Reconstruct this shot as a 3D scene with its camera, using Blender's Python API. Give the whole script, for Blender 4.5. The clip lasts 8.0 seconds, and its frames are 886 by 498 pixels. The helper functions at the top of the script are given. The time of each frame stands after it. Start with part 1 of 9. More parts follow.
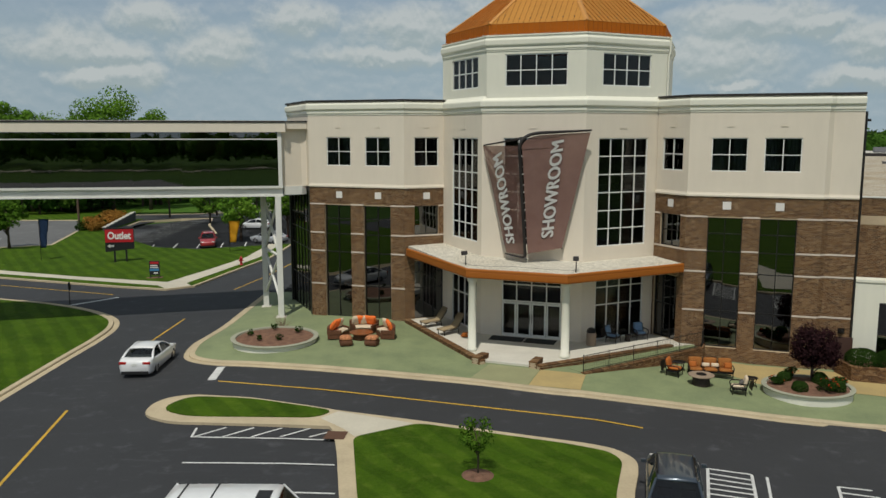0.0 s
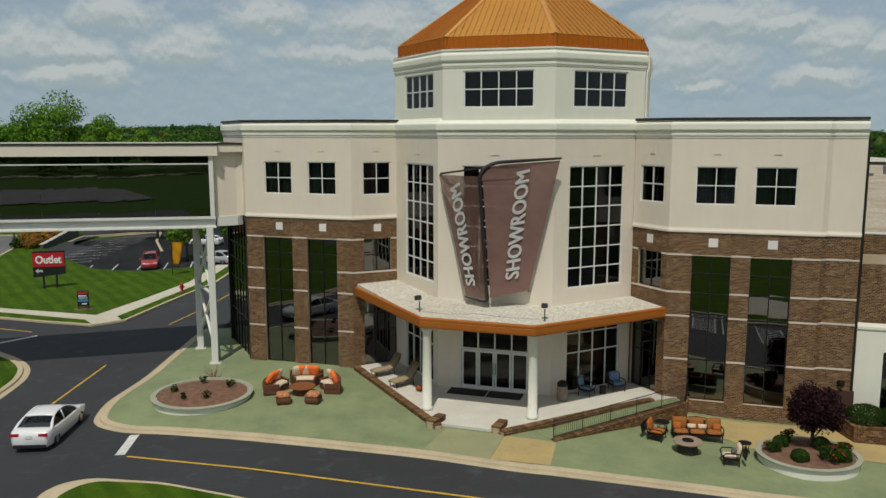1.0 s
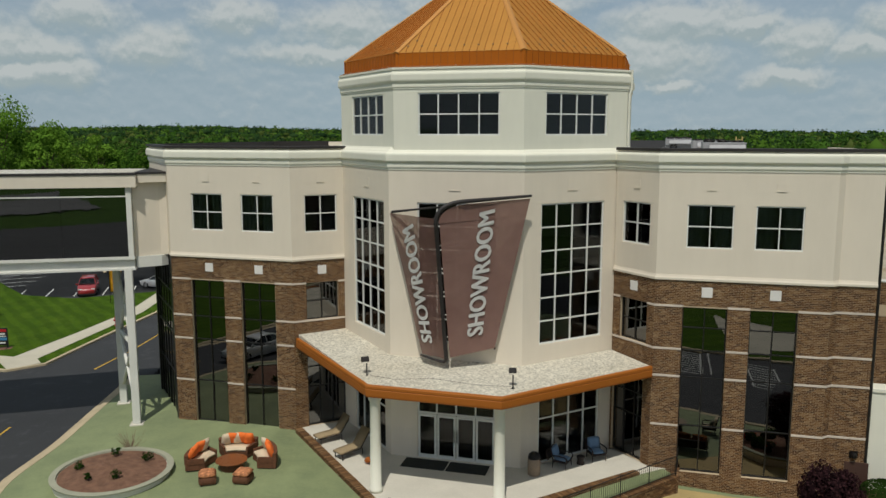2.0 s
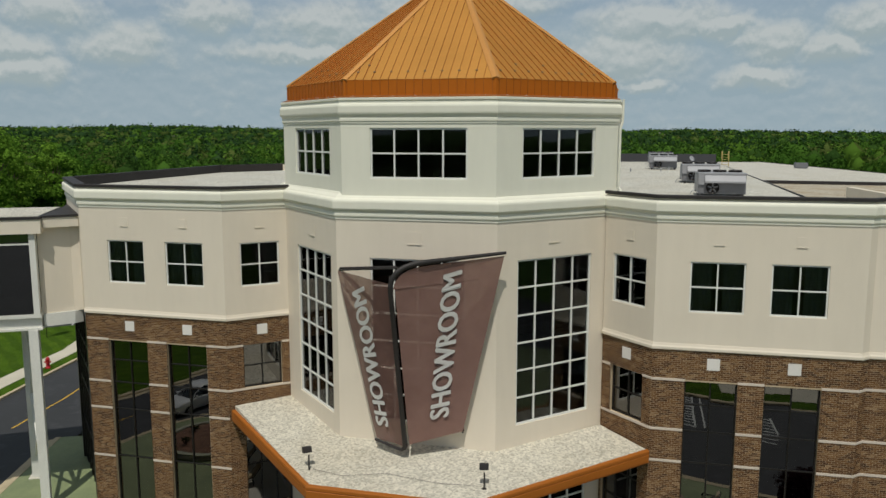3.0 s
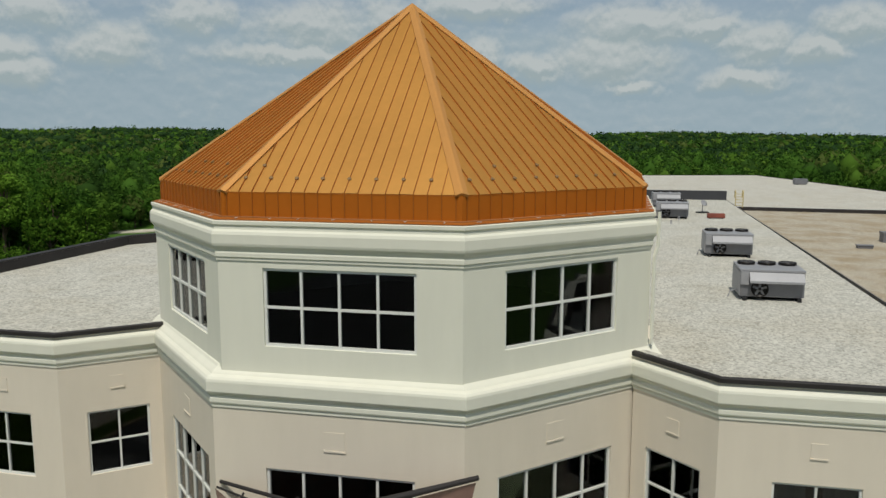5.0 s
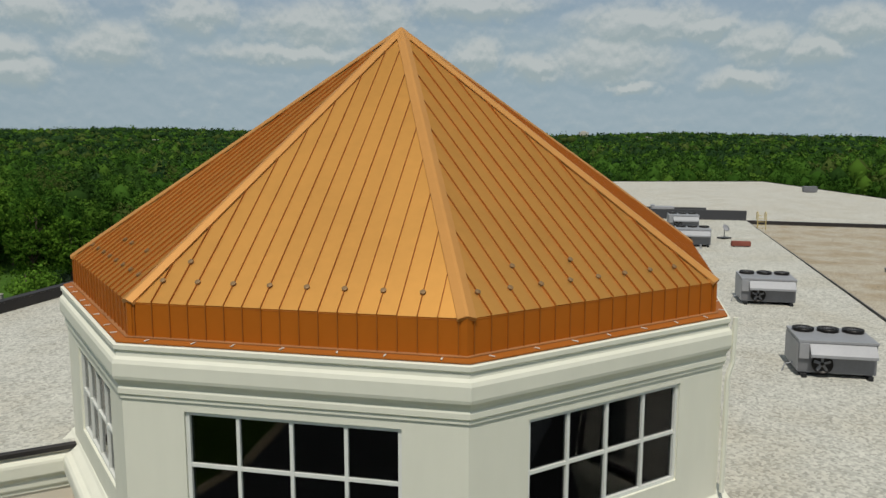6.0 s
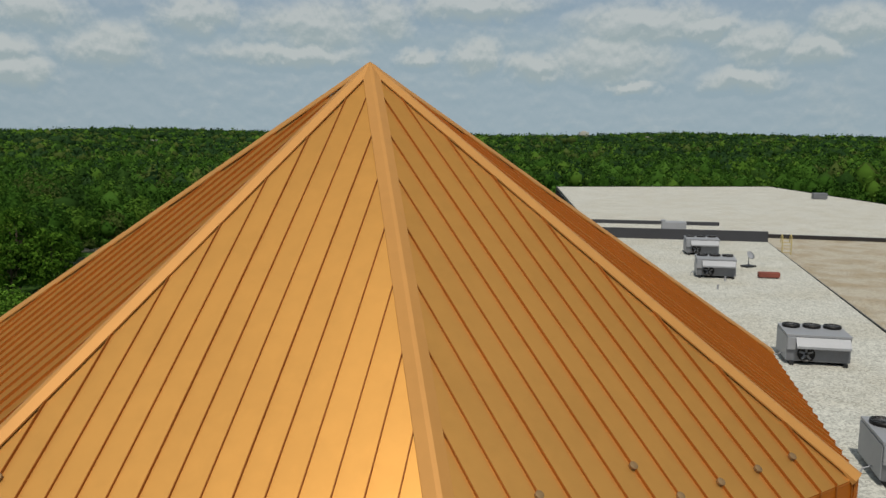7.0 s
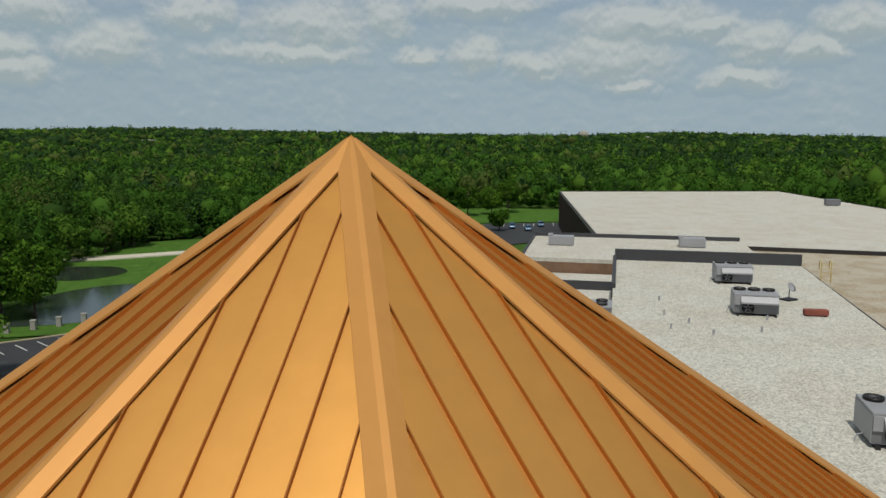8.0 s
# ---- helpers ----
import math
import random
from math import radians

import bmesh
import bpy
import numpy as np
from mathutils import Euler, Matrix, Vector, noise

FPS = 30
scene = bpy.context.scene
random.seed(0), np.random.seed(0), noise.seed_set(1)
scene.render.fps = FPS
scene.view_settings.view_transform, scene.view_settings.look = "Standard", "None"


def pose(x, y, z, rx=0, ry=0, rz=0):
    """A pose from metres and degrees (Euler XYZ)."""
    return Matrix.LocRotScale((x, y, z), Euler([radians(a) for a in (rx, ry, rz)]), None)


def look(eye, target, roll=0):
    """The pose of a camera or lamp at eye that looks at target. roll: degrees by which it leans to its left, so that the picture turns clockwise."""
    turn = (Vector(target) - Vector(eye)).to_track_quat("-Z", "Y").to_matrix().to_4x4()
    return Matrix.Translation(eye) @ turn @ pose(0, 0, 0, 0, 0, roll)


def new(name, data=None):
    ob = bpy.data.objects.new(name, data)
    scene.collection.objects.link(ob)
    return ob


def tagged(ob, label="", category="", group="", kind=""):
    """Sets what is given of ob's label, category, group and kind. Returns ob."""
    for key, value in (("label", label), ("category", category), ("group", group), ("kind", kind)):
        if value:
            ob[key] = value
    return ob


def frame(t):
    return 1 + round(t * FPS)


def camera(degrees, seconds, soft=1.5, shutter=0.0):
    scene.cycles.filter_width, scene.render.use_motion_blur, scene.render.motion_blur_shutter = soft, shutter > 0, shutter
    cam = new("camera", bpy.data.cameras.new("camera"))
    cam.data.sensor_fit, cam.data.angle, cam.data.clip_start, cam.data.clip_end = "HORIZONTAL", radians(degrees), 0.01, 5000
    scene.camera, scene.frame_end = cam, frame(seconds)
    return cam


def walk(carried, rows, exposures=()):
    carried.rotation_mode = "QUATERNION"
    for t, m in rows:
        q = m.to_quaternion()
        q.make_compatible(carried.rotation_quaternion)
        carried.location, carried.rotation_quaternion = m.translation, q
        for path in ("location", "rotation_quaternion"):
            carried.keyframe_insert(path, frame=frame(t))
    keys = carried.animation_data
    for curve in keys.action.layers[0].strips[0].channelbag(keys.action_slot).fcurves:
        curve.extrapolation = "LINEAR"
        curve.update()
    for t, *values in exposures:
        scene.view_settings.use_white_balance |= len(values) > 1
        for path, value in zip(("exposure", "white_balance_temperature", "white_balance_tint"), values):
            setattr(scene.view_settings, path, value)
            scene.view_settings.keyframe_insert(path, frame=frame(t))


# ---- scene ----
cam = camera(57.9, 8.0)
PATH = [
    (0, (-0.044, 0.423, 12.673), (-0.042, 2.402, 12.388), 0.0),
    (0.5, (0.441, 3.469, 13.419), (0.481, 5.448, 13.132), 0.0),
    (1, (0.969, 6.565, 14.17), (1.047, 8.543, 13.883), 0.0),
    (2.5, (2.824, 16.023, 16.432), (3.0, 17.995, 16.143), 0.0),
    (3, (3.391, 19.053, 17.303), (3.595, 21.022, 17.013), 0.0),
    (3.5, (3.963, 22.058, 18.201), (4.188, 24.024, 17.912), 0.0),
    (4, (4.632, 25.031, 19.113), (4.866, 26.996, 18.825), 0.0),
    (4.5, (5.357, 27.931, 19.918), (5.592, 29.897, 19.631), 0.0),
    (6, (6.608, 36.693, 22.152), (6.844, 38.659, 21.865), 0.1),
    (6.5, (7.146, 39.746, 22.87), (7.381, 41.711, 22.583), 0.1),
    (7, (7.548, 42.664, 23.501), (7.784, 44.629, 23.213), 0.1),
    (7.5, (7.8, 45.861, 24.109), (8.038, 47.826, 23.819), 0.1),
    (8, (7.916, 49.075, 24.719), (8.154, 51.039, 24.429), 0.1),
]
walk(cam, [(t, look(eye, target, roll)) for t, eye, target, roll in PATH])

EXPOSURE = -0.12
SKY_STRENGTH = 0.078
scene.view_settings.exposure = EXPOSURE

# ---------------------------------------------------------------- light
SUN_TO = Vector((-0.12, -0.535, 1.0)).normalized()      # towards the sun
sun_data = bpy.data.lights.new("sun", "SUN")
sun_data.energy, sun_data.angle, sun_data.color = 3.05, radians(0.6), (1.0, 0.965, 0.865)
sun = new("sun", sun_data)
sun.matrix_basis = look((-40, -40, 90), Vector((-40, -40, 90)) - SUN_TO)

world = bpy.data.worlds.new("sky")
scene.world = world
world.use_nodes = True
wt = world.node_tree
wt.nodes.clear()


def wn(kind, **kw):
    n = wt.nodes.new(kind)
    for k, v in kw.items():
        n.inputs[k].default_value = v
    return n


def wmath(op, a, b=None):
    n = wt.nodes.new("ShaderNodeMath")
    n.operation = op
    for i, v in enumerate((a, b)):
        if v is None:
            continue
        if isinstance(v, (int, float)):
            n.inputs[i].default_value = v
        else:
            wt.links.new(v, n.inputs[i])
    return n.outputs[0]


sky = wt.nodes.new("ShaderNodeTexSky")
sky.sky_type, sky.sun_disc = "NISHITA", False
sky.sun_elevation = math.asin(SUN_TO.z)
sky.sun_rotation = math.atan2(SUN_TO.x, SUN_TO.y)
sky.air_density, sky.dust_density, sky.ozone_density = 1.0, 1.0, 1.15
# the sky below the horizon goes on as it is just above it
wcoord = wt.nodes.new("ShaderNodeTexCoord")
wsep = wt.nodes.new("ShaderNodeSeparateXYZ")
wt.links.new(wcoord.outputs["Generated"], wsep.inputs[0])
wz = wmath("MAXIMUM", wsep.outputs[2], 0.11)
wdir = wt.nodes.new("ShaderNodeCombineXYZ")
wt.links.new(wsep.outputs[0], wdir.inputs[0])
wt.links.new(wsep.outputs[1], wdir.inputs[1])
wt.links.new(wz, wdir.inputs[2])
wt.links.new(wdir.outputs[0], sky.inputs["Vector"])
sky_scaled = wt.nodes.new("ShaderNodeVectorMath")
sky_scaled.operation = "SCALE"
sky_scaled.inputs["Scale"].default_value = SKY_STRENGTH
wt.links.new(sky.outputs[0], sky_scaled.inputs[0])


waz = wmath("MULTIPLY", wmath("ARCTAN2", wsep.outputs[0], wsep.outputs[1]), 180 / math.pi)
wel = wmath("MULTIPLY", wmath("ARCSINE", wsep.outputs[2]), 180 / math.pi)
# cumulus over the woods: bearing, height, half width and half height in degrees
CLOUDS = [(-15.4, 5.6, 2.4, 1.2), (-19.2, 7.4, 2.4, 0.9), (-20.7, 3.9, 1.8, 0.8), (-10.1, 7.8, 2.4, 0.9),
          (-1.9, 7.1, 3.6, 1.4), (2.7, 7.7, 2.0, 1.3), (9.0, 8.6, 4.0, 0.8), (-3.5, 5.3, 4.4, 0.6),
          (9.2, 5.3, 1.8, 1.0), (13.3, 4.5, 1.8, 0.8), (5.3, 5.2, 1.2, 0.5), (18.7, 4.9, 3.4, 1.5),
          (20.5, 7.3, 3.8, 1.1), (24.7, 6.9, 1.7, 0.7), (27.9, 5.7, 2.0, 1.0), (31.1, 5.4, 1.8, 0.8),
          (33.6, 6.7, 2.2, 0.9), (27.2, 3.5, 2.2, 0.6), (-24.6, 5.5, 2.8, 1.1), (-21.8, 5.1, 2.0, 0.7),
          (19.9, 3.0, 1.4, 0.4), (-22.9, 3.6, 2.0, 0.6)]


def puffs(lift):
    """Cloud density; lift samples it higher up, to tell tops from bases."""
    c = wt.nodes.new("ShaderNodeCombineXYZ")
    wt.links.new(waz, c.inputs[0])
    wt.links.new(wmath("ADD", wel, lift), c.inputs[1])
    billow = wn("ShaderNodeTexNoise", Scale=0.85, Detail=7.0, Roughness=0.56, Distortion=0.15)
    wide = wn("ShaderNodeTexNoise", Scale=0.16, Detail=3.0, Roughness=0.5)
    for n in (billow, wide):
        n.noise_dimensions = "2D"
    squash = wt.nodes.new("ShaderNodeMapping")
    squash.inputs["Scale"].default_value = (1.0, 1.5, 1.0)
    wt.links.new(c.outputs[0], squash.inputs["Vector"])
    for n in (billow, wide):
        wt.links.new(squash.outputs[0], n.inputs["Vector"])
    ragged = wn("ShaderNodeTexNoise", Scale=0.42, Detail=4.0, Roughness=0.6)
    ragged.noise_dimensions = "2D"
    wt.links.new(c.outputs[0], ragged.inputs["Vector"])
    shift = wt.nodes.new("ShaderNodeVectorMath")
    shift.operation = "MULTIPLY_ADD"
    wt.links.new(ragged.outputs["Color"], shift.inputs[0])
    shift.inputs[1].default_value, shift.inputs[2].default_value = (3.4, 1.5, 0.0), (-1.7, -0.75, 0.0)
    torn = wt.nodes.new("ShaderNodeVectorMath")
    wt.links.new(c.outputs[0], torn.inputs[0])
    wt.links.new(shift.outputs[0], torn.inputs[1])
    body = None
    for az, el, w, h in CLOUDS:
        mp = wt.nodes.new("ShaderNodeMapping")
        k = 0.62
        mp.inputs["Scale"].default_value = (k / w, k / h, 0.0)
        mp.inputs["Location"].default_value = (-az * k / w, -el * k / h, 0.0)
        wt.links.new(torn.outputs[0], mp.inputs["Vector"])
        g = wt.nodes.new("ShaderNodeTexGradient")
        g.gradient_type = "SPHERICAL"
        wt.links.new(mp.outputs[0], g.inputs[0])
        body = g.outputs[1] if body is None else wmath("MAXIMUM", body, g.outputs[1])
    over = wt.nodes.new("ShaderNodeMapRange")
    over.interpolation_type = "SMOOTHSTEP"
    wt.links.new(wel, over.inputs["Value"])
    for key, val in (("From Min", 11.0), ("From Max", 34.0), ("To Min", 0.0), ("To Max", 0.30)):
        over.inputs[key].default_value = val
    body = wmath("ADD", body, over.outputs[0])
    d = wmath("ADD", body, wmath("MULTIPLY", billow.outputs[0], 0.46))
    return wmath("ADD", d, wmath("MULTIPLY", wide.outputs[0], 0.50))


wcov = puffs(0.0)
wr = wt.nodes.new("ShaderNodeValToRGB")
wr.color_ramp.elements[0].position, wr.color_ramp.elements[1].position = 0.50, 1.12
wt.links.new(wcov, wr.inputs[0])
wlit = wmath("ADD", wmath("MULTIPLY", wmath("SUBTRACT", wcov, puffs(0.35)), 1.9), 0.5)
wr2 = wt.nodes.new("ShaderNodeValToRGB")          # grey bases to bright tops
wr2.color_ramp.elements[0].position, wr2.color_ramp.elements[1].position = 0.15, 0.85
wr2.color_ramp.elements[0].color = (0.36, 0.43, 0.435, 1)
wr2.color_ramp.elements[1].color = (0.545, 0.58, 0.565, 1)
wt.links.new(wlit, wr2.inputs[0])
wmix = wt.nodes.new("ShaderNodeMix")
wmix.data_type = "RGBA"
wfade = wmath("ADD", wmath("MULTIPLY", wr.outputs[0], 0.56), 0.27)
wt.links.new(wfade, wmix.inputs["Factor"])
wt.links.new(sky_scaled.outputs[0], wmix.inputs["A"])
wt.links.new(wr2.outputs[0], wmix.inputs["B"])
wbg = wn("ShaderNodeBackground", Strength=1.0)
wt.links.new(wmix.outputs["Result"], wbg.inputs["Color"])
wout = wt.nodes.new("ShaderNodeOutputWorld")
wt.links.new(wbg.outputs[0], wout.inputs[0])

# ---------------------------------------------------------------- materials


class Nodes:
    """A small wrapper for building node materials."""

    def __init__(self, name):
        self.m = bpy.data.materials.new(name)
        self.m.use_nodes = True
        self.t = self.m.node_tree
        self.t.nodes.clear()
        self.out = self.t.nodes.new("ShaderNodeOutputMaterial")
        geo = self.t.nodes.new("ShaderNodeNewGeometry")
        self.pos, self.island = geo.outputs["Position"], geo.outputs["Random Per Island"]
        self.rand = None

    def n(self, kind):
        return self.t.nodes.new(kind)

    def put(self, socket, v):
        if hasattr(v, "links"):
            self.t.links.new(v, socket)
        elif v is not None:
            socket.default_value = v if not (isinstance(v, tuple) and len(v) == 3 and len(socket.default_value) == 4) else (*v, 1)

    def noise(self, scale, detail=4.0, rough=0.55, vec=None):
        k = self.n("ShaderNodeTexNoise")
        k.inputs["Scale"].default_value, k.inputs["Detail"].default_value, k.inputs["Roughness"].default_value = scale, detail, rough
        self.t.links.new(vec or self.pos, k.inputs["Vector"])
        return k.outputs[0]

    def math(self, op, a, b=0.0):
        k = self.n("ShaderNodeMath")
        k.operation = op
        self.put(k.inputs[0], a)
        self.put(k.inputs[1], b)
        return k.outputs[0]

    def ramp(self, fac, stops):
        k = self.n("ShaderNodeValToRGB")
        els = k.color_ramp.elements
        while len(els) < len(stops):
            els.new(0.5)
        for e, (p, c) in zip(els, stops):
            e.position = p
            e.color = (*c, 1) if isinstance(c, tuple) else (c, c, c, 1)
        self.put(k.inputs[0], fac)
        return k.outputs[0]

    def mix(self, fac, a, b, mode="MIX"):
        k = self.n("ShaderNodeMix")
        k.data_type, k.blend_type = "RGBA", mode
        self.put(k.inputs["Factor"], fac)
        self.put(k.inputs["A"], a)
        self.put(k.inputs["B"], b)
        return k.outputs["Result"]

    def objrand(self):
        if self.rand is None:
            self.rand = self.n("ShaderNodeObjectInfo").outputs["Random"]
        return self.rand

    def bump(self, height, strength=0.3, dist=0.02):
        k = self.n("ShaderNodeBump")
        k.inputs["Strength"].default_value, k.inputs["Distance"].default_value = strength, dist
        self.put(k.inputs["Height"], height)
        return k.outputs[0]

    def principled(self, color, rough=0.6, metal=0.0, normal=None, spec=0.4, **kw):
        p = self.n("ShaderNodeBsdfPrincipled")
        self.put(p.inputs["Base Color"], color)
        self.put(p.inputs["Roughness"], rough)
        self.put(p.inputs["Metallic"], metal)
        self.put(p.inputs["Specular IOR Level"], spec)
        if normal is not None:
            self.put(p.inputs["Normal"], normal)
        for k, v in kw.items():
            self.put(p.inputs[k.replace("_", " ")], v)
        self.t.links.new(p.outputs[0], self.out.inputs[0])
        return self.m


def scaled(c, k):
    return tuple(min(1.0, v * k) for v in c)


def plain(name, c, rough=0.6, metal=0.0, var=0.12, big=0.6, fine=14.0, bump=0.15, dist=0.004, spec=0.4):
    """Painted, cast or woven surfaces: broad blotches, fine grain and a slight relief."""
    k = Nodes(name)
    f = k.math("ADD", k.math("MULTIPLY", k.noise(big, 3), 0.6), k.math("MULTIPLY", k.noise(fine, 5), 0.4))
    col = k.ramp(f, [(0.3, scaled(c, 1 - var)), (0.7, scaled(c, 1 + var))])
    rg = k.math("ADD", k.math("MULTIPLY", k.noise(fine * 0.5), 0.2), max(0.02, rough - 0.1))
    return k.principled(col, rg, metal, k.bump(k.noise(fine * 4, 6), bump, dist) if bump else None, spec)


def make_stucco(name, c):
    k = Nodes(name)
    streak = k.n("ShaderNodeMapping")
    streak.inputs["Scale"].default_value = (1.6, 1.6, 0.35)
    k.t.links.new(k.pos, streak.inputs["Vector"])
    s = k.noise(1.3, 5, 0.6, streak.outputs[0])
    f = k.math("ADD", k.math("MULTIPLY", k.noise(0.35, 3), 0.5), k.math("MULTIPLY", s, 0.5))
    col = k.ramp(f, [(0.32, scaled(c, 0.95)), (0.55, c), (0.72, scaled(c, 1.03))])
    return k.principled(col, 0.85, 0, k.bump(k.noise(70, 5), 0.25, 0.004), 0.2)


STUCCO = make_stucco("warm_stucco", (0.70, 0.625, 0.515))
STUCCO_PALE = make_stucco("pale_stucco", (0.735, 0.718, 0.61))
WHITE_TRIM = plain("white_painted_metal", (0.70, 0.70, 0.66), 0.45, 0, 0.06)
STEEL_WHITE = plain("white_painted_steel", (0.66, 0.65, 0.60), 0.5, 0, 0.1)
BLACK_CAP = plain("black_flashing", (0.024, 0.020, 0.019), 0.6, 0, 0.3)
BRONZE = plain("dark_bronze_frame", (0.02, 0.018, 0.016), 0.4, 0.3, 0.2)
LIMESTONE = plain("cast_stone", (0.58, 0.50, 0.42), 0.8, 0, 0.12)
TILE_WHITE = plain("white_ceramic_tile", (0.72, 0.69, 0.65), 0.45, 0, 0.08)
MORTAR = plain("mortar", (0.44, 0.345, 0.23), 0.9, 0, 0.15)


def make_brick(name, by_object):
    k = Nodes(name)
    r = k.objrand() if by_object else k.island
    col = k.ramp(r, [(0.0, (0.066, 0.035, 0.017)), (0.22, (0.106, 0.053, 0.024)), (0.55, (0.150, 0.077, 0.032)), (0.82, (0.190, 0.103, 0.044)), (0.94, (0.235, 0.140, 0.068)), (1.0, (0.28, 0.185, 0.10))])
    col = k.mix(0.5, col, k.ramp(k.noise(38, 4), [(0.3, (0.55, 0.55, 0.55)), (0.7, (1.3, 1.3, 1.3))]), "MULTIPLY")
    col = k.mix(0.15, col, k.ramp(k.noise(0.5, 3), [(0.35, (0.75, 0.72, 0.7)), (0.65, (1.25, 1.2, 1.15))]), "MULTIPLY")
    return k.principled(col, 0.85, 0, k.bump(k.noise(90, 4), 0.4, 0.004), 0.25)


BRICK = make_brick("red_brown_brick", False)
BRICK_PIECE = make_brick("red_brown_brick_piece", True)


def make_copper(name, c, rough=0.42, metal=0.45, gloss=0.35, edge=None):
    k = Nodes(name)
    f = k.math("ADD", k.math("MULTIPLY", k.noise(0.5, 4), 0.5), k.math("MULTIPLY", k.noise(5, 5), 0.3))
    f = k.math("ADD", f, k.math("MULTIPLY", k.objrand(), 0.10))
    col = k.ramp(f, [(0.30, scaled(c, 0.91)), (0.5, c), (0.72, scaled(c, 1.06))])
    rg = k.math("ADD", k.math("MULTIPLY", k.noise(3, 4), 0.08), rough - 0.04)
    m = k.principled(col, rg, metal, k.bump(k.noise(2.2, 2), 0.03, 0.02), gloss)
    if edge:        # copper reddens at a glancing angle
        for n in m.node_tree.nodes:
            if n.type == "BSDF_PRINCIPLED":
                n.inputs["Specular Tint"].default_value = (*edge, 1)
    return m


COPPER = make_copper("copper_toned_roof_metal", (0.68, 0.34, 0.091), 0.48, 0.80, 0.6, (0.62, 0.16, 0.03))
COPPER_CAP = make_copper("copper_toned_cap_metal", (0.56, 0.26, 0.066), 0.5, 0.3, 0.4)
# seams are darker and redder than the pans
SEAM = make_copper("dark_seam_metal", (0.33, 0.105, 0.012), 0.55, 0.2)
GUTTER_TOP = plain("tarnished_gutter_tray", (0.34, 0.15, 0.055), 0.7, 0.1, 0.25)
# eave coppers hold the roof overhang's shade in their darker colour
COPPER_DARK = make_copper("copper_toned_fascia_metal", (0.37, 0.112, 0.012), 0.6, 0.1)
COPPER_EAVE_SHADE = make_copper("copper_toned_eave_shade", (0.44, 0.122, 0.008), 0.6, 0.15, 0.2)
GUARD = plain("dull_snow_guard", (0.24, 0.145, 0.065), 0.6, 0.3, 0.2)


def make_gravel(name, c, dirt=0.5):
    k = Nodes(name)
    v = k.n("ShaderNodeTexVoronoi")
    v.inputs["Scale"].default_value = 12.0
    k.t.links.new(k.pos, v.inputs["Vector"])
    stones = k.ramp(v.outputs["Color"], [(0.15, scaled(c, 0.68)), (0.75, scaled(c, 1.12))])
    patch = k.ramp(k.noise(0.22, 6, 0.62), [(0.36, (0.78, 0.70, 0.58)), (0.56, (1.0, 1.0, 1.0))])
    col = k.mix(dirt, stones, patch, "MULTIPLY")
    col = k.mix(0.35, col, k.ramp(k.noise(1.7, 5), [(0.3, (0.8, 0.8, 0.8)), (0.7, (1.15, 1.15, 1.15))]), "MULTIPLY")
    return k.principled(col, 0.95, 0, k.bump(k.math("ADD", v.outputs["Distance"], k.noise(24, 4)), 0.5, 0.03), 0.15)


GRAVEL = make_gravel("white_roof_gravel", (0.52, 0.505, 0.45), 0.34)
GRAVEL_WARM = make_gravel("tan_canopy_gravel", (0.58, 0.545, 0.46), 0.25)
MEMBRANE = make_gravel("weathered_roof_membrane", (0.44, 0.39, 0.31), 0.9)
MEMBRANE_PALE = make_gravel("pale_roof_membrane", (0.53, 0.51, 0.455), 0.35)


def make_asphalt(name, c):
    k = Nodes(name)
    f = k.math("ADD", k.math("MULTIPLY", k.noise(0.14, 5, 0.6), 0.6), k.math("MULTIPLY", k.noise(30, 4), 0.4))
    col = k.ramp(f, [(0.32, scaled(c, 0.78)), (0.55, c), (0.75, scaled(c, 1.35))])
    streak = k.n("ShaderNodeMapping")
    streak.inputs["Rotation"].default_value = (0, 0, 0.32)
    streak.inputs["Scale"].default_value = (0.25, 1.0, 1.0)
    k.t.links.new(k.pos, streak.inputs["Vector"])
    scuff = k.math("ADD", k.ramp(k.noise(0.9, 8, 0.72), [(0.56, 0.0), (0.74, 0.34)]), k.ramp(k.noise(1.6, 6, 0.7, streak.outputs[0]), [(0.58, 0.0), (0.72, 0.2)]))
    col = k.mix(scuff, col, scaled(c, 4.0))
    return k.principled(col, 0.75, 0, k.bump(k.noise(120, 3), 0.4, 0.004), 0.35)


ASPHALT = make_asphalt("dark_asphalt", (0.034, 0.035, 0.038))
ASPHALT_GREY = make_asphalt("weathered_grey_asphalt", (0.12, 0.12, 0.12))
CONCRETE = plain("sandy_concrete", (0.45, 0.37, 0.245), 0.85, 0, 0.16, 0.8, 10, 0.2, 0.006)
SLAB = plain("pale_concrete", (0.56, 0.53, 0.46), 0.8, 0, 0.1, 0.7, 12)
WALK = plain("beige_walk_concrete", (0.50, 0.46, 0.37), 0.85, 0, 0.12, 0.5, 10)


def make_plaza(name, c, c2):
    k = Nodes(name)
    f = k.math("ADD", k.math("MULTIPLY", k.noise(0.55, 6, 0.65), 0.7), k.math("MULTIPLY", k.noise(9, 5), 0.3))
    col = k.ramp(f, [(0.33, c2), (0.52, c), (0.70, scaled(c, 1.18))])
    stain = k.ramp(k.noise(0.28, 5, 0.7), [(0.55, 0.0), (0.72, 0.5)])
    col = k.mix(stain, col, scaled(c, 1.25))
    return k.principled(col, 0.7, 0, k.bump(k.noise(40, 4), 0.2, 0.004), 0.35)


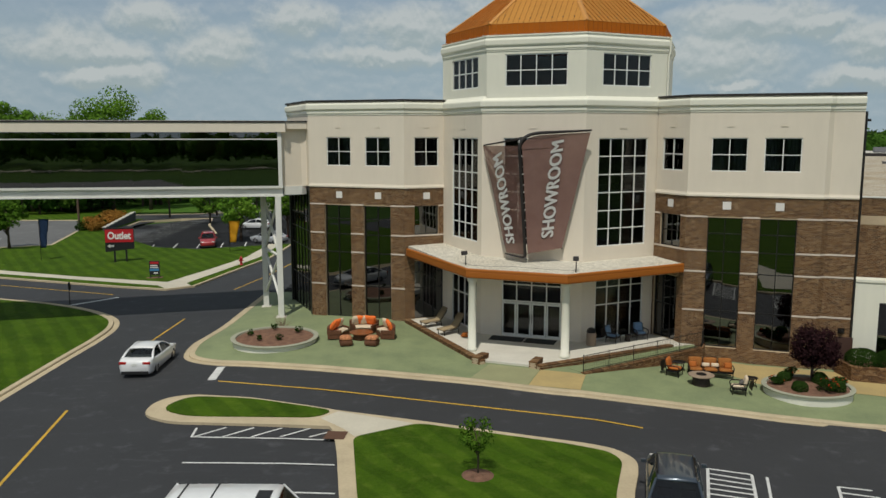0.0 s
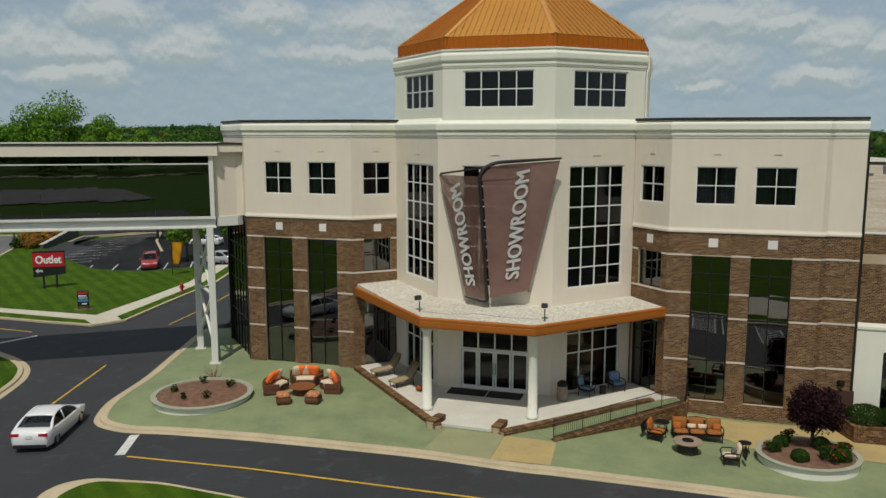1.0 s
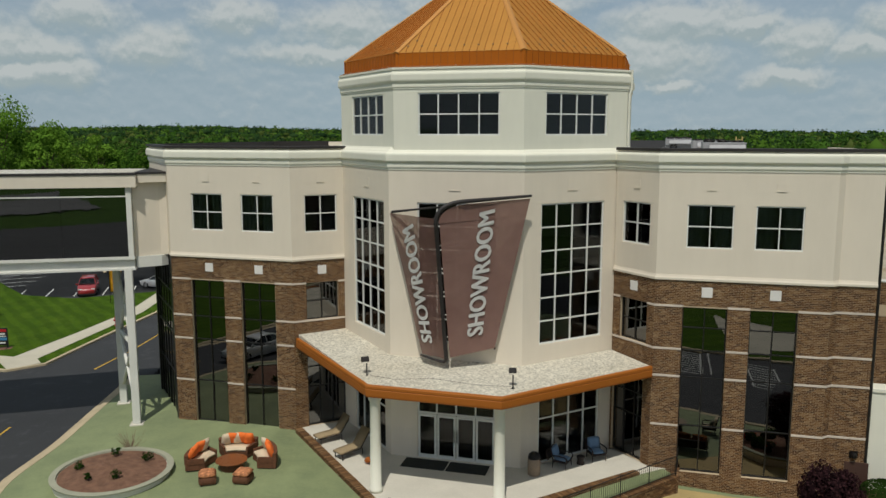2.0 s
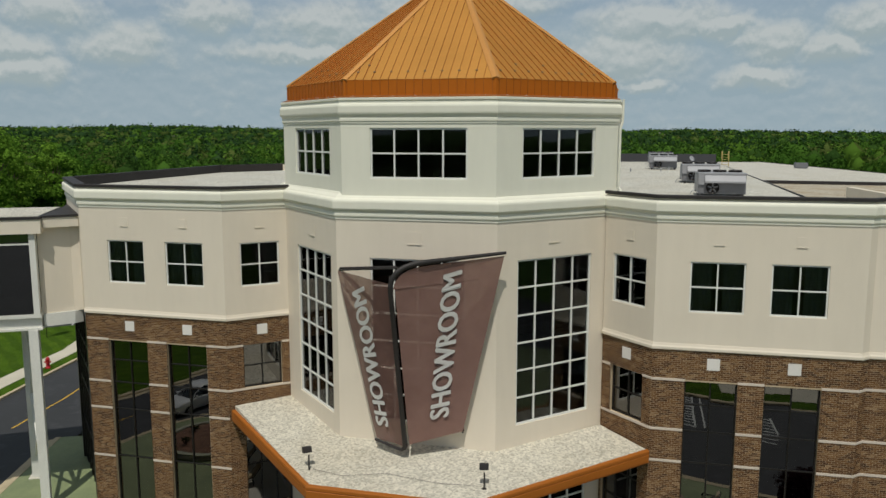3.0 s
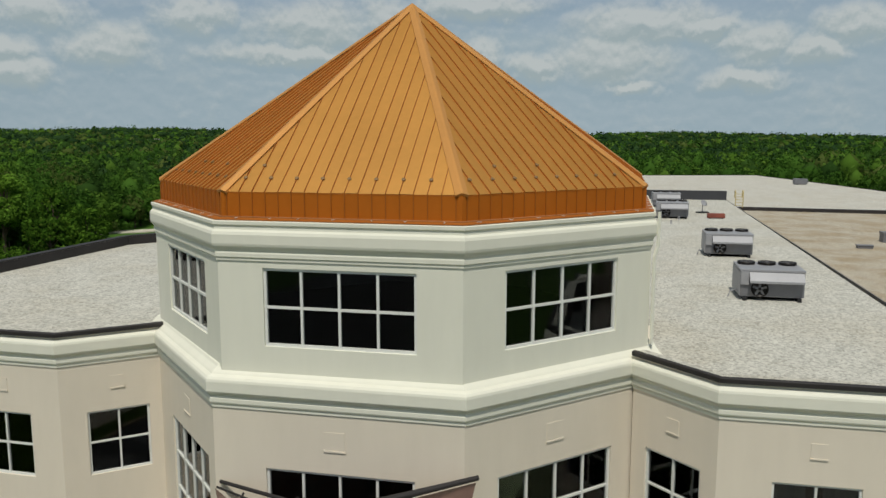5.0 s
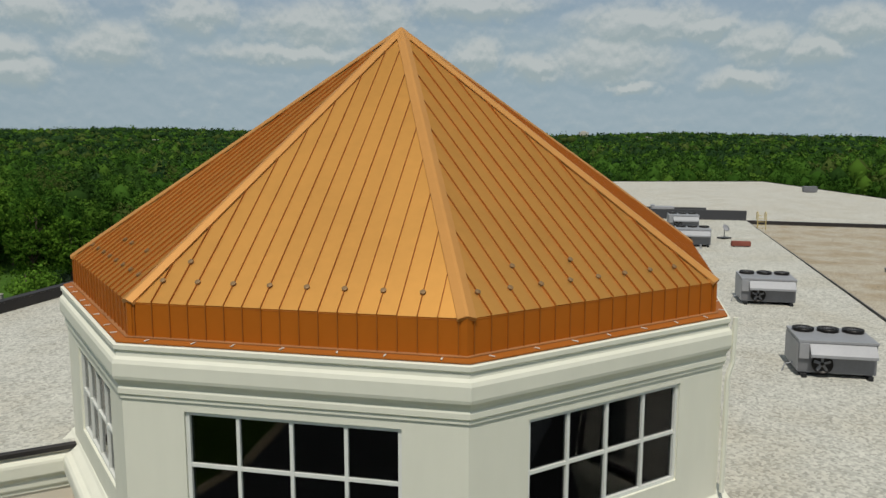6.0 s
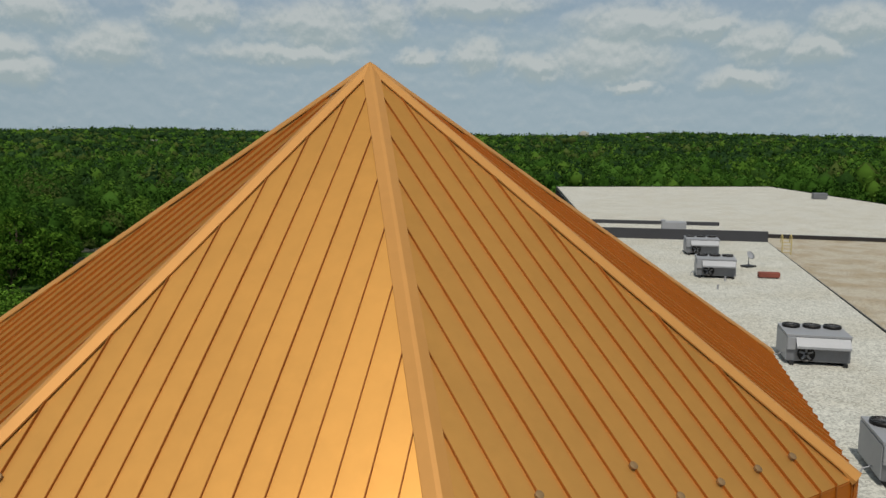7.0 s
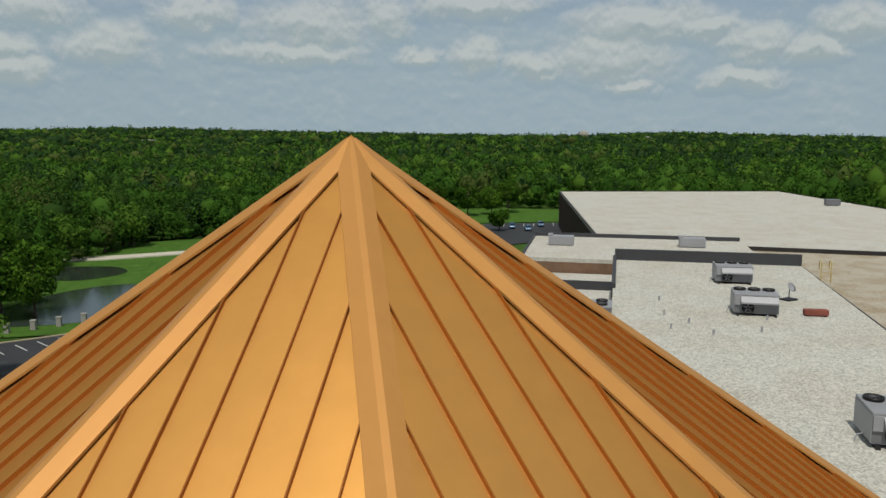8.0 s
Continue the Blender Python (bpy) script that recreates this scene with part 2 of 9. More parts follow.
GREEN_PLAZA = make_plaza("green_stained_concrete", (0.205, 0.240, 0.122), (0.155, 0.188, 0.10))
SAND_PLAZA = make_plaza("sand_stained_concrete", (0.40, 0.30, 0.13), (0.33, 0.25, 0.12))


def make_lawn(name, c, stripe=True, angle=-0.57, width=2.2):
    k = Nodes(name)
    fine = k.noise(11, 6, 0.7)
    broad = k.noise(0.35, 4, 0.6)
    f = k.math("ADD", k.math("MULTIPLY", fine, 0.5), k.math("MULTIPLY", broad, 0.5))
    col = k.ramp(f, [(0.34, scaled(c, 0.62)), (0.5, c), (0.66, (c[0] * 1.5, c[1] * 1.25, c[2] * 1.3))])
    straw = k.ramp(k.noise(1.6, 6, 0.72), [(0.50, (0.0, 0.0, 0.0)), (0.72, (0.55, 0.55, 0.55))])
    col = k.mix(straw, col, (c[0] * 2.3, c[1] * 1.6, c[2] * 3.0))
    if stripe:
        mp = k.n("ShaderNodeMapping")
        mp.inputs["Rotation"].default_value = (0, 0, angle)
        k.t.links.new(k.pos, mp.inputs["Vector"])
        w = k.n("ShaderNodeTexWave")
        w.inputs["Scale"].default_value, w.inputs["Distortion"].default_value, w.inputs["Detail"].default_value = 0.5 / width, 2.6, 3.0
        k.t.links.new(mp.outputs[0], w.inputs["Vector"])
        col = k.mix(0.46, col, k.ramp(w.outputs["Fac"], [(0.35, (0.66, 0.70, 0.68)), (0.65, (1.25, 1.2, 1.1))]), "MULTIPLY")
    return k.principled(col, 0.9, 0, k.bump(k.noise(18, 5, 0.7), 0.7, 0.05), 0.06)


LAWN = make_lawn("mown_lawn", (0.043, 0.089, 0.006))
MEADOW = make_lawn("meadow_ground", (0.045, 0.095, 0.016), False)
YELLOW = plain("yellow_road_paint", (0.50, 0.31, 0.035), 0.7, 0, 0.25, 2.0, 20)
WHITE_PAINT = plain("white_road_paint", (0.55, 0.55, 0.53), 0.7, 0, 0.25, 2.0, 20)
MULCH = plain("red_brown_mulch", (0.18, 0.095, 0.06), 0.95, 0, 0.45, 3, 30, 0.8, 0.03)


def make_glass(name, tint, ior=1.55):
    """A tinted pane: gloss by Fresnel over a clear tint."""
    k = Nodes(name)
    fr = k.n("ShaderNodeFresnel")
    fr.inputs["IOR"].default_value = ior
    k.put(fr.inputs["Normal"], k.bump(k.noise(0.9, 2), 0.05, 0.02))
    tr, gl = k.n("ShaderNodeBsdfTransparent"), k.n("ShaderNodeBsdfGlossy")
    tr.inputs["Color"].default_value = (*tint, 1)
    gl.inputs["Roughness"].default_value = 0.015
    k.put(gl.inputs["Normal"], k.bump(k.noise(0.9, 2), 0.05, 0.02))
    mx = k.n("ShaderNodeMixShader")
    k.t.links.new(fr.outputs[0], mx.inputs[0])
    k.t.links.new(tr.outputs[0], mx.inputs[1])
    k.t.links.new(gl.outputs[0], mx.inputs[2])
    k.t.links.new(mx.outputs[0], k.out.inputs[0])
    return k.m


GLASS = make_glass("tinted_window_glass", (0.50, 0.52, 0.53), 1.42)
GLASS_DARK = make_glass("bronze_window_glass", (0.20, 0.20, 0.17), 2.55)
CAR_GLASS = make_glass("car_glass", (0.25, 0.28, 0.28), 1.6)
ROOM = plain("dim_interior_paint", (0.42, 0.43, 0.41), 0.9, 0, 0.2)
ROOM_FLOOR = plain("interior_floor", (0.16, 0.13, 0.10), 0.6, 0, 0.2)
UNIT_EDGE = plain("grey_gravel_stop", (0.16, 0.15, 0.14), 0.6, 0.2, 0.2)
CURTAIN = plain("grey_curtain", (0.46, 0.50, 0.46), 0.9, 0, 0.3)

# ---------------------------------------------------------------- mesh helpers
IDENT = Matrix.Identity(4)
WORLD_PARTS = set()


def mesh_of(name, bm):
    me = bpy.data.meshes.new(name)
    bm.normal_update()
    bm.to_mesh(me)
    bm.free()
    return me


def part(name, bm, material, parent, label="", smooth=False):
    """One mesh under a thing or a part, in the thing's own coordinates."""
    me = bm if isinstance(bm, bpy.types.Mesh) else mesh_of(name, bm)
    if material is not None and not me.materials:
        me.materials.append(material)
    if smooth:
        me.polygons.foreach_set("use_smooth", [True] * len(me.polygons))
    ob = new(name, me)
    ob.parent = parent
    if label:
        ob["label"] = label
    return ob


def wpart(name, bm, material, parent, label="", smooth=False):
    """As part(), for a mesh in world coordinates under a thing that stands still."""
    ob = part(name, bm, material, parent, label, smooth)
    if parent.name not in WORLD_PARTS:
        ob.matrix_parent_inverse = parent.matrix_basis.inverted()
    WORLD_PARTS.add(ob.name)
    return ob


def thing(name, label, category, at=IDENT, group="", kind=""):
    ob = new(name)
    ob.empty_display_size = 0.3
    ob.matrix_basis = at
    return tagged(ob, label, category, group, kind)


def solid(name, bm, material, label, category="", kind="", group="", smooth=False):
    """A top-level thing that is one mesh, in world coordinates."""
    me = bm if isinstance(bm, bpy.types.Mesh) else mesh_of(name, bm)
    if material is not None and not me.materials:
        me.materials.append(material)
    if smooth:
        me.polygons.foreach_set("use_smooth", [True] * len(me.polygons))
    return tagged(new(name, me), label, category, group, kind)


def box(bm, x0, x1, y0, y1, z0, z1, m=None, bevel=0.0):
    vs = [bm.verts.new((x, y, z)) for z in (z0, z1) for x, y in ((x0, y0), (x1, y0), (x1, y1), (x0, y1))]
    fs = [bm.faces.new([vs[i] for i in q]) for q in ((3, 2, 1, 0), (4, 5, 6, 7), (0, 1, 5, 4), (1, 2, 6, 5), (2, 3, 7, 6), (3, 0, 4, 7))]
    if bevel:
        es = {e for f in fs for e in f.edges}
        got = bmesh.ops.bevel(bm, geom=list(es), offset=bevel, segments=2, affect="EDGES", profile=0.6)
        vs = list({v for v in vs if v.is_valid} | {v for f in got["faces"] for v in f.verts})
    if m is not None:
        bmesh.ops.transform(bm, matrix=m, verts=vs)
    return vs


def tube(bm, p0, p1, r0, r1=None, seg=10, cap=True):
    p0, p1 = Vector(p0), Vector(p1)
    r1 = r0 if r1 is None else r1
    d = (p1 - p0).normalized()
    u = d.orthogonal().normalized()
    w = d.cross(u)
    rings = []
    for p, r in ((p0, r0), (p1, r1)):
        rings.append([bm.verts.new(p + (u * math.cos(a) + w * math.sin(a)) * r) for a in (2 * math.pi * i / seg for i in range(seg))])
    for i in range(seg):
        j = (i + 1) % seg
        bm.faces.new((rings[0][i], rings[0][j], rings[1][j], rings[1][i]))
    if cap:
        bm.faces.new(rings[0][::-1])
        bm.faces.new(rings[1])


def pipe(bm, pts, r, seg=8):
    """A tube along a bent path, of one skin."""
    pts = [Vector(p) for p in pts]
    rings, u = [], None
    for i, p in enumerate(pts):
        d = (pts[min(i + 1, len(pts) - 1)] - pts[max(i - 1, 0)]).normalized()
        u = d.orthogonal().normalized() if u is None else (u - d * u.dot(d)).normalized()
        w = d.cross(u)
        rr = r[i] if isinstance(r, (list, tuple)) else r
        rings.append([bm.verts.new(p + (u * math.cos(a) + w * math.sin(a)) * rr) for a in (2 * math.pi * k / seg for k in range(seg))])
    for a, b in zip(rings, rings[1:]):
        for k in range(seg):
            j = (k + 1) % seg
            bm.faces.new((a[k], a[j], b[j], b[k]))
    bm.faces.new(rings[0][::-1])
    bm.faces.new(rings[-1])


def lathe(bm, profile, seg=24, x=0.0, y=0.0, sx=1.0, sy=1.0):
    rings = []
    for r, z in profile:
        rings.append([bm.verts.new((x + sx * r * math.cos(a), y + sy * r * math.sin(a), z)) for a in (2 * math.pi * k / seg for k in range(seg))])
    for a, b in zip(rings, rings[1:]):
        for k in range(seg):
            j = (k + 1) % seg
            bm.faces.new((a[k], a[j], b[j], b[k]))
    bm.faces.new(rings[0][::-1])
    bm.faces.new(rings[-1])


def prism(bm, outline, z0, z1):
    """An upright prism; z0 and z1 are heights or functions of x and y."""
    f0 = z0 if callable(z0) else (lambda x, y: z0)
    f1 = z1 if callable(z1) else (lambda x, y: z1)
    area = sum(a[0] * b[1] - b[0] * a[1] for a, b in zip(outline, outline[1:] + outline[:1]))
    pts = outline if area > 0 else outline[::-1]
    lo = [bm.verts.new((x, y, f0(x, y))) for x, y in pts]
    hi = [bm.verts.new((x, y, f1(x, y))) for x, y in pts]
    bm.faces.new(hi)
    bm.faces.new(lo[::-1])
    n = len(pts)
    for i in range(n):
        j = (i + 1) % n
        bm.faces.new((lo[i], lo[j], hi[j], hi[i]))


def offset_line(pts, o, closed=False):
    """The polyline pushed to its right by o, with mitred corners."""
    out, n = [], len(pts)
    for i in range(n):
        dirs = []
        if closed or i > 0:
            a, b = pts[i - 1], pts[i]
            dirs.append(Vector((b[0] - a[0], b[1] - a[1])).normalized())
        if closed or i < n - 1:
            a, b = pts[i], pts[(i + 1) % n]
            dirs.append(Vector((b[0] - a[0], b[1] - a[1])).normalized())
        ns = [Vector((d.y, -d.x)) for d in dirs]
        m = sum(ns, Vector((0, 0))).normalized()
        k = o / max(0.3, m.dot(ns[0]))
        out.append((pts[i][0] + m.x * k, pts[i][1] + m.y * k))
    return out


def sweep(bm, pts, profile, closed=False):
    """A moulding: profile rows of (outward, z) run along a line in plan; its skin is closed along the way."""
    rows = [[(*p, z) for p in offset_line(pts, o, closed)] for o, z in profile]
    verts = [[bm.verts.new(p) for p in row] for row in rows]
    n = len(pts)
    m = len(profile)
    for i in range(m):
        a, b = verts[i], verts[(i + 1) % m]
        for k in range(n if closed else n - 1):
            j = (k + 1) % n
            bm.faces.new((a[k], a[j], b[j], b[k]))
    if not closed:
        bm.faces.new([v[0] for v in verts])
        bm.faces.new([v[-1] for v in verts][::-1])
    bmesh.ops.recalc_face_normals(bm, faces=bm.faces[:])


def along(p0, p1):
    """The matrix of a wall: x along it, y inwards, z up; and its length."""
    d = Vector((p1[0] - p0[0], p1[1] - p0[1]))
    length = d.length
    d.normalize()
    return Matrix(((d.x, -d.y, 0, p0[0]), (d.y, d.x, 0, p0[1]), (0, 0, 1, 0), (0, 0, 0, 1))), length


def wall_mesh(bm, m, s0, s1, z0, z1, thick, openings=(), front=0.0):
    """A wall with real openings: rows of (s0, s1, z0, z1) in the wall's own frame."""
    ss = sorted({s0, s1, *(v for o in openings for v in o[:2] if s0 < v < s1)})
    zs = sorted({z0, z1, *(v for o in openings for v in o[2:4] if z0 < v < z1)})

    def full(i, j):
        if i < 0 or j < 0 or i >= len(ss) - 1 or j >= len(zs) - 1:
            return False
        s, z = (ss[i] + ss[i + 1]) / 2, (zs[j] + zs[j + 1]) / 2
        return not any(o[0] < s < o[1] and o[2] < z < o[3] for o in openings)

    cache = {}

    def v(s, y, z):
        key = (round(s, 4), y, round(z, 4))
        if key not in cache:
            cache[key] = bm.verts.new(m @ Vector((s, y, z)))
        return cache[key]

    y0, y1 = front, front + thick
    for i in range(len(ss) - 1):
        for j in range(len(zs) - 1):
            if not full(i, j):
                continue
            a, b, c, d = ss[i], ss[i + 1], zs[j], zs[j + 1]
            bm.faces.new((v(a, y0, c), v(b, y0, c), v(b, y0, d), v(a, y0, d)))
            bm.faces.new((v(b, y1, c), v(a, y1, c), v(a, y1, d), v(b, y1, d)))
            if not full(i - 1, j):
                bm.faces.new((v(a, y1, c), v(a, y0, c), v(a, y0, d), v(a, y1, d)))
            if not full(i + 1, j):
                bm.faces.new((v(b, y0, c), v(b, y1, c), v(b, y1, d), v(b, y0, d)))
            if not full(i, j - 1):
                bm.faces.new((v(a, y1, c), v(b, y1, c), v(b, y0, c), v(a, y0, c)))
            if not full(i, j + 1):
                bm.faces.new((v(a, y0, d), v(b, y0, d), v(b, y1, d), v(a, y1, d)))


def window(parent, m, s0, s1, z0, z1, cols, rows, frame_mat, glass_mat, bar=0.06, deep=0.10, label="", sill=False):
    """A window in a wall's opening: outer frame, mullions, one pane in each light. cols and rows: a count, or the cuts themselves."""
    cx = [s0 + (s1 - s0) * i / cols for i in range(cols + 1)] if isinstance(cols, int) else [s0, *cols, s1]
    cz = [z0 + (z1 - z0) * i / rows for i in range(rows + 1)] if isinstance(rows, int) else [z0, *rows, z1]
    bm = bmesh.new()
    b = bar
    box(bm, s0, s0 + b, deep - 0.05, deep + 0.05, z0, z1, m)
    box(bm, s1 - b, s1, deep - 0.05, deep + 0.05, z0, z1, m)
    box(bm, s0 + b, s1 - b, deep - 0.05, deep + 0.05, z0, z0 + b, m)
    box(bm, s0 + b, s1 - b, deep - 0.05, deep + 0.05, z1 - b, z1, m)
    if sill:
        box(bm, s0 - 0.05, s1 + 0.05, -0.05, deep - 0.051, z0 - 0.05, z0 - 0.003, m)
    w = wpart("window", bm, frame_mat, parent, label)
    if len(cx) > 2 or len(cz) > 2:
        bm = bmesh.new()
        for x in cx[1:-1]:
            box(bm, x - b * 0.45, x + b * 0.45, deep - 0.045, deep + 0.045, z0 + b, z1 - b, m)
        for z in cz[1:-1]:
            for xa, xb in zip(cx, cx[1:]):
                xa2, xb2 = (xa + b if xa == s0 else xa + b * 0.45), (xb - b if xb == s1 else xb - b * 0.45)
                box(bm, xa2, xb2, deep - 0.04, deep + 0.04, z - b * 0.45, z + b * 0.45, m)
        wpart("mullion", bm, frame_mat, w)
    shared = {}
    for xa, xb in zip(cx, cx[1:]):
        for za, zb in zip(cz, cz[1:]):
            key = (round(xb - xa, 3), round(zb - za, 3))
            if key not in shared:
                pb = bmesh.new()
                box(pb, 0.0, key[0], -0.005, 0.005, 0.0, key[1])
                shared[key] = mesh_of("pane", pb)
            p = wpart("pane", shared[key], glass_mat, w)
            # every pane sits a hair out of true, as real panes do
            tilt = pose(0, 0, 0, random.uniform(-0.25, 0.25), 0, random.uniform(-0.25, 0.25))
            p.matrix_basis = m @ Matrix.Translation((xa, deep + 0.012, za)) @ tilt
    return w


def text_mesh(body, bold=0.0, depth=0.0):
    """Lettering with the built-in font as a mesh whose letters fill 0..1 in height; returns the mesh and its width."""
    cu = bpy.data.curves.new("lettering", "FONT")
    cu.body, cu.offset, cu.extrude, cu.resolution_u = body, bold, depth, 3
    ob = bpy.data.objects.new("lettering", cu)
    scene.collection.objects.link(ob)
    bpy.context.view_layer.update()
    me = bpy.data.meshes.new_from_object(ob.evaluated_get(bpy.context.evaluated_depsgraph_get()))
    bpy.data.objects.remove(ob)
    co = np.array([v.co for v in me.vertices])
    lo, hi = co.min(0), co.max(0)
    for v in me.vertices:
        v.co.x, v.co.y = (v.co.x - lo[0]) / (hi[1] - lo[1]), (v.co.y - lo[1]) / (hi[1] - lo[1])
    return me, (hi[0] - lo[0]) / (hi[1] - lo[1])


def quads(name, verts, faces):
    me = bpy.data.meshes.new(name)
    me.from_pydata([tuple(v) for v in verts], [], faces)
    me.update()
    return me


# ---------------------------------------------------------------- the lie of the land


def smooth01(v):
    v = max(0.0, min(1.0, v))
    return v * v * (3 - 2 * v)


def ground_z(x, y):
    return (-0.3 - 0.03 * max(0.0, min(40.0, -6 - x)) - 0.075 * max(0.0, min(11.0, x - 7)) - 1.6 * smooth01((y - 130) / 40))


RIDGE_AZ = [-60, -34, -22, -19, -16, -12, -8, -4, 4, 12, 17, 20, 23, 27, 31, 36, 60]
RIDGE_UP = [12, 18, 15, 13, 20, 21, 15, 10, 3, 0, -2, 6, 8, 4, 1, -5, -6]


def land_z(x, y):
    """The open land: the site, then a wooded plain with low ridges at its rim."""
    far = math.hypot(x - 8, y - 60)
    z = ground_z(x, y)
    k = smooth01((far - 260) / 500)
    roll = 2.2 * math.sin(x * 0.0061 + 1.0) * math.sin(y * 0.0053 + 0.4) + 1.2 * math.sin(x * 0.017 + y * 0.011)
    ridge = float(np.interp(math.degrees(math.atan2(x - 8, y - 40)), RIDGE_AZ, RIDGE_UP)) * smooth01((far - 1500) / 1000)
    return z + k * (roll - 2) + ridge


def drape(name, outline, lift, material, label, category, cell=4.0, zf=ground_z, depth=0.0, kind="structure"):
    """A sheet cut to an outline in plan, laid over the ground; depth gives it an edge."""
    bm = bmesh.new()
    area = sum(a[0] * b[1] - b[0] * a[1] for a, b in zip(outline, outline[1:] + outline[:1]))
    pts = outline if area > 0 else outline[::-1]
    bm.faces.new([bm.verts.new((x, y, 0)) for x, y in pts])
    bmesh.ops.triangulate(bm, faces=bm.faces[:])
    for axis in (0, 1):
        lo, hi = min(p[axis] for p in pts), max(p[axis] for p in pts)
        n = int((hi - lo) / cell)
        for i in range(1, n + 1):
            co, no = [0, 0, 0], [0, 0, 0]
            co[axis], no[axis] = lo + (hi - lo) * i / (n + 1), 1
            bmesh.ops.bisect_plane(bm, geom=bm.verts[:] + bm.edges[:] + bm.faces[:], plane_co=co, plane_no=no)
    if depth:
        got = bmesh.ops.extrude_face_region(bm, geom=bm.faces[:])
        top = {v for v in got["geom"] if isinstance(v, bmesh.types.BMVert)}
    else:
        top = set(bm.verts)
    for v in bm.verts:
        v.co.z = zf(v.co.x, v.co.y) + lift - (0 if v in top else depth)
    bmesh.ops.recalc_face_normals(bm, faces=bm.faces[:])
    if not depth and bm.faces and sum(f.normal.z for f in bm.faces) < 0:
        bmesh.ops.reverse_faces(bm, faces=bm.faces[:])
    return solid(name, bm, material, label, category, kind)


def rounded(pts, closed=True, r=1.5, n=4):
    """The outline with its corners rounded."""
    out, m = [], len(pts)
    for i in range(m):
        p, a, b = Vector(pts[i]), Vector(pts[i - 1]), Vector(pts[(i + 1) % m])
        if not closed and i in (0, m - 1):
            out.append(tuple(p))
            continue
        da, db = (a - p), (b - p)
        k = min(r, da.length * 0.45, db.length * 0.45)
        q0, q1 = p + da.normalized() * k, p + db.normalized() * k
        for j in range(n + 1):
            t = j / n
            out.append(tuple(q0 * (1 - t) ** 2 + p * 2 * t * (1 - t) + q1 * t * t))
    return out


def dense(pts, step, closed=False):
    out, m = [], len(pts)
    for i in range(m if closed else m - 1):
        a, b = Vector(pts[i]), Vector(pts[(i + 1) % m])
        k = max(1, int((b - a).length / step))
        out += [tuple(a.lerp(b, j / k)) for j in range(k)]
    if not closed:
        out.append(tuple(pts[-1]))
    return out


def kerb(name, line, label, closed=False, width=0.32, high=0.14, material=None, gutter=0.0):
    """A kerb along a line in plan: its face to the right of the line's run is the road's."""
    pts = dense(line, 3.0, closed)
    bm = bmesh.new()
    prof = [(gutter, -0.25), (gutter, 0.012), (0.02, 0.018)] if gutter else [(0.0, -0.25)]
    prof += [(0.0, high - 0.03), (-0.03, high), (-width, high + 0.004), (-width, -0.25)]
    rows = [[(p[0], p[1], ground_z(*p) + z) for p in offset_line(pts, o, closed)] for o, z in prof]
    vs = [[bm.verts.new(p) for p in r] for r in rows]
    n = len(pts)
    for a, b in zip(vs, vs[1:]):
        for k in range(n if closed else n - 1):
            j = (k + 1) % n
            bm.faces.new((a[k], a[j], b[j], b[k]))
    bmesh.ops.recalc_face_normals(bm, faces=bm.faces[:])
    return solid(name, bm, material or CONCRETE, label, "kerb", "structure")


def stripe(name, line, width, material, label):
    """A painted line on the road."""
    pts = dense(line, 2.0)
    bm = bmesh.new()
    l, r = offset_line(pts, -width / 2), offset_line(pts, width / 2)
    a = [bm.verts.new((x, y, ground_z(x, y) + 0.012)) for x, y in l]
    b = [bm.verts.new((x, y, ground_z(x, y) + 0.012)) for x, y in r]
    for k in range(len(pts) - 1):
        bm.faces.new((b[k], b[k + 1], a[k + 1], a[k]))
    return solid(name, bm, material, label, "road marking", "structure")

# ---------------------------------------------------------------- plan of the showroom
CEN = Vector((8.02, 56.85))
TURN = radians(-19.3)
E1, E2 = Vector((math.cos(TURN), math.sin(TURN))), Vector((-math.sin(TURN), math.cos(TURN)))


def plan(p, q):
    """From the building's own axes (p across, q back) to the world."""
    v = CEN + E1 * p + E2 * q
    return (v.x, v.y)


def octagon(ap, about=None, turn=TURN):
    c = about or CEN
    r = ap / math.cos(radians(22.5))
    return [(c.x + r * math.cos(turn + radians(-112.5 + 45 * k)), c.y + r * math.sin(turn + radians(-112.5 + 45 * k))) for k in range(8)]


AP = 7.75
OCT = octagon(AP)                      # OCT[0] to OCT[1] is the entrance face
LAN_C, AP_LAN, LAN_TURN = Vector((7.97, 56.57)), 7.366, radians(-19.0)       # the lantern storey stands back on the belt cornice
LAN = octagon(AP_LAN, LAN_C, LAN_TURN)
SIDE = 2 * AP * math.tan(radians(22.5))
Z_BAND, Z_CAP, Z_ROOF, Z_ROOF_L = 9.0, 14.95, 13.7, 14.45
L_BACK, L_END, L_FOLD, L_JOIN = (-12.0, 63.0), (-9.41, 57.02), (-2.6, 54.5), (0.18, 55.6)
R_JOIN, R_FOLD, R_K1, R_K2, R_END = (13.38, 50.75), (14.6, 48.25), (21.65, 45.845), (22.03, 46.03), (23.5, 45.53)

bld = thing("showroom_building", "cream stucco and red brick showroom with an octagonal copper-roofed tower", "building", pose(CEN.x, CEN.y, -0.3))

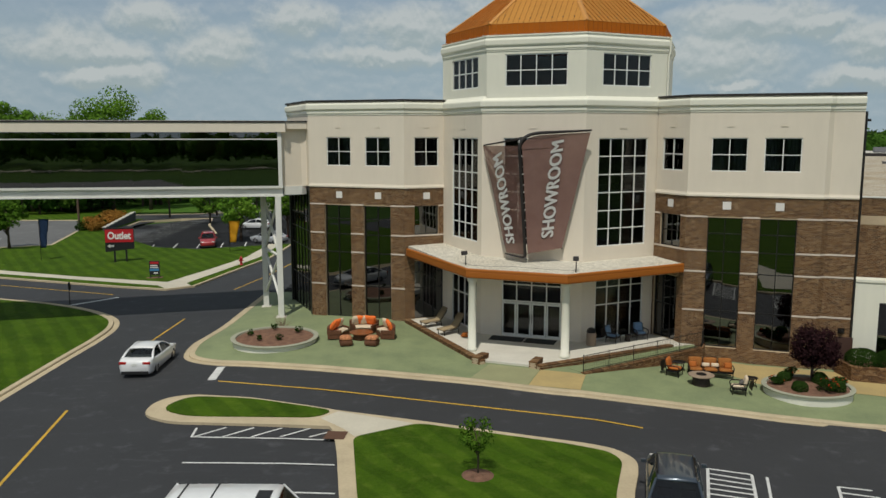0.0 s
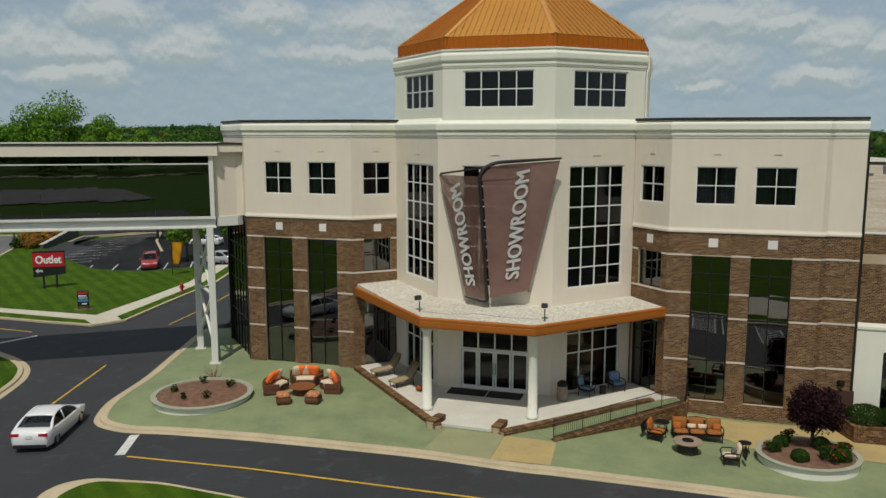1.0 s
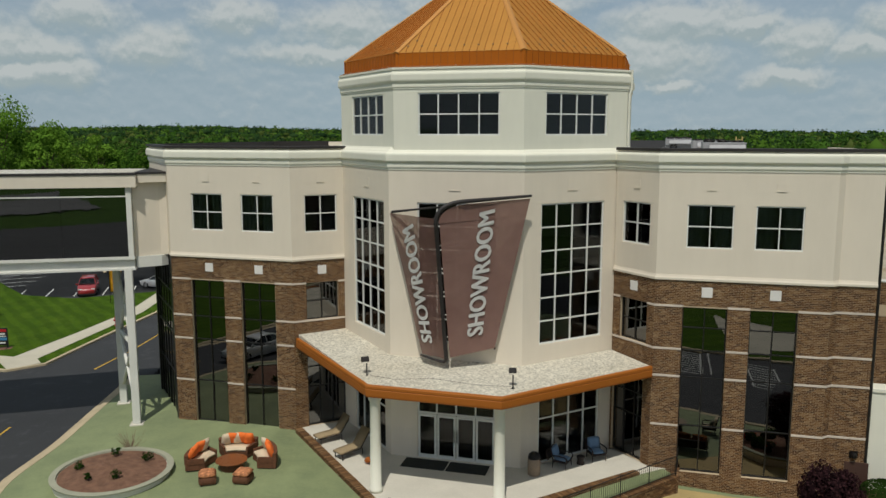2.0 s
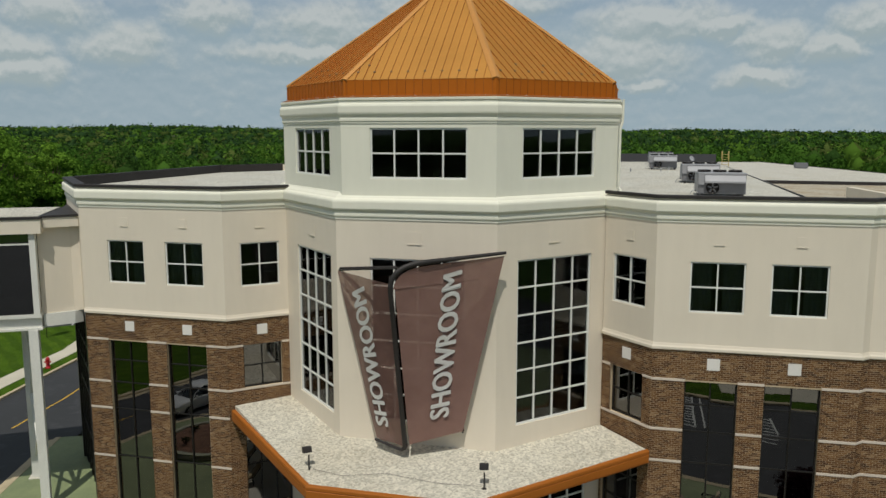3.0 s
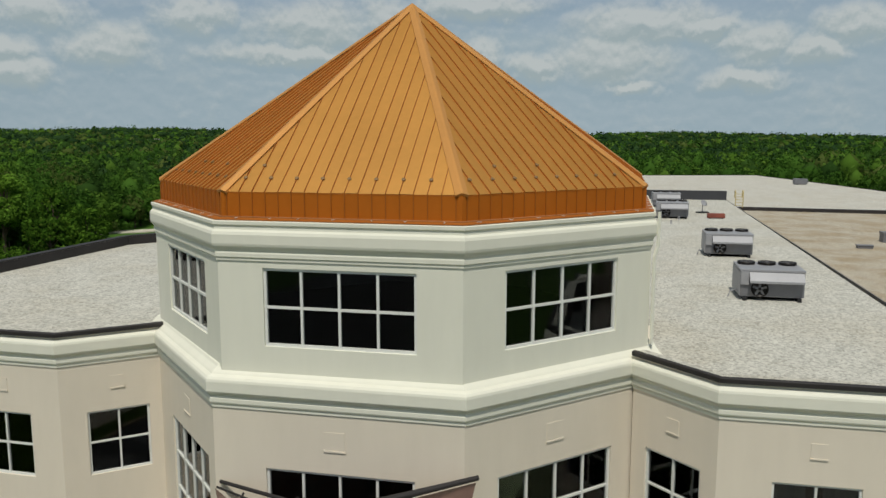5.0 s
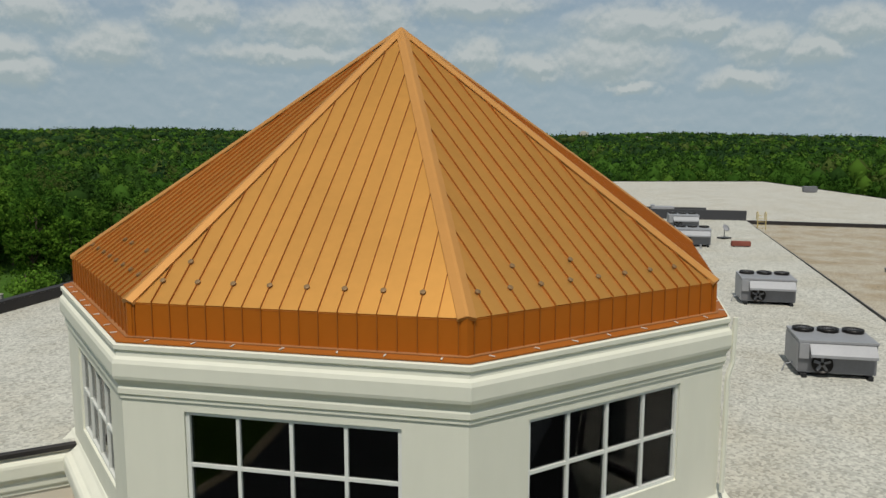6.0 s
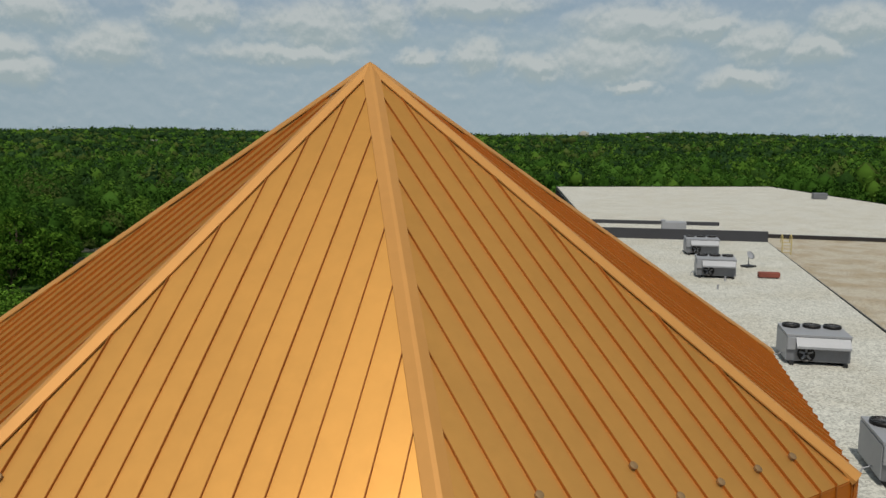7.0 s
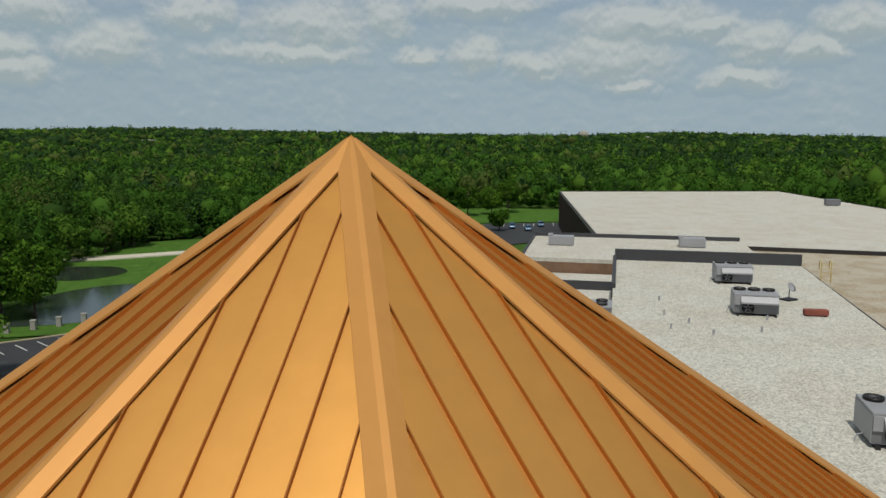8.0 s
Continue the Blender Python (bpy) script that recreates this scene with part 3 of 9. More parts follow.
# ---- tower walls, face by face
CORNICE_TOP = [(-0.2, 17.62), (0.03, 17.62), (0.03, 17.68), (0.06, 17.71), (0.06, 17.80), (0.045, 17.84), (0.07, 17.90), (0.13, 17.98), (0.145, 18.04), (0.145, 18.26), (0.12, 18.33), (0.07, 18.38), (0.06, 18.46), (0.10, 18.50), (0.10, 18.575), (0.05, 18.59), (-0.35, 18.595)]
CORNICE_MID = [(-0.2, 13.92), (0.03, 13.92), (0.03, 13.99), (0.06, 14.02), (0.075, 14.06), (0.075, 14.15), (0.05, 14.19), (0.065, 14.24), (0.14, 14.30), (0.165, 14.35), (0.165, 14.60), (0.15, 14.66), (0.10, 14.715), (0.03, 14.745), (0.0, 14.755)]
BELT_TOP = [(-0.04, 14.80), (-0.16, 14.90), (-0.20, 14.96), (-0.26, 14.985), (-0.60, 15.05)]
face_windows = {0: dict(up=(-1.88, 1.95), tall=(-1.82, 2.0), low=(-1.85, 1.97)),
                1: dict(up=(-1.84, 1.83), tall=(-2.24, 1.50), low=(-2.20, 1.50)),
                7: dict(up=(-1.68, 1.95), tall=(-0.95, 2.66), low=(-1.0, 2.6))}
BM_REVEAL = 0.32
for k in range(8):
    a, b = OCT[k], OCT[(k + 1) % 8]
    m, length = along(a, b)
    w = face_windows.get(k)
    half = length / 2
    ml, lantern_l = along(LAN[k], LAN[(k + 1) % 8])
    lh = lantern_l / 2
    low, up = [], []
    if w:
        up = [(lh + w["up"][0], lh + w["up"][1], 15.51, 17.45)]
        low = [(half + w["tall"][0], half + w["tall"][1], 5.80, 12.42), (half + w["low"][0], half + w["low"][1], -0.05, 3.75)]
    bm = bmesh.new()
    wall_mesh(bm, m, 0, length, -1.2 if k in (7, 0, 1) else 0, 13.95, BM_REVEAL, low)
    wpart("wall", bm, STUCCO, bld)
    bm = bmesh.new()
    wall_mesh(bm, ml, 0, lantern_l, 13.2, 18.6, BM_REVEAL, up)
    wpart("upper_wall", bm, STUCCO_PALE, bld, "pale cream stucco wall of the lantern storey")
    if w:
        s0, s1, z0, z1 = up[0]
        window(bld, ml, s0, s1, z0, z1, 4, 2, WHITE_TRIM, GLASS, 0.07, label="white-framed eight-light lantern window")
        s0, s1, z0, z1 = low[0]
        window(bld, m, s0, s1, z0, z1, 4, 6, WHITE_TRIM, GLASS, 0.07, label="tall white-framed window of twenty-four lights")
        if k != 0:
            s0, s1, z0, z1 = low[1]
            window(bld, m, s0, s1, z0, z1, 4, [2.15, 3.25], WHITE_TRIM, GLASS, 0.075, label="white-framed storefront window")
        # small vent plates high on the wall
        bm = bmesh.new()
        sc = half + (w["tall"][0] + w["tall"][1]) / 2 - 0.1
        box(bm, sc - 0.26, sc + 0.26, -0.012, 0.0, 13.02, 13.48, m)
        box(bm, sc - 0.28, sc + 0.28, -0.03, 0.0, 12.98, 13.018, m)
        wpart("wall_plate", bm, STUCCO, bld, "square stucco relief plate")
bm = bmesh.new()
sweep(bm, LAN, CORNICE_TOP, True)
wpart("cornice", bm, STUCCO_PALE, bld, "pale moulded cornice under the copper roof")
bm = bmesh.new()
sweep(bm, [OCT[7], OCT[0], OCT[1], OCT[2]], CORNICE_MID + BELT_TOP)
wpart("cornice", bm, STUCCO_PALE, bld, "pale moulded belt cornice")

# ---- entrance doors in the front face
m, length = along(OCT[0], OCT[1])
s0, s1 = SIDE / 2 - 1.85, SIDE / 2 + 1.97
cut = [s0 + (s1 - s0) * i / 4 for i in range(1, 4)]
window(bld, m, s0, s1, 2.2, 3.75, cut, [3.3], WHITE_TRIM, GLASS, 0.08, label="white-framed transom lights over the doors")
edges = [s0, *cut, s1]
for i, (xa, xb) in enumerate(zip(edges, edges[1:])):
    bm = bmesh.new()
    f = 0.10
    xa, xb = xa + 0.02, xb - 0.02
    box(bm, xa, xa + f, 0.05, 0.13, -0.04, 2.17, m)
    box(bm, xb - f, xb, 0.05, 0.13, -0.04, 2.17, m)
    box(bm, xa + f, xb - f, 0.05, 0.13, -0.04, 0.14, m)
    box(bm, xa + f, xb - f, 0.05, 0.13, 2.05, 2.17, m)
    d = wpart("door", bm, WHITE_TRIM, bld, "white-framed glazed entrance door, shut" if i in (1, 2) else "white-framed fixed sidelight")
    bm = bmesh.new()
    box(bm, xa + f, xb - f, 0.084, 0.096, 0.14, 2.05, m)
    wpart("pane", bm, GLASS, d)
    if i in (1, 2):
        hx = xb - f / 2 if i == 1 else xa + f / 2
        bm = bmesh.new()
        pipe(bm, [m @ Vector(v) for v in ((hx, 0.05, 0.85), (hx, 0.0, 0.87), (hx, -0.02, 0.95), (hx, -0.02, 1.35), (hx, 0.0, 1.43), (hx, 0.05, 1.45))], 0.018)
        wpart("door_handle", bm, BRONZE, d, "dark pull handle")

# ---- wings: brick below, stucco above
ROW_Z = [2.08, 4.42, 5.70, 6.78]


def wing_wall(p0, p1, z_foot, bays, small, glass_low=None, brick_top=Z_BAND, lights=()):
    """One straight stretch of a wing. bays: brick bays with a tall window; small: an upper brick window; glass_low: a glazed stretch under the canopy."""
    m, length = along(p0, p1)
    op_b, op_s = [], []
    for s0, s1, z0 in bays:
        op_b.append((s0, s1, z0, 7.75))
    if small:
        op_b.append((*small, 5.80, 7.80))
    if glass_low:
        op_b.append((*glass_low, -0.05, 4.0))
    for s0, s1 in lights or [small]:
        op_s.append((s0, s1, 10.47, 12.44))
    bm = bmesh.new()
    wall_mesh(bm, m, 0, length, z_foot, brick_top, 0.30, op_b, 0.008)
    backing = wpart("wall", bm, MORTAR, bld, "brick wall in red-brown running bond")
    bm = bmesh.new()
    wall_mesh(bm, m, 0, length, brick_top, 14.9, 0.30, op_s)
    wpart("wall", bm, STUCCO, bld, "warm cream stucco upper wall")
    for s0, s1, z0 in bays:
        window(bld, m, s0, s1, z0, 7.75, 2, ROW_Z, BRONZE, GLASS_DARK, 0.055, 0.2, "tall dark bronze window in the brick wall")
    if small:
        window(bld, m, *small, 5.80, 7.80, 2, 2, BRONZE, GLASS_DARK, 0.055, 0.2, "dark bronze four-light window in the brick wall")
    if glass_low:
        window(bld, m, *glass_low, -0.05, 4.0, 3, [2.1, 3.2], BRONZE, GLASS_DARK, 0.055, 0.2, "dark bronze storefront glazing under the canopy")
    for s0, s1, z0, z1 in op_s:
        window(bld, m, s0, s1, z0, z1, 2, 2, WHITE_TRIM, GLASS, 0.06, 0.1, "white-framed four-light window")
        c = (s0 + s1) / 2
        bm = bmesh.new()
        box(bm, c - 0.19, c + 0.19, -0.014, 0.0, 13.11, 13.47, m)
        box(bm, c - 0.20, c + 0.20, -0.03, 0.0, 13.075, 13.108, m)
        wpart("wall_plate", bm, STUCCO, bld, "square stucco relief plate")
        bm = bmesh.new()
        box(bm, c - 0.235, c + 0.235, -0.02, 0.007, 8.24, 8.70, m, 0.008)
        wpart("wall_tile", bm, TILE_WHITE, bld, "white square tile set in the brick")
    # cast stone courses across the piers
    for z in (2.05, 4.42, 5.72, 7.74):
        cuts = [0.0]
        for s0, s1, z0, z1 in sorted(op_b):
            if z0 - 0.01 < z < z1 + 0.02:
                cuts += [s0, s1]
        cuts.append(length)
        if glass_low and z < 4.5:
            continue
        for sa, sb in zip(cuts[0::2], cuts[1::2]):
            if sb - sa > 0.15:
                bm = bmesh.new()
                box(bm, sa, sb, -0.022, 0.007, z, z + 0.10, m, 0.008)
                wpart("stone_course", bm, LIMESTONE, bld, "pale cast stone course")
    return m, length, z_foot, op_b, backing


L_BAYS = [(1.17, 3.20, -0.24), (4.20, 6.23, -0.24)]
L_LIGHTS, R_LIGHTS = [(1.40, 3.28), (4.36, 6.25)], [(1.27, 3.27), (4.17, 6.17)]
R_BAYS = [(1.24, 3.19, -0.12), (4.14, 6.15, -0.12)]
brickwork = [wing_wall(L_END, L_FOLD, -0.45, L_BAYS, None, lights=L_LIGHTS),
             wing_wall(L_FOLD, L_JOIN, -0.45, [], (0.72, 2.48), (0.70, 2.85)),
             wing_wall(R_JOIN, R_FOLD, -1.0, [], (0.50, 2.30), (0.10, 2.20)),
             wing_wall(R_FOLD, R_K1, -1.3, R_BAYS, None, lights=R_LIGHTS)]
for p0, p1 in ((R_K1, R_K2), (R_K2, R_END)):
    m, length = along(p0, p1)
    bm = bmesh.new()
    wall_mesh(bm, m, 0, length, -1.3, Z_BAND, 0.30, (), 0.008)
    back = wpart("wall", bm, MORTAR, bld, "brick wall in red-brown running bond")
    brickwork.append((m, length, -1.3, [], back))
    bm = bmesh.new()
    wall_mesh(bm, m, 0, length, Z_BAND, 14.9, 0.30)
    wpart("wall", bm, STUCCO, bld)
    for z in (2.05, 4.42, 5.72, 7.74):
        bm = bmesh.new()
        box(bm, 0, length, -0.022, 0.007, z, z + 0.10, m, 0.008)
        wpart("stone_course", bm, LIMESTONE, bld)

# the left flank: glazed below, stucco above; the far sides close the block
m, length = along(L_BACK, L_END)
bm = bmesh.new()
wall_mesh(bm, m, 0, length, -0.6, Z_BAND, 0.3, [(0.3, length - 0.45, -0.4, 8.7)])
wpart("wall", bm, BRONZE, bld, "dark bronze curtain wall surround")
window(bld, m, 0.3, length - 0.45, -0.4, 8.7, 6, [2.1, 4.4, 5.7, 6.8], BRONZE, GLASS_DARK, 0.07, 0.15, "dark bronze curtain wall under the skywalk")
bm = bmesh.new()
wall_mesh(bm, m, 0, length, Z_BAND, 14.9, 0.3)
wpart("wall", bm, STUCCO, bld)
LEFT_REAR, LEFT_REAR2 = plan(-20.6, 14.5), plan(-17.5, 18.5)
REAR_L, REAR_R = plan(2.2, 18.5), plan(2.3, 63.2)
SEAM0, SEAM1 = plan(17.5, 1.2), plan(17.5, 63.2)
for p0, p1 in ((REAR_L, LEFT_REAR2), (LEFT_REAR2, LEFT_REAR), (LEFT_REAR, L_BACK)):
    m, length = along(p0, p1)
    bm = bmesh.new()
    wall_mesh(bm, m, 0, length, -2.0, 14.9, 0.3)
    wpart("wall", bm, STUCCO, bld)
WING_L = [LEFT_REAR2, LEFT_REAR, L_BACK, L_END, L_FOLD, L_JOIN]
WING_R = [R_JOIN, R_FOLD, R_K1, R_K2, R_END]
BASE_BAND = [(-0.1, 8.98), (0.05, 8.98), (0.07, 9.01), (0.07, 9.10), (0.04, 9.15), (0.015, 9.24), (-0.1, 9.24)]
for line in (WING_L, WING_R):
    bm = bmesh.new()
    sweep(bm, line, CORNICE_MID + [(-0.02, 14.86), (-0.2, 14.88)])
    wpart("cornice", bm, STUCCO_PALE, bld, "pale moulded parapet cornice")
for line in ([L_END, L_FOLD, L_JOIN], WING_R):
    bm = bmesh.new()
    sweep(bm, line, BASE_BAND)
    wpart("band", bm, STUCCO, bld, "cream moulding over the brick")
for line in ([L_END, L_FOLD, L_JOIN], WING_R):
    bm = bmesh.new()
    sweep(bm, line, [(-0.02, 14.88), (0.08, 14.82), (0.10, 14.83), (0.10, 14.935), (0.08, 14.95), (-0.02, 14.96)])
    wpart("parapet_cap", bm, BLACK_CAP, bld, "black metal parapet cap")
    bm = bmesh.new()
    sweep(bm, line, [(-0.40, 14.88), (-0.023, 14.88), (-0.023, 14.93), (-0.40, 14.91)])
    wpart("parapet_top", bm, GRAVEL, bld, "pale membrane on the parapet's top")
bm = bmesh.new()
sweep(bm, [LEFT_REAR2, LEFT_REAR, L_BACK, L_END], [(-0.34, 14.905), (0.12, 14.825), (0.14, 14.84), (0.13, 14.955), (-0.34, 14.965)])
wpart("parapet_cap", bm, BLACK_CAP, bld, "black metal parapet cap")
# inner faces of the parapets
for line, zr in ((WING_L, Z_ROOF_L), (WING_R, Z_ROOF)):
    bm = bmesh.new()
    sweep(bm, line, [(-0.345, zr - 0.1), (-0.33, zr - 0.1), (-0.33, 14.9), (-0.345, 14.9)])
    wpart("parapet_lining", bm, BLACK_CAP, bld, "black membrane on the parapet's inner face")

# ---- flat roofs
bm = bmesh.new()
inner_l = offset_line(WING_L, -0.34)
prism(bm, [*inner_l, OCT[7], OCT[6], OCT[5], REAR_L], 13.3, Z_ROOF_L)
wpart("flat_roof", bm, GRAVEL, bld, "white gravel flat roof")
bm = bmesh.new()
inner_r = offset_line(WING_R, -0.34)
prism(bm, [OCT[2], *inner_r, (24.6, 52.2), SEAM1, REAR_R, REAR_L, OCT[4], OCT[3]], 13.3, Z_ROOF)
wpart("flat_roof", bm, GRAVEL, bld, "white gravel flat roof")
bm = bmesh.new()
m, length = along((24.9, 52.2), SEAM1)
box(bm, 0, length, -0.03, 0.02, 13.29, Z_ROOF + 0.02, m)
wpart("roof_edge", bm, UNIT_EDGE, bld, "dark metal gravel stop")
LOW_Z = 8.65
STEP0, STEP1 = (58.7, 153.8), (112.0, 130.5)
bm = bmesh.new()
prism(bm, [(24.05, 47.25), (34.0, 43.65), (110.0, 16.0), (150.0, 100.0), STEP1, STEP0, (45.0, 110.0), (25.0, 52.0)], 8.2, LOW_Z)
wpart("flat_roof", bm, MEMBRANE, bld, "weathered tan lower flat roof")
bm = bmesh.new()
m, length = along(STEP0, STEP1)
box(bm, 0, length, -0.2, 0.2, 8.2, 9.2, m)
wpart("roof_edge", bm, BLACK_CAP, bld, "dark metal roof step")
bm = bmesh.new()
for p0, p1 in ((R_END, (24.9, 52.2)), ((24.9, 52.2), SEAM1)):
    m, length = along(p0, p1)
    wall_mesh(bm, m, 0.05, length, 8.3, 13.28 if p0 is not R_END else 14.9, 0.25)
wpart("wall", bm, STUCCO, bld)
# dark parapet at the back of the gravel roof
bm = bmesh.new()
m, length = along(plan(2.3, 63.3), plan(17.5, 63.3))
box(bm, 0, length, -0.15, 0.15, 13.0, 14.65, m)
m, length = along(plan(2.3, 50), plan(2.3, 63.4))
box(bm, 0, length, -0.15, 0.15, 13.0, 14.05, m)
wpart("roof_parapet", bm, plain("charcoal_membrane", (0.045, 0.045, 0.05), 0.7), bld, "charcoal parapet at the roof's rear")
# the hidden rear side that closes the block
bm = bmesh.new()
m, length = along(REAR_R, REAR_L)
wall_mesh(bm, m, 0, length, -2.5, 13.25, 0.3)
wpart("wall", bm, STUCCO, bld)

# ---- what is seen dimly through the glass: floors, ceilings, a core wall
bm = bmesh.new()
inner = offset_line([L_END, L_FOLD, L_JOIN], -0.45) + [tuple(Vector(v).lerp(CEN, 0.12)) for v in (L_JOIN, OCT[0], OCT[1], R_JOIN)] + offset_line([R_JOIN, R_FOLD, R_K1, R_K2, R_END], -0.45)
outline = [tuple(v) for v in inner] + [plan(17, 16), plan(-16, 16)]
for z0, z1 in ((-0.4, -0.06), (4.55, 4.85), (9.2, 9.6)):
    prism(bm, outline, z0, z1)
wpart("interior_floor", bm, ROOM_FLOOR, bld)
bm = bmesh.new()
for p0, p1 in ((plan(-15, 3.5), plan(16, 3.5)), (plan(-8.5, -1.5), plan(-8.5, 3.4)), (plan(8.5, -1.5), plan(8.5, 3.4))):
    m, length = along(p0, p1)
    wall_mesh(bm, m, 0, length, -0.06, 13.3, 0.2)
wpart("interior_wall", bm, ROOM, bld)
bm = bmesh.new()
prism(bm, octagon(6.95, LAN_C, LAN_TURN), 14.3, 14.5)
wpart("interior_floor", bm, ROOM_FLOOR, bld)
# curtains drawn at the sides of the wing windows
for (p0, p1), spans in (((L_END, L_FOLD), L_LIGHTS), ((R_FOLD, R_K1), R_LIGHTS)):
    m, length = along(p0, p1)
    for s0, s1 in spans:
        bm = bmesh.new()
        for a, b in ((s0, s0 + 0.82), (s1 - 0.78, s1)):
            n = 14
            row = [[bm.verts.new(m @ Vector((a + (b - a) * i / n, 0.32 + 0.03 * math.sin(i * 1.7), z))) for i in range(n + 1)] for z in (10.4, 12.45)]
            for i in range(n):
                bm.faces.new((row[0][i], row[0][i + 1], row[1][i + 1], row[1][i]))
        wpart("curtain", bm, CURTAIN, bld, "grey curtain behind the window")

# ---- copper roof of the tower
Z_EAVE, Z_APEX, AP_R = 19.27, 24.60, 7.187
EAVE = octagon(AP_R, LAN_C, LAN_TURN)
L_EAVE = 2 * AP_R * math.tan(radians(22.5))
NPAN, W_PAN = 19, 0.334
RISE = Z_APEX - Z_EAVE
SLOPE = math.hypot(AP_R, RISE)
roof_bm = bmesh.new()
for k in range(8):                         # deck under the pans
    a, b = EAVE[k], EAVE[(k + 1) % 8]
    va, vb, vc = [roof_bm.verts.new(p) for p in ((*a, Z_EAVE - 0.03), (*b, Z_EAVE - 0.03), (LAN_C.x, LAN_C.y, Z_APEX - 0.05))]
    roof_bm.faces.new((va, vb, vc))
roof = wpart("roof", roof_bm, COPPER_DARK, bld, "copper-coloured standing-seam pyramid roof")
guard_bm = bmesh.new()
lathe(guard_bm, [(0.05, -0.03), (0.05, 0.002), (0.035, 0.006), (0.02, 0.009), (0.004, 0.01)], 10)
guard_me = mesh_of("snow_guard", guard_bm)
for k in range(8):
    a, b = Vector(EAVE[k]), Vector(EAVE[(k + 1) % 8])
    mid = (a + b) / 2
    ax = Vector((*(b - a).normalized(), 0))
    up = Vector((LAN_C.x - mid.x, LAN_C.y - mid.y, RISE)).normalized()
    no = ax.cross(up)
    fm = Matrix(((ax.x, up.x, no.x, mid.x), (ax.y, up.y, no.y, mid.y), (ax.z, up.z, no.z, Z_EAVE), (0, 0, 0, 1)))
    # pans are set out from the face's middle, so the outermost are narrow
    lines = [-L_EAVE / 2] + [W_PAN * (i - 8.5) for i in range(18)] + [L_EAVE / 2]

    def top_of(u):
        return SLOPE * (1 - abs(u) / (L_EAVE / 2))

    for i in range(NPAN):
        u0, u1 = lines[i], lines[i + 1]
        bm = bmesh.new()
        ring = [(u0, 0.0), (u1, 0.0), (u1, top_of(u1))]
        if u0 < 0 < u1:
            ring.append((0.0, SLOPE))
        ring.append((u0, top_of(u0)))
        ring = [p for j, p in enumerate(ring) if (Vector(p) - Vector(ring[j - 1])).length > 1e-4]
        sag = random.uniform(-0.003, 0.006)
        bm.faces.new([bm.verts.new(fm @ Vector((u, v, sag))) for u, v in ring])
        wpart("roof_pan", bm, COPPER, roof)
        if i < NPAN - 1 and top_of(u1) > 0.45:    # standing seam
            bm = bmesh.new()
            box(bm, u1 - 0.005, u1 + 0.005, 0.0, top_of(u1) - 0.36, -0.01, 0.036, fm)
            wpart("seam", bm, SEAM, roof)
        if i < NPAN - 1 and k in (0, 1, 7):
            v = 0.50 if i % 2 else 0.98
            if top_of(u1) > v + 0.5 and (i % 2 or random.random() > 0.35):
                g = wpart("snow_guard", guard_me, GUARD, roof)
                g.matrix_basis = fm @ pose(u1, v, 0.040)
    # fascia below the eave: upright panels, the overhang's shade put into their colour
    m, length = along(EAVE[k], EAVE[(k + 1) % 8])
    for i in range(NPAN):
        bm = bmesh.new()
        u0, u1 = lines[i] + L_EAVE / 2, lines[i + 1] + L_EAVE / 2
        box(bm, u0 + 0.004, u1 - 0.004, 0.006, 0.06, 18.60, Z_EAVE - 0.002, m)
        wpart("fascia_panel", bm, COPPER_EAVE_SHADE, roof)
        if i < NPAN - 1:
            bm = bmesh.new()
            box(bm, u1 - 0.008, u1 + 0.008, -0.016, 0.06, 18.60, Z_EAVE + 0.012, m)
            wpart("seam", bm, SEAM, roof)
bm = bmesh.new()
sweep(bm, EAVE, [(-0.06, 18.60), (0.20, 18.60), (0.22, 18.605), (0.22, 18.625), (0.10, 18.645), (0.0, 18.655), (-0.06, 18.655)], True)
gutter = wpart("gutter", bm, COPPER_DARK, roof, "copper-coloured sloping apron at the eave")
bm = bmesh.new()
sweep(bm, EAVE, [(-0.034, 18.657), (0.055, 18.655), (0.055, 18.668), (-0.034, 18.68)], True)
wpart("bead", bm, GUTTER_TOP, gutter, "tarnished bead")
clip_bm = bmesh.new()
box(clip_bm, -0.012, 0.012, -0.215, -0.10, 0.0, 0.012)
clip_me = mesh_of("gutter_clip", clip_bm)
for k in range(8):                         # pale clips that hold the apron's edge
    m, length = along(EAVE[k], EAVE[(k + 1) % 8])
    for i in range(7):
        clip = wpart("gutter_clip", clip_me, WHITE_TRIM, gutter)
        clip.matrix_basis = m @ pose(length * (i + 0.5) / 7 + random.uniform(-0.12, 0.12), 0, 18.648, 0, 0, random.uniform(-20, 20))
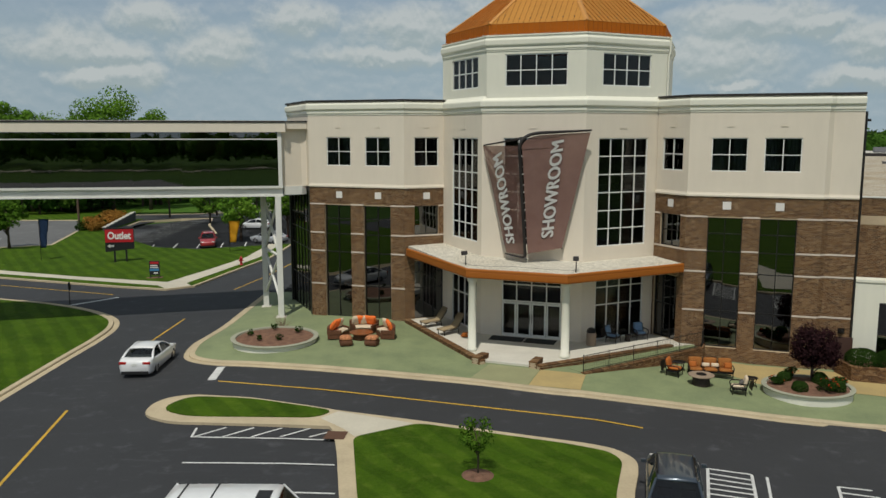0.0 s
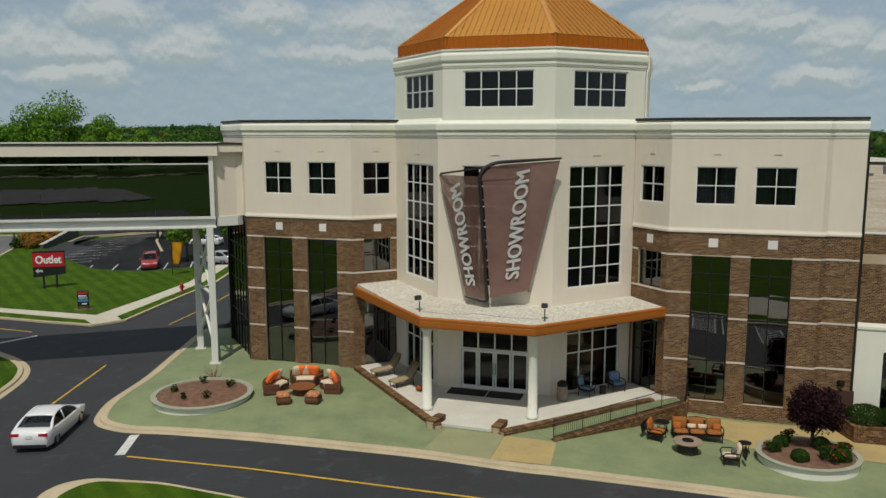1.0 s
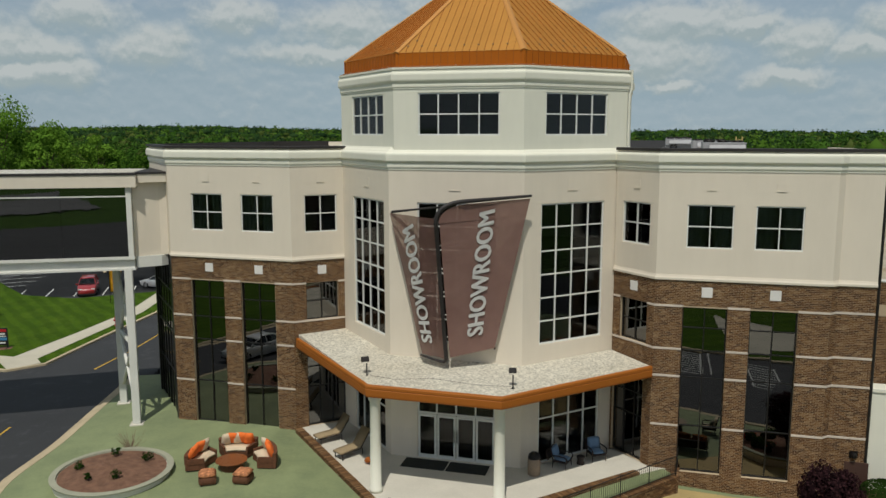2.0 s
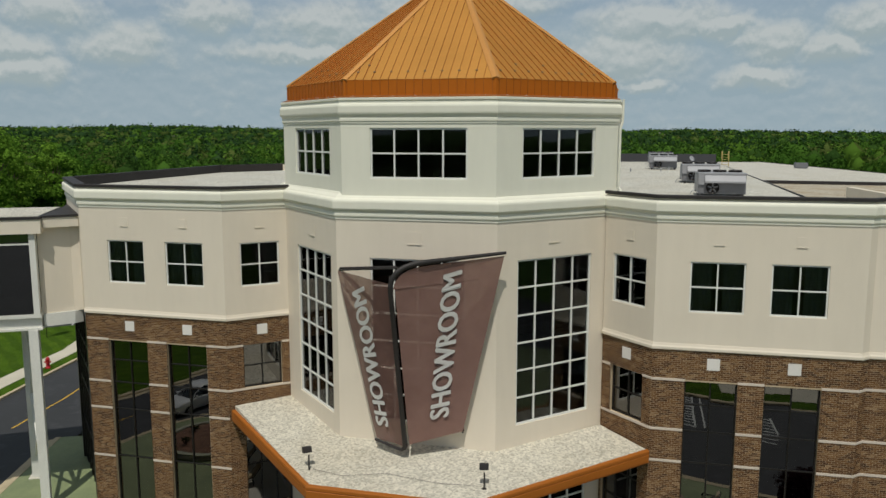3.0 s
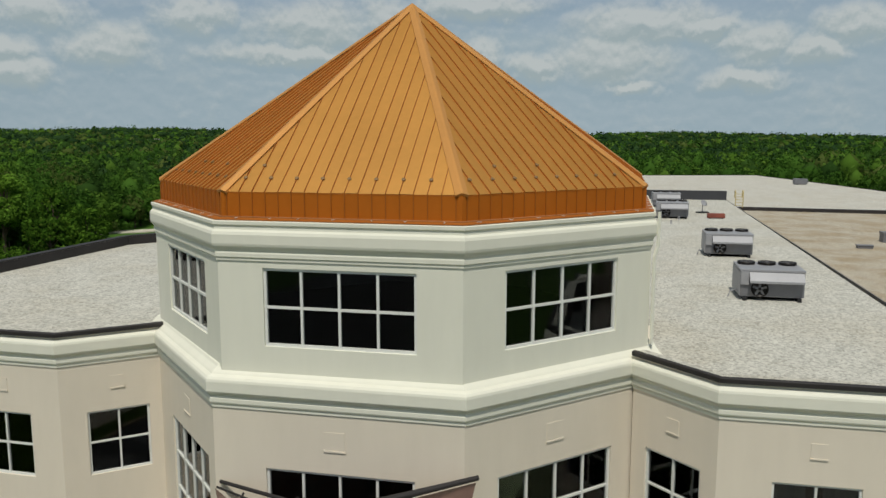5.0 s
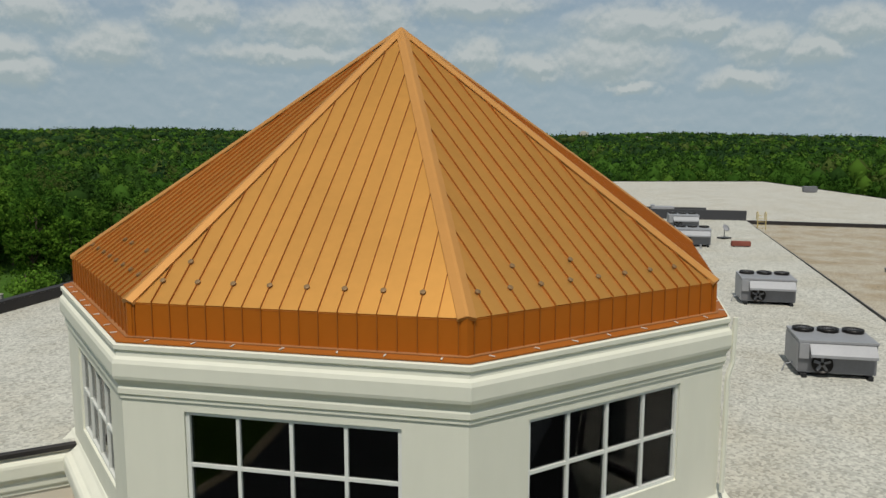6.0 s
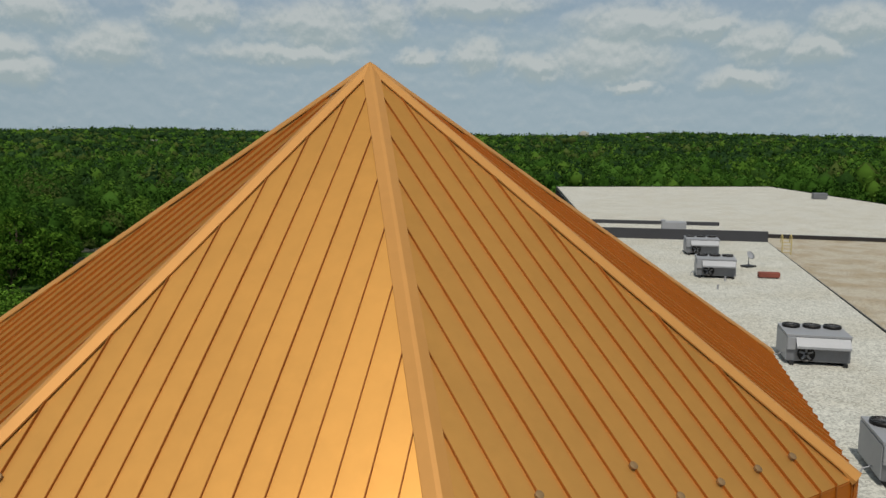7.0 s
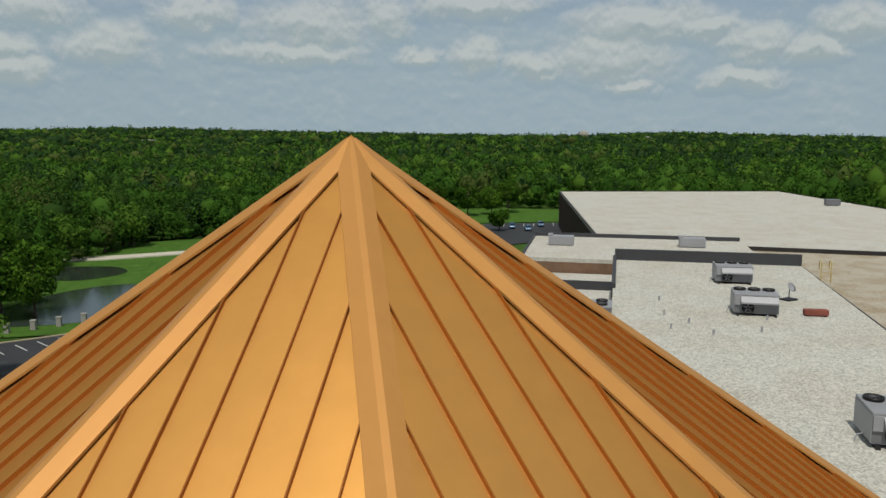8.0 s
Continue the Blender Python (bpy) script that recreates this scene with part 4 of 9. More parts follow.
for k in range(8):                         # hip caps, carried clear of the pans on the seams
    e = Vector((*EAVE[k], Z_EAVE))
    apex = Vector((LAN_C.x, LAN_C.y, Z_APEX))
    d = (apex - e).normalized()
    side = Vector((0, 0, 1)).cross(d).normalized()
    nrm = d.cross(side).normalized()
    if nrm.z < 0:
        nrm = -nrm
    w, fall = 0.155, 0.36
    bm = bmesh.new()
    rows = []
    for t, ww, lift, low_ in ((0.0, w, 0.046, -0.01), (0.02, w, 0.046, 0.04), (0.972, 0.145, 0.050, 0.044), (1.0, 0.03, 0.060, 0.044)):
        p = e.lerp(apex, t)
        rows.append([bm.verts.new(q) for q in (p + side * ww + nrm * (low_ - fall * ww), p + side * ww + nrm * (lift + 0.014 - fall * ww), p + side * ww * 0.18 + nrm * (lift + 0.016), p - side * ww * 0.18 + nrm * (lift + 0.016), p - side * ww + nrm * (lift + 0.014 - fall * ww), p - side * ww + nrm * (low_ - fall * ww), p + nrm * low_)])
    n = len(rows[0])
    for i in range(n):
        for ra, rb_ in zip(rows, rows[1:]):
            bm.faces.new((ra[i], ra[(i + 1) % n], rb_[(i + 1) % n], rb_[i]))
    bm.faces.new(rows[0][::-1])
    bm.faces.new(rows[-1])
    bmesh.ops.recalc_face_normals(bm, faces=bm.faces[:])
    wpart("hip_cap", bm, COPPER_CAP, roof, "folded metal hip cap")
    bm = bmesh.new()                       # corner cover of the fascia
    a, b = Vector(EAVE[k]), Vector(LAN_C)
    o = (a - b).normalized()
    tng = Vector((-o.y, o.x))
    q0, q1, q2 = a + tng * 0.085 - o * 0.026, a + o * 0.008, a - tng * 0.085 - o * 0.026
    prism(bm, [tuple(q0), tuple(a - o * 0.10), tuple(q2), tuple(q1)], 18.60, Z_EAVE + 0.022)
    wpart("corner_cover", bm, COPPER_EAVE_SHADE, roof)
bm = bmesh.new()
lathe(bm, [(0.20, Z_APEX - 0.10), (0.19, Z_APEX - 0.07), (0.06, Z_APEX + 0.04), (0.004, Z_APEX + 0.085)], 8, LAN_C.x, LAN_C.y)
wpart("finial_cap", bm, COPPER, roof, "pointed metal apex cap")
# rainwater pipe on the lantern's right flank
bm = bmesh.new()
c2 = Vector(LAN[2]) + (Vector(LAN[2]) - LAN_C).normalized() * 0.14
pipe(bm, [(c2.x + 0.06, c2.y, 18.6), (c2.x + 0.05, c2.y, 17.7), (c2.x - 0.04, c2.y, 17.4), (c2.x - 0.04, c2.y, 15.0)], 0.05)
wpart("downpipe", bm, STUCCO_PALE, bld, "cream downpipe")
bm = bmesh.new()
pipe(bm, [(R_END[0] + 0.1, R_END[1] + 0.1, 13.9), (R_END[0] + 0.12, R_END[1] + 0.12, 9.1), (R_END[0] + 0.12, R_END[1] + 0.12, -1.1)], 0.09)
wpart("downpipe", bm, BRONZE, bld, "dark downpipe at the wing's end")

# ---- canopy over the entrance
CAN = [(-2.45, 54.38), (1.36, 46.18), (6.92, 44.12), (14.5, 48.02)]
bm = bmesh.new()
prism(bm, [*offset_line(CAN, -0.12), (R_JOIN[0] - 0.02, R_JOIN[1] + 0.02), (OCT[1][0], OCT[1][1] + 0.05), (OCT[0][0] + 0.05, OCT[0][1] + 0.05), (L_JOIN[0], L_JOIN[1])], 4.45, lambda x, y: 4.86 + 0.03 * max(0, y - 46))
canopy = wpart("canopy", bm, GRAVEL_WARM, bld, "white gravel canopy roof over the entrance")
bm = bmesh.new()
sweep(bm, CAN, [(-0.12, 4.40), (0.0, 4.40), (0.03, 4.43), (0.045, 4.50), (0.045, 4.74), (0.02, 4.765), (0.045, 4.79), (0.045, 4.89), (0.02, 4.935), (-0.12, 4.94)])
wpart("fascia", bm, COPPER_DARK, canopy, "copper-coloured grooved canopy fascia")
bm = bmesh.new()
sweep(bm, offset_line(CAN, -0.14), [(-0.9, 4.36), (0.0, 4.36), (0.0, 4.44), (-0.9, 4.44)])
wpart("soffit", bm, STUCCO, canopy)
for x, y in ((1.72, 46.55), (6.98, 45.02)):
    bm = bmesh.new()
    lathe(bm, [(0.30, -0.05), (0.30, 0.12), (0.245, 0.16), (0.235, 2.0), (0.22, 4.05), (0.25, 4.1), (0.30, 4.2), (0.32, 4.36)], 24, x, y)
    wpart("column", bm, STUCCO_PALE, bld, "round cream entrance column", True)
for x, y, yaw in ((1.36, 47.6, 20), (7.58, 45.4, -5)):
    lm = pose(x, y, 4.86, 0, 0, yaw)
    bm = bmesh.new()
    lathe(bm, [(0.09, 0.0), (0.09, 0.03), (0.03, 0.05), (0.03, 0.62)], 10)
    box(bm, -0.16, 0.16, -0.14, 0.12, 0.66, 0.90, pose(0, 0, 0, -18), 0.03)
    bmesh.ops.transform(bm, matrix=lm, verts=bm.verts[:])
    solid("flood_light", bm, BLACK_CAP, "black flood light on a short post on the canopy roof", "flood light", group="canopy lights")
bm = bmesh.new()
pipe(bm, [(1.5, 47.55, 4.95), (2.6, 46.9, 4.93), (4.2, 46.9, 4.94), (6.0, 45.9, 4.93), (7.5, 45.45, 4.95)], 0.009, 6)
solid("cable", bm, UNIT_EDGE, "thin grey cable lying on the canopy gravel", "cable")

# ---- raised entrance terrace, its low brick walls, steps and ramp
TER = [(-2.45, 54.6), (2.15, 44.55), (2.75, 44.35), (5.35, 43.35), (5.75, 43.25), (14.2, 47.55), (15.35, 48.0), (14.6, 48.25)]
bm = bmesh.new()
prism(bm, [*TER, (13.6, 50.6), OCT[1], OCT[0], (0.1, 55.45), (-2.4, 54.7)], -1.2, -0.05)
solid("entrance_terrace", bm, SLAB, "pale concrete entrance terrace under the canopy", "terrace", "structure")
bm = bmesh.new()
m, length = along((2.45, 44.25), (5.4, 43.15))
box(bm, 0.1, length - 0.1, -0.42, 0.25, -0.6, -0.18, m, 0.015)
solid("step", bm, SLAB, "pale concrete entrance step", "step", "structure")
m, length = along(OCT[0], OCT[1])
for sa, sb in ((0.85, 3.0), (3.06, 5.0)):
    bm = bmesh.new()
    box(bm, sa, sb, -1.25, -0.15, -0.05, -0.035, m, 0.005)
    solid("door_mat", bm, plain("black_rubber_mat", (0.02, 0.022, 0.02), 0.9, 0, 0.3, 3, 60, 0.6), "black rubber door mat on the terrace", "door mat", group="door mats")

# ---- banner sign on the entrance face
banner = thing("banner_sign", "brown mesh banners lettered SHOWROOM on a bent black mast", "banner", pose(5.0, 49.4, 4.9))
k_ = Nodes("brown_mesh_fabric")
weave = k_.ramp(k_.noise(1.2, 4), [(0.3, (0.27, 0.150, 0.125)), (0.7, (0.32, 0.185, 0.155))])
pr_ = k_.n("ShaderNodeBsdfPrincipled")
k_.put(pr_.inputs["Base Color"], weave)
k_.put(pr_.inputs["Roughness"], 0.85)
k_.put(pr_.inputs["Normal"], k_.bump(k_.noise(3.5, 3), 0.3, 0.03))
tr_ = k_.n("ShaderNodeBsdfTransparent")
tr_.inputs["Color"].default_value = (0.9, 0.85, 0.8, 1)
mx_ = k_.n("ShaderNodeMixShader")
mx_.inputs[0].default_value = 0.30
k_.t.links.new(pr_.outputs[0], mx_.inputs[1])
k_.t.links.new(tr_.outputs[0], mx_.inputs[2])
k_.t.links.new(mx_.outputs[0], k_.out.inputs[0])
FABRIC = k_.m
S_BOT, S_TOP = Vector((4.95, 48.12, 5.45)), Vector((4.40, 46.84, 11.75))
R_TOP, R_BOT = Vector((8.72, 47.95, 12.87)), Vector((7.21, 48.52, 5.76))
L_TOP, L_BOT = Vector((2.47, 50.23, 11.92)), Vector((3.90, 49.15, 5.43))
ARC_PTS = [S_BOT, S_BOT.lerp(S_TOP, 0.5), S_TOP]
for t in np.linspace(0.1, 1.0, 9):
    p0, p1, p2_ = S_TOP, Vector((4.36, 46.72, 12.66)), Vector((5.65, 47.0, 12.72))
    ARC_PTS.append(p0 * (1 - t) ** 2 + p1 * 2 * t * (1 - t) + p2_ * t * t)
ARC_PTS.append(R_TOP)
bm = bmesh.new()
heel = [S_BOT + Vector((-0.03, 0.05, -0.10)), S_BOT.lerp(L_BOT, 0.12) + Vector((0, 0, -0.17)), S_BOT.lerp(L_BOT, 0.3) + Vector((0, 0, -0.17)), L_BOT + Vector((-0.05, 0.02, -0.06))]
pipe(bm, heel[::-1] + ARC_PTS, [0.05, 0.06, 0.07, 0.085] + [0.095] * (len(ARC_PTS) - 1) + [0.06], 12)
wpart("mast", bm, BLACK_CAP, banner, "bent black steel mast")


def cloth(name, bl, br, tl, tr, material, label, nu=10, nv=24):
    """A taut banner between four corners."""
    bm = bmesh.new()
    grid = []
    for j in range(nv + 1):
        row = []
        for i in range(nu + 1):
            u, v = i / nu, j / nv
            p = bl.lerp(br, u).lerp(tl.lerp(tr, u), v)
            n = (br - bl).cross(tl - bl).normalized()
            p = p + n * 0.02 * math.sin(u * 7 + v * 9)
            row.append(bm.verts.new(p))
        grid.append(row)
    for j in range(nv):
        for i in range(nu):
            bm.faces.new((grid[j][i], grid[j][i + 1], grid[j + 1][i + 1], grid[j + 1][i]))
    bmesh.ops.solidify(bm, geom=bm.faces[:], thickness=0.01)
    return wpart(name, bm, material, banner, label)


lm_b, lm_t = S_BOT + Vector((-0.05, 0.0, 0.0)), S_TOP + Vector((-0.07, 0.05, 0.24))
cloth("left_banner", L_BOT, lm_b, L_TOP, lm_t, FABRIC, "brown mesh banner with pale lettering")
# the wider banner follows the mast's bend: a curved upper left corner
rb = R_BOT
bm = bmesh.new()
mast_edge = [S_BOT.lerp(S_TOP, t) + Vector((0.16, 0.02, 0.05)) for t in np.linspace(0, 1, 40)] + [p + Vector((0.10, 0.0, -0.13)) for p in ARC_PTS[3:-1]]
grid = []
for j, pl in enumerate(mast_edge):
    v = max(0.0, min(1.0, (pl.z - S_BOT.z) / (mast_edge[-1].z - S_BOT.z)))
    pr = R_BOT.lerp(R_TOP + Vector((-0.05, 0, -0.12)), v)
    grid.append([pl.lerp(pr, i / 12) for i in range(13)])
vg = [[bm.verts.new(p) for p in row] for row in grid]
for j in range(len(vg) - 1):
    for i in range(12):
        bm.faces.new((vg[j][i], vg[j][i + 1], vg[j + 1][i + 1], vg[j + 1][i]))
bmesh.ops.remove_doubles(bm, verts=bm.verts[:], dist=0.001)
bmesh.ops.solidify(bm, geom=bm.faces[:], thickness=0.01)
wpart("right_banner", bm, FABRIC, banner, "wide brown mesh banner with pale lettering")
# rails and stays
rail_bm = bmesh.new()
for v in (0.16, 0.33, 0.5, 0.67, 0.84):
    a = S_BOT.lerp(S_TOP, v) + Vector((0.12, 0.20 + 0.3 * v, 0))
    b = R_BOT.lerp(R_TOP, v) + Vector((-0.1, 0.16, 0))
    tube(rail_bm, a, b, 0.028, seg=8)
for u in (0.28, 0.55, 0.8):
    tube(rail_bm, S_BOT.lerp(R_BOT, u) + Vector((0, 0.1, 0.1)), S_TOP.lerp(R_TOP, u) + Vector((0, 0.12, 0)), 0.028, seg=8)
for p in (S_BOT.lerp(S_TOP, 0.45), S_TOP, R_BOT):
    wall_y = OCT[0][1] + (OCT[1][1] - OCT[0][1]) * (p.x - OCT[0][0]) / (OCT[1][0] - OCT[0][0])
    bm = bmesh.new()
    tube(bm, p, (p.x + 0.1, wall_y + 0.02, p.z - 0.05), 0.04, seg=8)
    wpart("wall_bracket", bm, BLACK_CAP, banner, "black bracket to the wall")
stay_bm = bmesh.new()
tube(stay_bm, L_TOP + Vector((0.05, 0.0, 0.02)), S_TOP + Vector((0.3, 0.35, 0.74)), 0.03, seg=8)
tube(stay_bm, L_TOP + Vector((0.1, 0.25, 0.05)), S_TOP + Vector((0.3, 1.3, 0.62)), 0.05, seg=8)
for u in (0.35, 0.7):
    tube(stay_bm, L_TOP.lerp(S_TOP + Vector((0.3, 0.35, 0.74)), u), L_TOP.lerp(S_TOP + Vector((0.3, 1.3, 0.62)), u), 0.03, seg=8)
wpart("stay", stay_bm, BLACK_CAP, banner, "black stay frame behind the narrow banner")
wpart("frame_rails", rail_bm, STEEL_WHITE, banner, "pale tube frame behind the banners")
LETTER = plain("pale_lettering", (0.64, 0.62, 0.59), 0.8, 0, 0.06)


def letter_on(fn, name, corners):
    """Lettering that climbs a banner: fn maps (u, v) to a place; corners gives (u, v) at the letters' tops and feet, first and last."""
    me, wide = text_mesh("SHOWROOM")
    a, b, c, d = map(Vector, corners)          # tops and feet of the first letter, tops and feet of the last
    bm = bmesh.new()
    for i, (dx, dy) in enumerate(((0, 0), (0.03, 0.0), (-0.03, 0.0), (0.06, 0.0), (-0.06, 0.0), (0.0, 0.022), (0.0, -0.022), (0.04, 0.02), (-0.04, -0.02))):
        first = len(bm.verts)                  # overprinted a little aside, which makes the strokes bold
        bm.from_mesh(me)
        bm.verts.ensure_lookup_table()
        for v in bm.verts[first:]:
            t = (v.co.x + dx) / wide
            q = a.lerp(c, t).lerp(b.lerp(d, t), 1.0 - v.co.y - dy)
            v.co = fn(q.x, q.y) + Vector((0, -0.0015 * i, 0))
    wpart(name, bm, LETTER, banner, "pale capital lettering")


def on_left(u, v):
    p = L_BOT.lerp(lm_b, u).lerp(L_TOP.lerp(lm_t, u), v)
    n = (lm_b - L_BOT).cross(L_TOP - L_BOT).normalized()
    return p + n * (0.045 if n.y < 0 else -0.045)


def on_right(u, v):
    """A place on the wide banner; its depth follows the bent edge."""
    z = S_BOT.z + v * (R_TOP.z - S_BOT.z)
    a = S_BOT.lerp(S_TOP, (z - S_BOT.z) / (S_TOP.z - S_BOT.z))
    pr = R_BOT.lerp(R_TOP + Vector((-0.05, 0, -0.12)), v)
    x = a.x + 0.16 + (pr.x - a.x - 0.16) * u
    pl = min(mast_edge, key=lambda q: abs(q.z - z))
    k = max(0.0, min(1.0, (x - pl.x) / (pr.x - pl.x)))
    return Vector((x, pl.y + (pr.y - pl.y) * k - 0.03, z))


letter_on(on_left, "lettering", ((0.16, 0.094), (0.573, 0.105), (0.246, 0.885), (0.534, 0.945)))
letter_on(on_right, "lettering", ((0.366, 0.14), (0.662, 0.15), (0.452, 0.905), (0.624, 0.925)))

# ---------------------------------------------------------------- the ground
verts, faces = [], []
radii = [0.0] + [12.0 * i for i in range(1, 16)] + [180 + 24 * i for i in range(1, 12)] + [470 + 60 * i for i in range(1, 14)] + [1300 + 130 * i for i in range(1, 17)]
NA = 96
for r in radii:
    for i in range(NA):
        a = 2 * math.pi * i / NA
        x, y = 8 + r * math.sin(a), 60 + r * math.cos(a)
        verts.append((x, y, land_z(x, y) - 0.22))
for j in range(len(radii) - 1):
    for i in range(NA):
        k = (i + 1) % NA
        faces.append((j * NA + i, (j + 1) * NA + i, (j + 1) * NA + k, j * NA + k))
me = quads("ground", verts, faces)
me.polygons.foreach_set("use_smooth", [True] * len(me.polygons))
me.flip_normals()
solid("ground", me, MEADOW, "grassy ground that rolls out to wooded ridges", "ground", "structure")

drape("road", [(-62, -58), (60, -58), (60, 42), (24, 46), (12, 52), (-2, 56), (-13.5, 66), (-12.5, 152), (-21, 152), (-20.6, 97), (-38, 95.5), (-48, 124), (-44, 152), (-60, 152), (-100, 128), (-98, 100), (-55, 103), (-46, 86), (-62, 80)], 0.0, ASPHALT, "dark asphalt drive, road and parking", "road", 5.0)
EDGE_A = rounded([(-30, 10), (-24.6, 22), (-23.1, 32), (-22.85, 39.3), (-22.88, 46.9), (-22.8, 51.5), (-23.0, 54.8), (-23.9, 57.4), (-25.7, 59.7), (-28.2, 61.9), (-32, 64.4), (-38, 67.2), (-62, 76)], False, 2.0)
LAWN_A = [*offset_line(EDGE_A, -0.31), (-62, 10)]
drape("lawn", LAWN_A, 0.10, LAWN, "bright mown lawn with mower stripes", "lawn", 4.0, depth=0.2)
kerb("kerb", EDGE_A, "sandy concrete kerb and gutter beside the lawn", gutter=0.4)
# the lawn with the signs, its walk and verge
VERGE = [(-62, 87.0), (-45.5, 79.2), (-33.2, 73.2), (-28.5, 71.0), (-25.8, 69.9), (-24.2, 69.2), (-22.2, 70.3), (-20.6, 78.2), (-18.8, 86.2), (-18.4, 97.0)]
drape("lawn", [*VERGE, (-21.0, 96.6), (-29, 94.6), (-35.3, 97.6), (-40, 104), (-48.5, 116), (-53, 116.2), (-49.8, 101.8), (-55, 99.3), (-62, 97)], 0.10, LAWN, "mown lawn around the roadside signs", "lawn", 4.0, depth=0.2)
kerb("kerb", VERGE[::-1], "sandy concrete kerb along the crossing road")
W_IN = [(-62, 88.6), (-46.8, 81.3), (-34.3, 75.2), (-26.2, 71.3), (-24.2, 70.3), (-23.2, 71.6), (-21.6, 78.6), (-19.9, 86.4), (-19.6, 97.0)]
W_OUT = [(-62, 90.3), (-46.6, 82.8), (-35.3, 77.0), (-25.2, 72.5), (-23.2, 79.2), (-21.4, 86.6), (-21.1, 97.0)]
drape("sidewalk", [*W_IN[:5], *W_OUT[3::-1]], 0.125, WALK, "beige concrete sidewalk across the lawn", "sidewalk", 4.0, depth=0.1)
drape("sidewalk", [*W_IN[4:], *W_OUT[:2:-1]], 0.125, WALK, "beige concrete sidewalk beside the side road", "sidewalk", 4.0, depth=0.1)
drape("sidewalk", [(-25.6, 71.1), (-24.1, 69.0), (-22.4, 70.4), (-23.2, 71.7)], 0.14, WALK, "beige kerb ramp at the corner", "sidewalk", depth=0.1)
# the plaza
FRONT = rounded([(-14.6, 66.0), (-14.8, 60.0), (-15.0, 54.2), (-15.7, 49.6), (-15.2, 46.6), (-13.4, 45.35), (-11.2, 44.95), (1.76, 41.06), (6.1, 39.25), (14.2, 37.85), (20.9, 36.4), (42, 31.5)], False, 1.4)
PLAZA = [*offset_line(FRONT, -0.2), (42, 44), (24, 47.5), (15, 51), (0, 57), (-8, 58.5), (-11.5, 66)]
drape("plaza", PLAZA, 0.13, GREEN_PLAZA, "green-stained concrete forecourt", "plaza", 2.0, depth=0.3)
kerb("kerb", FRONT, "sandy concrete kerb and gutter round the forecourt", high=0.142, width=0.34, gutter=0.32)
drape("paving", [(5.35, 43.0), (7.7, 42.2), (6.95, 39.5), (4.4, 40.3)], 0.15, SAND_PLAZA, "sand-coloured stained concrete panel", "paving", 1.0)
drape("paving", [(2.6, 44.1), (5.32, 43.05), (4.36, 40.3), (1.45, 41.5)], 0.15, plain("olive_stained_concrete", (0.27, 0.27, 0.145), 0.7, 0, 0.15), "olive-stained concrete panel before the steps", "paving", 2.0)
drape("paving", [(15.0, 47.6), (21.6, 45.6), (23.6, 44.9), (27.5, 42.5), (26.6, 39.2), (22.4, 41.2), (17.3, 42.9), (14.6, 46.1)], 0.15, SAND_PLAZA, "sand-coloured paving along the brick wall", "paving", 2.0)
# the island between drive and parking
ISLE_A = [(-4.9, 36.55), (-9.5, 38.75), (-12.6, 39.5), (-13.7, 39.2), (-14.25, 38.3), (-14.2, 36.7), (-12.6, 35.6), (-5.05, 34.5)]
ISLE_A = [ISLE_A[0]] + rounded(ISLE_A, False, 0.7, 3)[1:-1] + [ISLE_A[-1]]
ISLE_B = [(-5.05, 34.5), (-4.8, 33.9), (-4.4, 31.9), (-3.75, 27.6), (-2.6, 21.5), (5.9, 21.5), (6.85, 27.6), (7.55, 29.8), (7.75, 30.9), (7.2, 31.85), (6.2, 32.45), (2.85, 33.7), (-1.2, 35.25), (-4.9, 36.55)]
ISLE_B = [ISLE_B[0]] + rounded(ISLE_B, False, 0.6, 3)[1:-1] + [ISLE_B[-1]]
ISLE = ISLE_A[:-1] + ISLE_B[:-1]
drape("traffic_island", ISLE, 0.125, CONCRETE, "sandy concrete traffic island", "traffic island", 2.0, depth=0.3)
drape("lawn", rounded([(-13.6, 37.4), (-12.7, 39.15), (-9.5, 38.5), (-5.1, 36.4), (-5.9, 35.55), (-12.1, 36.25)], True, 0.9), 0.17, LAWN, "small mown lawn on the traffic island", "lawn", 1.5, depth=0.1)
drape("lawn", rounded([(-3.85, 33.1), (-1.1, 34.75), (2.8, 33.25), (5.2, 32.35), (6.75, 31.5), (7.1, 30.6), (6.2, 27.6), (5.3, 22.2), (-2.2, 22.2), (-3.1, 27.6)], True, 0.5), 0.18, LAWN, "mown lawn around the young tree", "lawn", 1.5, depth=0.1)
drape("paving", [(-4.9, 36.4), (-1.3, 34.85), (-3.8, 33.25), (-4.4, 34.2), (-5.6, 35.5)], 0.13, WALK, "pale concrete crossing on the island", "paving", 1.5)
bm = bmesh.new()
tm = pose(-4.62, 33.5, ground_z(-4.6, 33.5) + 0.128, 0, 0, -6)
box(bm, -0.45, 0.45, -0.55, 0.35, 0, 0.012, tm)
for i in range(9):
    for j in range(9):
        lathe(bm, [(0.03, 0.012), (0.018, 0.022)], 6)
        bmesh.ops.transform(bm, matrix=tm @ pose(-0.4 + i * 0.1, -0.5 + j * 0.1, 0), verts=bm.verts[-12:])
solid("tactile_paving", bm, plain("brown_tactile_plate", (0.10, 0.05, 0.03), 0.8), "brown domed tactile plate in the kerb ramp", "tactile paving", "structure")

